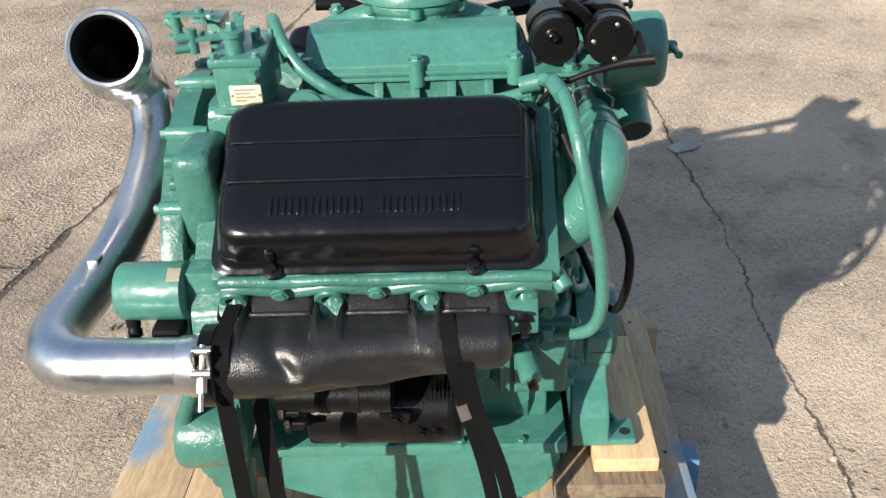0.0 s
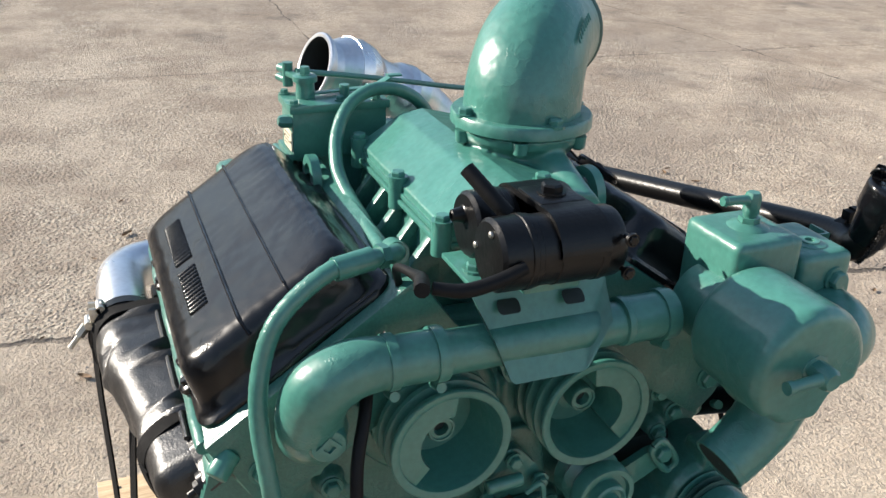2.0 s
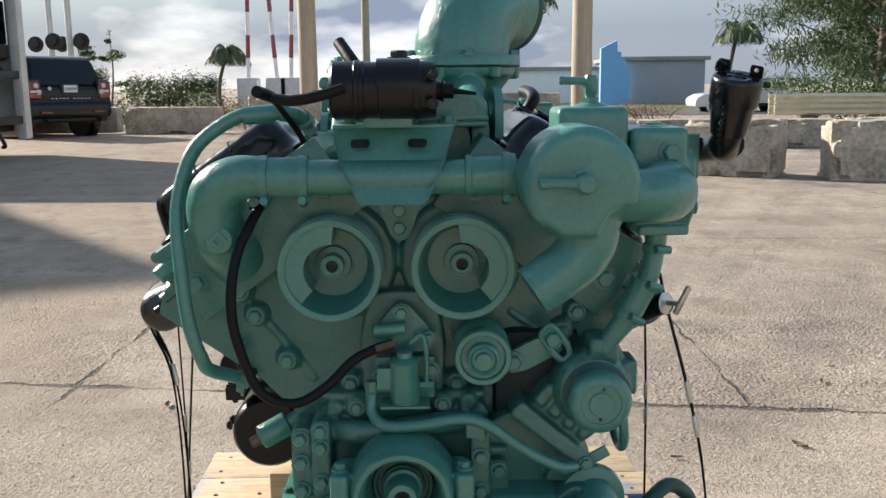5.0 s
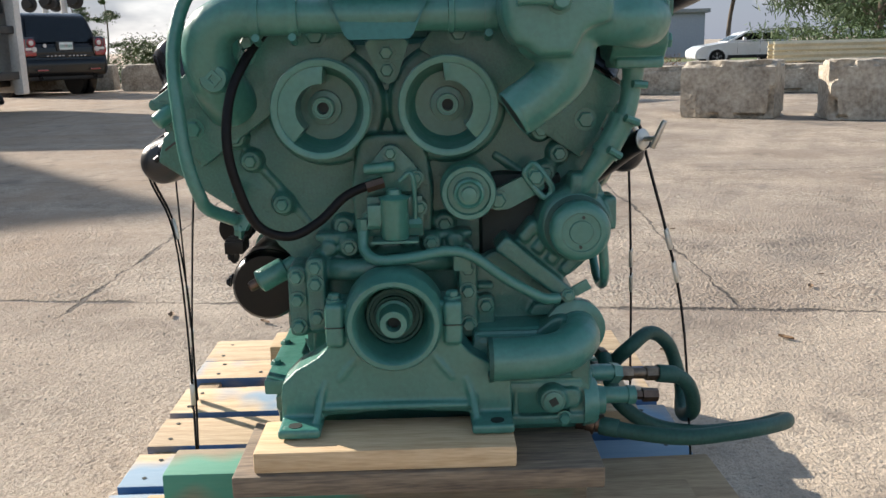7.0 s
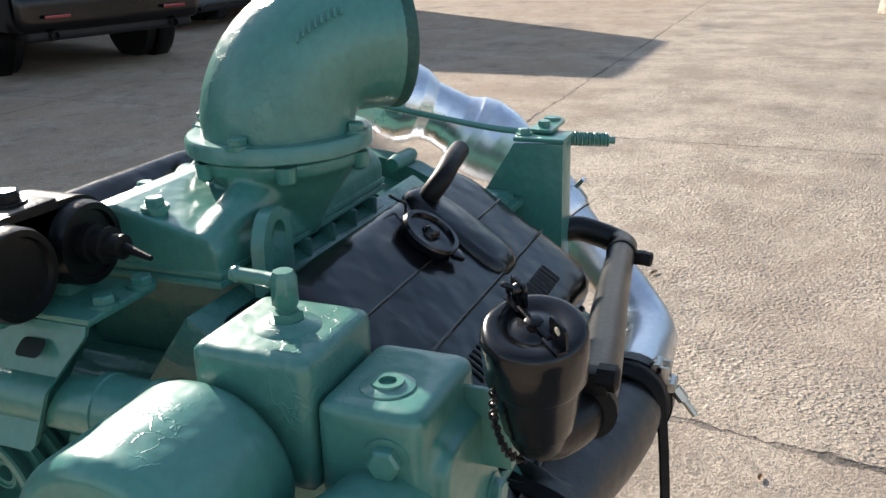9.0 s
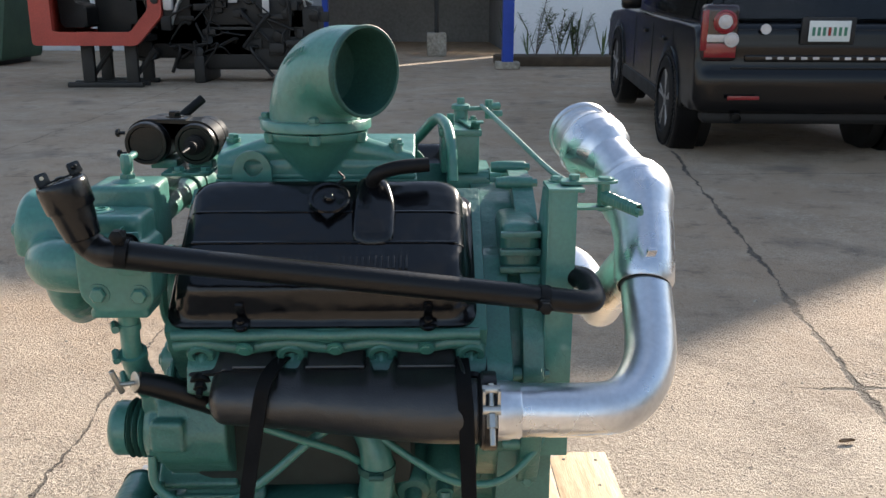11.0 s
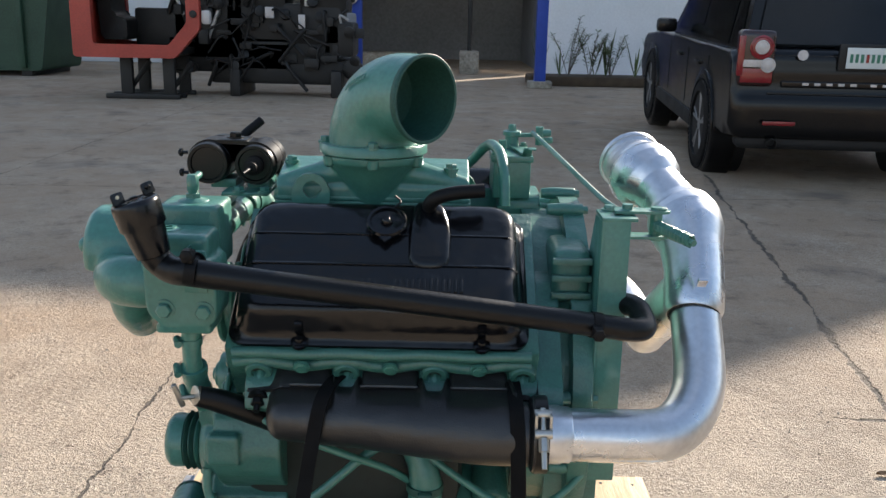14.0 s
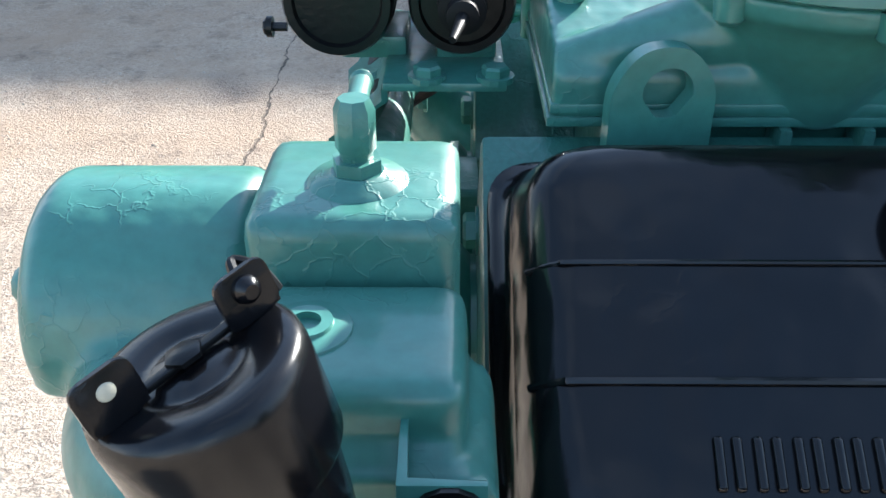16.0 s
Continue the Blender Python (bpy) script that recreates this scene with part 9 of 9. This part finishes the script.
pole(on_ray(-0.131, 24), 0.22, 11, "weathered square-cut utility pole beyond the barriers")
pole(on_ray(0.165, 26), 0.27, 12, "thick weathered utility pole with a small box")
pole(on_ray(-0.068, 60), 0.25, 12, "distant weathered utility pole")
for z, dy in ((8.4, 0), (7.7, 0.4)):
    bm = bmesh.new()
    a, b = on_ray(0.165, 26, z), on_ray(0.75, 36, z - 0.6)
    tube(bm, [a, a.lerp(b, 0.5) - Vector((0, 0, 0.4)), b], 0.02, 5)
    tagged(link_mesh("power_line", bm, RUBBER, 0), "thin black overhead power line", "cable", "overhead lines")
    bm = bmesh.new()
    a, b = on_ray(0.165, 26, z), on_ray(-0.6, 40, z + 0.3)
    tube(bm, [a, a.lerp(b, 0.5) - Vector((0, 0, 0.5)), b], 0.02, 5)
    tagged(link_mesh("power_line", bm, RUBBER, 0), "thin black overhead power line", "cable", "overhead lines")


def signal(at, arm, label):
    """Level-crossing mast with round lamp heads."""
    root = thing("crossing_signal", at, label, "crossing signal", "level crossing signals")
    at = Vector(at)
    bm = bmesh.new()
    cyl(bm, at, at + Vector((0, 0, 7.5)), 0.12, 0.10, 12)
    part("mast", bm, GALV, root)
    bm = bmesh.new()
    box(bm, at + Vector((0, 0, 0.5)), (0.7, 0.7, 1.0), 0.03)
    part("cabinet", bm, GALV, root)
    for dy, z in ((-0.5, 3.0), (0.5, 3.0)):
        bm = bmesh.new()
        lathe(bm, at + Vector((0.2, dy, z)), (1, 0, 0), [(0, 0.30), (0.03, 0.30), (0.04, 0.17), (0.22, 0.15), (0.22, 0.13)], 20)
        part("lamp_head", bm, TRIM, root)
    if arm:
        bm = bmesh.new()
        cyl(bm, at + Vector((0, 0, 6.2)), at + Vector((0, arm, 6.0)), 0.09, 0.07, 10)
        cyl(bm, at + Vector((0, 0, 5.6)), at + Vector((0, arm, 5.8)), 0.06, 0.05, 10)
        part("cantilever_arm", bm, GALV, root)
        for f in (0.45, 0.55, 0.86, 0.94):
            bm = bmesh.new()
            lathe(bm, at + Vector((0.2, arm * f, 6.0)), (1, 0, 0), [(0, 0.30), (0.03, 0.30), (0.04, 0.17), (0.22, 0.15), (0.22, 0.13)], 20)
            part("lamp_head", bm, TRIM, root)


signal(on_ray(-0.385, 34), 6.0, "galvanised crossing mast with a lamp arm")
signal(on_ray(-0.405, 36), 0, "galvanised crossing mast with round lamps")


def gate_arm(at, lean):
    root = thing("crossing_gate", at, "raised red and white striped crossing gate", "crossing gate", "crossing gates")
    at = Vector(at)
    bm = bmesh.new()
    box(bm, at + Vector((0, 0, 0.8)), (0.6, 0.7, 1.6), 0.05)
    part("gate_box", bm, GALV, root)
    for k in range(9):
        bm = bmesh.new()
        a = at + Vector((0, lean * k, 1.5 + 0.75 * k))
        b = at + Vector((0, lean * (k + 1), 1.5 + 0.75 * (k + 1)))
        cyl(bm, a, b, 0.075, 0.07, 8)
        part("stripe", bm, LAMPRED if k % 2 else CARWHITE, root)


for px, lean in ((-0.196, 0.02), (-0.165, -0.05), (-0.150, 0.03)):
    gate_arm(on_ray(px, 31), lean)


def low_building(px0, px1, far, h, mat, label, depth=8.0):
    a, b = on_ray(px0, far), on_ray(px1, far)
    root = thing("warehouse", (a.x, (a.y + b.y) / 2, 0), label, "warehouse")
    bm = bmesh.new()
    box(bm, (a.x - depth / 2, (a.y + b.y) / 2, h / 2 - 0.25), (depth, b.y - a.y, h + 0.5), 0.05)
    part("wall", bm, mat, root)
    bm = bmesh.new()
    box(bm, (a.x - depth / 2, (a.y + b.y) / 2, h + 0.1), (depth + 0.5, b.y - a.y + 0.5, 0.25), 0.03)
    part("roof", bm, GREYWALL, root)
    n = int((b.y - a.y) / 9)
    for k in range(n):
        bm = bmesh.new()
        y = a.y + (k + 0.5) * (b.y - a.y) / n
        box(bm, (a.x + 0.03, y, h * 0.45), (0.12, 1.4, 1.0), 0.02)
        part("window", bm, GLASS, root)
    return root


low_building(0.07, 0.186, 62, 2.0, WALL, "white low building beside a blue gable far off")
low_building(0.205, 0.300, 58, 2.5, SHADED_WALL, "long warehouse beyond the road, wall coloured bluish grey as in shade")
for px in (0.194,):
    c = on_ray(px, 57.2)
    bm = bmesh.new()
    prism(bm, [(c.y - 0.5, -0.26), (c.y + 1.3, -0.26), (c.y + 1.3, 2.0), (c.y + 1.0, 2.0), (c.y + 1.0, 2.5), (c.y + 0.75, 2.5), (c.y + 0.75, 3.0), (c.y + 0.5, 3.0), (c.y + 0.5, 3.7), (c.y - 0.5, 3.2)], "x", c.x - 0.2, c.x + 0.2, 0.02)
    tagged(link_mesh("painted_gable", bm, PALE_BLUE, 0), "pale blue stepped gable front of a low shop", "gable")


def leaves(bm, centre, spread, count, size, seed, droop=0.0):
    r5 = random.Random(seed)
    for _ in range(count):
        d = Vector((r5.gauss(0, 1), r5.gauss(0, 1), r5.gauss(0, 1)))
        d = d.normalized() * (abs(r5.gauss(0.62, 0.28)))
        p = centre + Vector((d.x * spread[0], d.y * spread[1], d.z * spread[2]))
        u = Vector((r5.uniform(-1, 1), r5.uniform(-1, 1), r5.uniform(-1, 0.6) - droop)).normalized() * size * r5.uniform(0.6, 1.3)
        w = u.orthogonal().normalized() * size * 0.35
        bm.faces.new([bm.verts.new(x) for x in (p - u, p + w, p + u, p - w)])


def tree(at, h, label, seed, feathery=False, name="tree"):
    at = Vector(at)
    root = thing(name, at, label, name)
    r4 = random.Random(seed)
    bm = bmesh.new()
    top = at + Vector((r4.uniform(-0.3, 0.3), r4.uniform(-0.5, 0.5), h * 0.97))
    tube(bm, [at, at.lerp(top, 0.5) + Vector((0.1, 0.2, 0)), top], [h * 0.010, h * 0.007, h * 0.002] if feathery else [h * 0.015, h * 0.010, h * 0.003], 9)
    tips = []
    for k in range(58 if feathery else 10):
        f = r4.uniform(0.10 if feathery else 0.22, 0.98)
        a = r4.uniform(0, 6.28)
        ln = h * (0.34 * (1.05 - f) + 0.08) * r4.uniform(0.7, 1.15)
        p = at.lerp(top, f)
        q = p + Vector((math.cos(a) * ln, math.sin(a) * ln, ln * r4.uniform(0.05, 0.40)))
        tube(bm, [p, p.lerp(q, 0.5) + Vector((0, 0, ln * 0.08)), q], [h * 0.0030, h * 0.0018, h * 0.0006] if feathery else [h * 0.005, h * 0.003, h * 0.001], 5, 3)
        tips.append((p, q, ln))
    part("trunk", bm, BARK, root)
    bm = bmesh.new()
    for k, (p, q, ln) in enumerate(tips):
        if feathery:                                      # fine needles hanging in sprays along each limb
            for j in range(340):
                f = r4.uniform(0.22, 1.05)
                c = p.lerp(q, f) + Vector((0, 0, ln * 0.08 * (1 - abs(2 * f - 1)))) + Vector((r4.gauss(0, 0.16), r4.gauss(0, 0.16), r4.gauss(-0.08, 0.10))) * ln * 0.55
                u = Vector((r4.uniform(-0.6, 0.6), r4.uniform(-0.6, 0.6), r4.uniform(-1.0, 0.25))).normalized() * h * r4.uniform(0.009, 0.020)
                w = u.orthogonal().normalized() * h * 0.0020
                bm.faces.new([bm.verts.new(x) for x in (c - u, c + w, c + u, c - w)])
        else:
            for f in (0.5, 0.75, 1.0):
                c = p.lerp(q, f)
                sz = ln * 0.42
                leaves(bm, c, (sz, sz, sz * 0.5), 90, h * 0.018, seed * 100 + k * 7 + int(f * 10))
    leaves(bm, top, (h * 0.04, h * 0.04, h * 0.06), 40, h * 0.012, seed + 5)
    part("crown", bm, LEAF, root, smooth=0)


def bush(at, size, mat, label, seed, name="bush"):
    bm = bmesh.new()
    for k in range(5):
        r6 = random.Random(seed * 10 + k)
        c = Vector((r6.uniform(-0.4, 0.4) * size[0], r6.uniform(-0.4, 0.4) * size[1], size[2] * r6.uniform(0.3, 0.62)))
        leaves(bm, c, (size[0] * 0.42, size[1] * 0.42, size[2] * 0.42), 520, size[2] * 0.040, seed * 31 + k)
    for v in bm.verts:
        v.co.z = max(v.co.z, 0.0)
    root = thing(name, (0, 0, 0), label, name, "verge planting")
    part("foliage", bm, mat, root, smooth=0)
    r8 = random.Random(seed)
    bm = bmesh.new()
    for k in range(7):
        d = Vector((r8.uniform(-0.4, 0.4) * size[0], r8.uniform(-0.4, 0.4) * size[1], size[2] * r8.uniform(0.5, 0.8)))
        tube(bm, [(d.x * 0.4, d.y * 0.4, 0), d * 0.7, d], [0.02, 0.014, 0.006], 5, 3)
    part("stems", bm, BARK, root)
    root.location = at


def palm(at, h, seed, label):
    at = Vector(at)
    root = thing("palm_tree", at, label, "palm tree", "palms")
    r7 = random.Random(seed)
    bm = bmesh.new()
    top = at + Vector((0.2, 0.3, h))
    tube(bm, [at, at.lerp(top, 0.5) + Vector((0.1, -0.2, 0)), top], [h * 0.035, h * 0.026, h * 0.024], 10)
    part("trunk", bm, BARK, root)
    bm = bmesh.new()
    for k in range(44):
        a, rise = k * 2.4, r7.uniform(-0.5, 1.1)
        d = Vector((math.cos(a), math.sin(a), 0))
        ln = h * 0.30 * r7.uniform(0.8, 1.1)
        line = smooth_line([top, top + d * ln * 0.4 + Vector((0, 0, ln * 0.30 * rise)), top + d * ln * 0.8 + Vector((0, 0, ln * (0.2 * rise - 0.25))), top + d * ln + Vector((0, 0, ln * (0.1 * rise - 0.6)))], 5)
        s = Vector((-d.y, d.x, 0))
        for p, q in zip(line[1:], line[2:]):
            for e in (-1, 1):
                tip = q + s * e * ln * 0.22 + Vector((0, 0, -ln * 0.14))
                bm.faces.new([bm.verts.new(x) for x in (p, p.lerp(q, 0.7), tip)])
        tube(bm, line, 0.03, 4, 1)
    part("fronds", bm, PALMLEAF, root, smooth=0)


tree(on_ray(0.440, 34), 9.0, "feathery pine-like tree beyond the barriers", 3, True)
tree(on_ray(0.490, 31), 12.5, "feathery pine-like tree beyond the barriers", 7, True)
tree(on_ray(0.535, 33), 12.0, "feathery pine-like tree beyond the barriers", 9, True)
tree(on_ray(-0.345, 60), 5.0, "round leafy tree far behind the crossing", 12)
tree(on_ray(-0.37, 66), 5.0, "round leafy tree far behind the crossing", 15)
for k, (px, h) in enumerate(((-0.318, 5.6), (-0.290, 6.4), (-0.262, 5.8), (-0.236, 5.0))):
    bush(on_ray(px, 78), (2.2, 2.6, h * 0.5), LEAF, "round leafy tree crown far behind the crossing", 30 + k, "tree")
palm(on_ray(0.326, 46), 3.9, 4, "shaggy palm behind the pale warehouse")
palm(on_ray(0.095, 70), 8.5, 6, "tall distant palm by the road")
palm(on_ray(-0.225, 34), 2.6, 8, "low bushy palm beside the barriers")
for k, (px, far, s, mat) in enumerate(((-0.30, 30, (2.2, 3.0, 1.7), LEAF), (-0.26, 33, (1.5, 2.5, 1.3), LEAF), (-0.20, 26, (1.6, 2.6, 1.0), DRY), (-0.14, 27, (1.6, 3.0, 1.0), DRY), (0.475, 28, (2.4, 3.6, 1.7), LEAF), (0.53, 28, (2.6, 4.0, 1.6), LEAF), (0.60, 28, (2.6, 4.4, 1.7), LEAF), (-0.34, 27, (1.2, 2.0, 1.0), LEAF), (0.245, 30, (1.0, 3.0, 0.8), DRY), (-0.02, 22, (0.8, 1.4, 0.7), DRY), (0.10, 21, (0.7, 1.5, 0.6), DRY))):
    bush(on_ray(px, far), s, mat, "dry brown weeds along the verge" if mat is DRY else "leafy green shrub along the verge", k + 1)
bm = bmesh.new()
box(bm, (-45.5, 6, -0.235), (37, 110, 0.03))
tagged(link_mesh("verge", bm, GRASS, 0), "patchy grass verge beyond the barrier blocks", "grass", kind="structure")
bm = bmesh.new()
box(bm, (-39.5, 6, -0.212), (8, 110, 0.03))
tagged(link_mesh("road", bm, material("far_asphalt", (0.10, 0.10, 0.10), 0.85, vary=0.3), 0), "grey asphalt road beyond the verge", "road", kind="structure")
